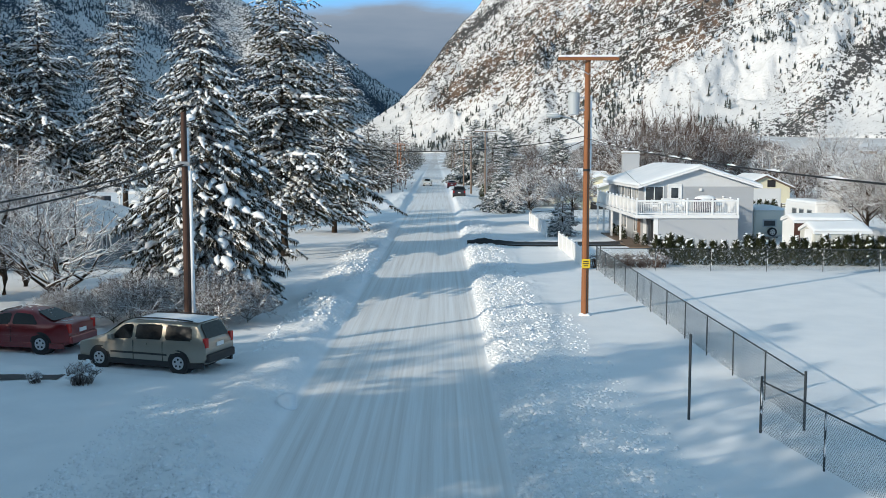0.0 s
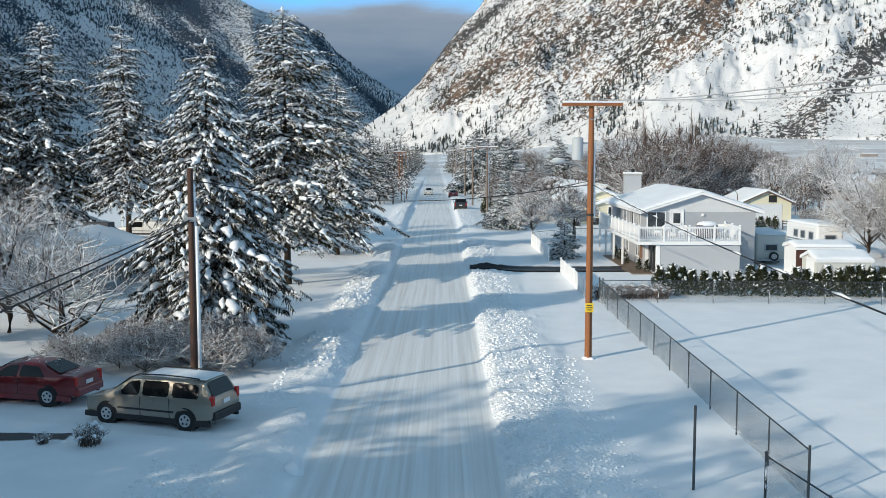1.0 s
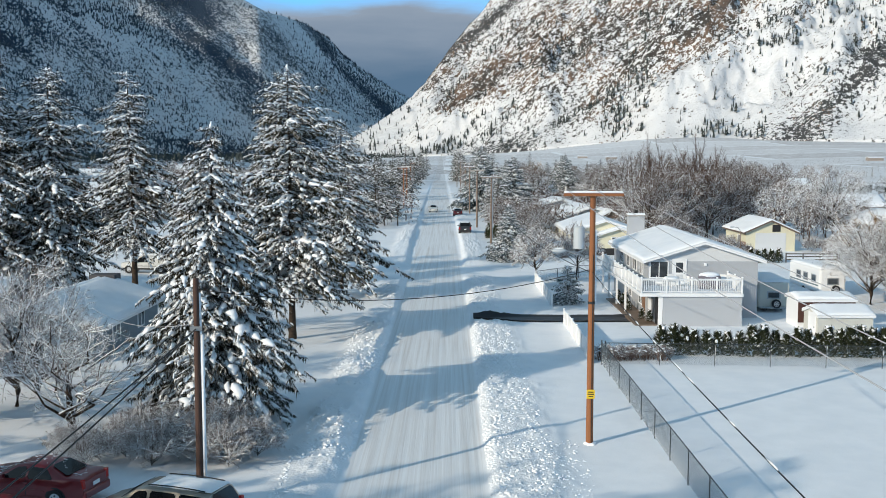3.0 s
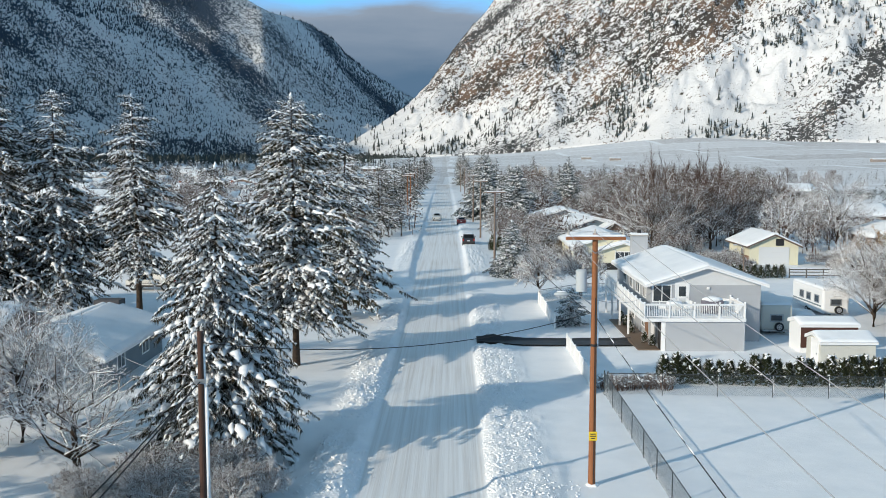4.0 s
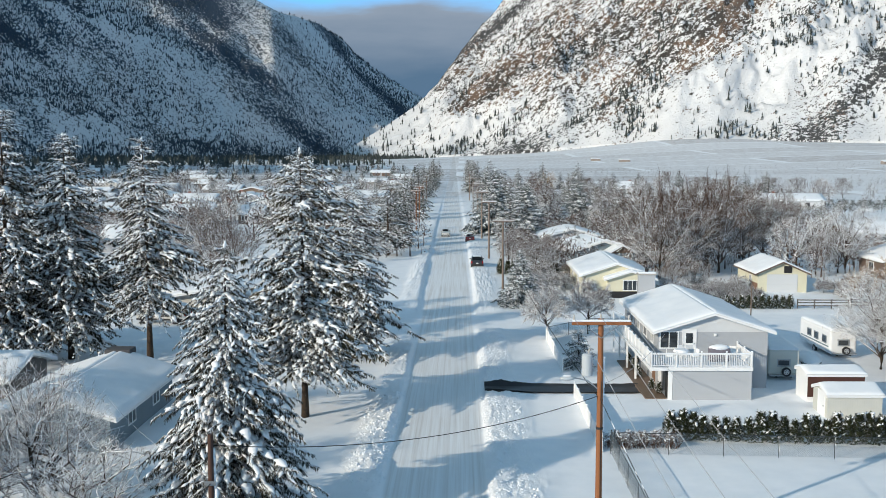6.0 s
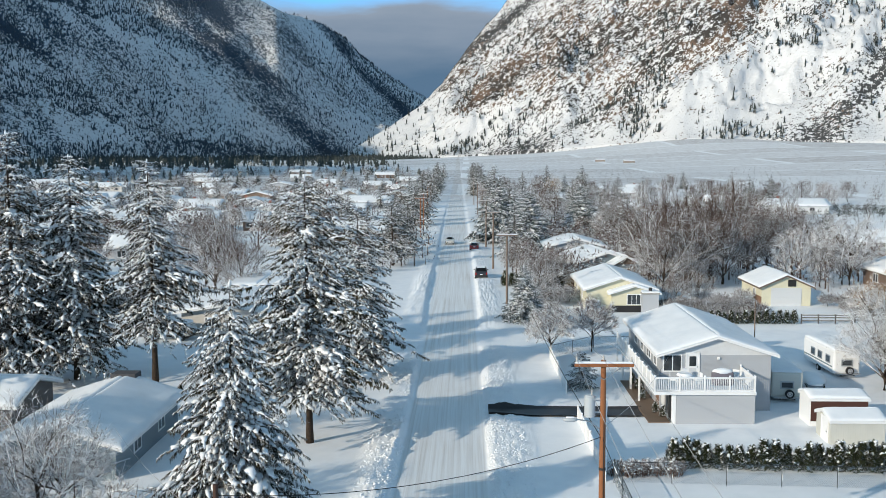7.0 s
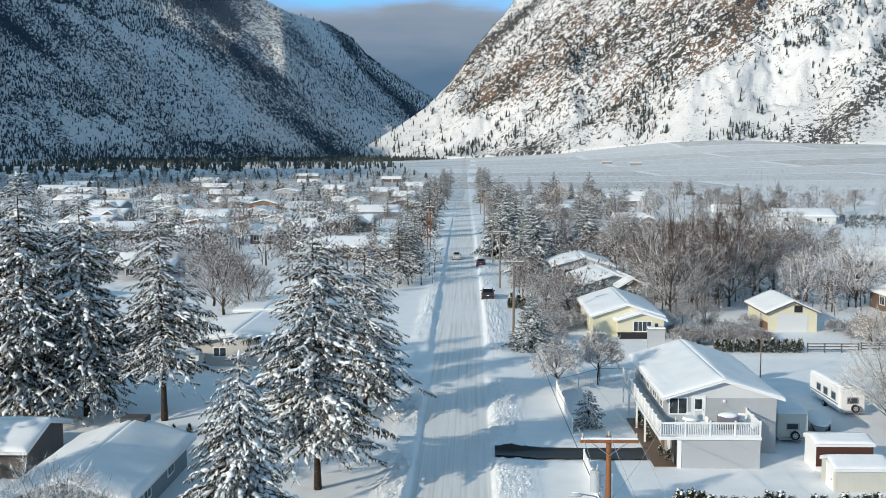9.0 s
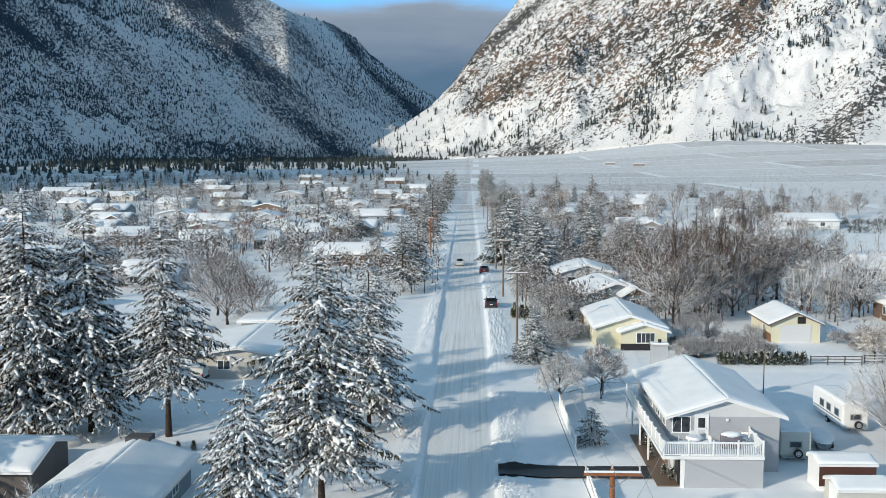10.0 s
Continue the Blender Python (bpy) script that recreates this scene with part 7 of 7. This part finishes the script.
CEDAR = snowed("cedar_leaf", (0.018, 0.028, 0.014), (0.06, 0.065, 0.03), 0.6, 1.1, 3.0, amount=0.5)
rg = random.Random(5)
kinds = [cedar("cedar_shrub", s, 1.65, 0.5, "clipped dark cedar shrub with clumps of snow", "cedar hedge") for s in (1, 2, 3)]
n = 0
x = 12.9
while x < 33:
    place(kinds[n % 3], x, 60.6 - (x - 12.9) * 0.06 + rg.uniform(-0.12, 0.12), rg.uniform(0.85, 1.15), rg.uniform(0, 360))
    x += rg.uniform(0.56, 0.74)
    n += 1
x = 27.8
while x < 37.5:
    place(kinds[n % 3], x, 113.0 + rg.uniform(-0.15, 0.15), rg.uniform(0.75, 1.0), rg.uniform(0, 360))
    x += rg.uniform(0.6, 0.85)
    n += 1
for k in range(16):
    place(kinds[k % 3], 5.4 + k * 0.62 + rg.uniform(-0.3, 0.3), 143 + rg.uniform(-2.5, 2.5), rg.uniform(0.8, 1.4), rg.uniform(0, 360))
for k in range(9):
    place(kinds[k % 3], 14.2 + rg.uniform(-0.3, 0.3), 72.3 + k * 1.1 + (3.2 if k > 1 else 0), rg.uniform(0.35, 0.55), rg.uniform(0, 360))
for k in range(7):
    place(kinds[k % 3], -24 + k * 1.35, 78.8 + rg.uniform(-0.4, 0.4), rg.uniform(0.35, 0.6), rg.uniform(0, 360))
BROWN_TWIG = snowed("brown_twigs", (0.09, 0.05, 0.035), (0.20, 0.11, 0.075), 0.2, 0.8, 2.0, amount=0.6)
THICKET = snowed("thicket_twigs", (0.06, 0.045, 0.04), (0.14, 0.10, 0.09), 0.0, 0.8, 4.0, amount=0.9)
low_brush = shrub("shrub", "low brown leafless shrub under snow", 0.95, 1.5, 3, 60, BROWN_TWIG, group="brown shrubs", pads=0.35)
x = 9.1
while x < 13.2:
    place(low_brush, x, 58.9 + rg.uniform(-0.25, 0.25), rg.uniform(0.85, 1.15), rg.uniform(0, 360))
    place(low_brush, x + 0.3, 59.9 + rg.uniform(-0.25, 0.25), rg.uniform(0.8, 1.0), rg.uniform(0, 360))
    x += 0.85
thicket = round_tree("shrub", "grey-brown leafless thicket sprinkled with snow", 2.1, 3.1, 8, 16, 14, 13, thin=0.0075, material=THICKET, fork=0.03, trunk_r=0.022, category="shrub", group="thicket behind the cars", load=0.6, ragged=0.5, crook=0.05)
for x, y, k in ((-8.6, 38.2, 0.9), (-10.0, 39.2, 1.0), (-11.6, 38.4, 1.0), (-13.0, 39.4, 0.9), (-14.2, 38.3, 0.8), (-9.2, 40.6, 1.05), (-11.0, 41.2, 1.05), (-12.8, 41.0, 0.95), (-7.7, 39.6, 0.85), (-15.3, 39.6, 0.7)):
    place(thicket, x, y, k, rg.uniform(0, 360))
for k in range(26):
    x, y = rg.uniform(24, 35.5), rg.uniform(115.5, 128)
    place(thicket, x, y, rg.uniform(0.55, 1.25), rg.uniform(0, 360))
for k in range(18):
    place(thicket, rg.uniform(8.0, 14.2), rg.uniform(119, 140), rg.uniform(0.6, 1.3), rg.uniform(0, 360))
for k in range(14):
    place(thicket, rg.uniform(45, 56), rg.uniform(116, 134), rg.uniform(0.6, 1.3), rg.uniform(0, 360))
tuft = shrub("shrub", "small bare garden shrub poking through snow", 0.75, 0.9, 14, 70, TWIG_PALE, group="garden shrubs", pads=0.2)
for x, y, k in ((-10.5, 28.9, 1.0), (-11.9, 29.0, 0.5), (-19.5, 74, 1.4), (-17.5, 76, 1.6), (-16.2, 73, 1.2), (24.0, 115.5, 1.8), (15.5, 119, 1.6), (26, 117, 2.0), (29.5, 118.5, 1.8), (13.5, 117.5, 1.4)):
    place(tuft, x, y, k, rg.uniform(0, 360))


# ---- snow clods, dark drive, small details ----
def clods(name, label, spots, seed, low, high):
    rg = random.Random(seed)
    s = Soup()
    for x, y, z in spots:
        r = rg.uniform(low, high)
        d = Vector((rg.uniform(-1, 1), rg.uniform(-1, 1), rg.uniform(-0.3, 0.3))).normalized() * r
        p = Vector((x, y, z - r * 0.25))
        s.tube([p - d, p - d * 0.4, p + d * 0.4, p + d], [r * 0.35, r * 0.95, r * 0.9, r * 0.3], 4, flat=0.8, jitter=0.25, rng=rg)
    ob = s.put(name, SNOW)
    return tagged(ob, label, "snow", kind="stuff")


rs = np.random.RandomState(4)
xs, ys = 1.5 + 3.9 * rs.rand(11000) ** 1.25, 17 + 90 * rs.rand(11000) ** 1.9
keep = (rs.rand(11000) < 1.2 - 0.26 * np.abs(xs - 2.4)) & ~((ys > 71.5) & (ys < 76)) & ~((ys > 97) & (ys < 113)) & ((xs < 4.2) | (ys < 42))
xs, ys = xs[keep], ys[keep]
clods("snow_clods", "lumpy ploughed snow thrown along the street edge", list(zip(xs, ys, ground_height(xs, ys))), 3, 0.02, 0.085)
xs, ys = rs.uniform(-8.2, -4.0, 9000), 17 + 90 * rs.rand(9000) ** 1.7
keep = (fbm(xs * 0.22, ys * 0.16, 2, 17) > 0.38) & ~((ys > 97) & (ys < 113)) & ~((xs < -6.4) & (ys > 29))
xs, ys = xs[keep], ys[keep]
clods("snow_clods", "broken ploughed snow heaped beside the street", list(zip(xs, ys, ground_height(xs, ys))), 6, 0.025, 0.10)
heap = thing("snow_lump", pose(-4.15, 26.6, 0.12), "round lump of ploughed snow at the road edge", "snow lump")
bm = bmesh.new()
bmesh.ops.create_icosphere(bm, subdivisions=3, radius=0.3)
for v in bm.verts:
    v.co *= 1 + 0.35 * noise.noise(v.co * 5)
part("lump", bm, SNOW, heap, smoothed=True)

ASPHALT = plain("wet_asphalt", (0.03, 0.03, 0.033), 0.5, spread=0.4, scale=2.0)


def sheet(name, label, x0, x1, y0, y1, lift, seed, amount, material):
    """A cleared patch of ground with an uneven edge, lying just over the snow cut."""
    nx, ny = max(8, int((x1 - x0) / 0.25)), max(6, int((y1 - y0) / 0.18))
    X, Y = np.meshgrid(np.linspace(x0, x1, nx), np.linspace(y0, y1, ny))
    mid = (y0 + y1) / 2
    squeeze = 1 - amount * fbm(X * 0.9, np.sign(Y - mid), 3, seed)
    Y = mid + (Y - mid) * squeeze
    ob = grid_object(name, X, Y, ground_height(X, Y) + lift, material)
    return tagged(ob, label, "drive", kind="structure")


sheet("driveway", "wet black asphalt drive shovelled clear", 1.8, 13.4, 72.4, 75.3, 0.10, 5, 0.12, ASPHALT)
sheet("cleared_patch", "dark bare ground beside the parked cars", -17.5, -11.4, 29.0, 30.5, 0.02, 9, 0.85, ASPHALT)
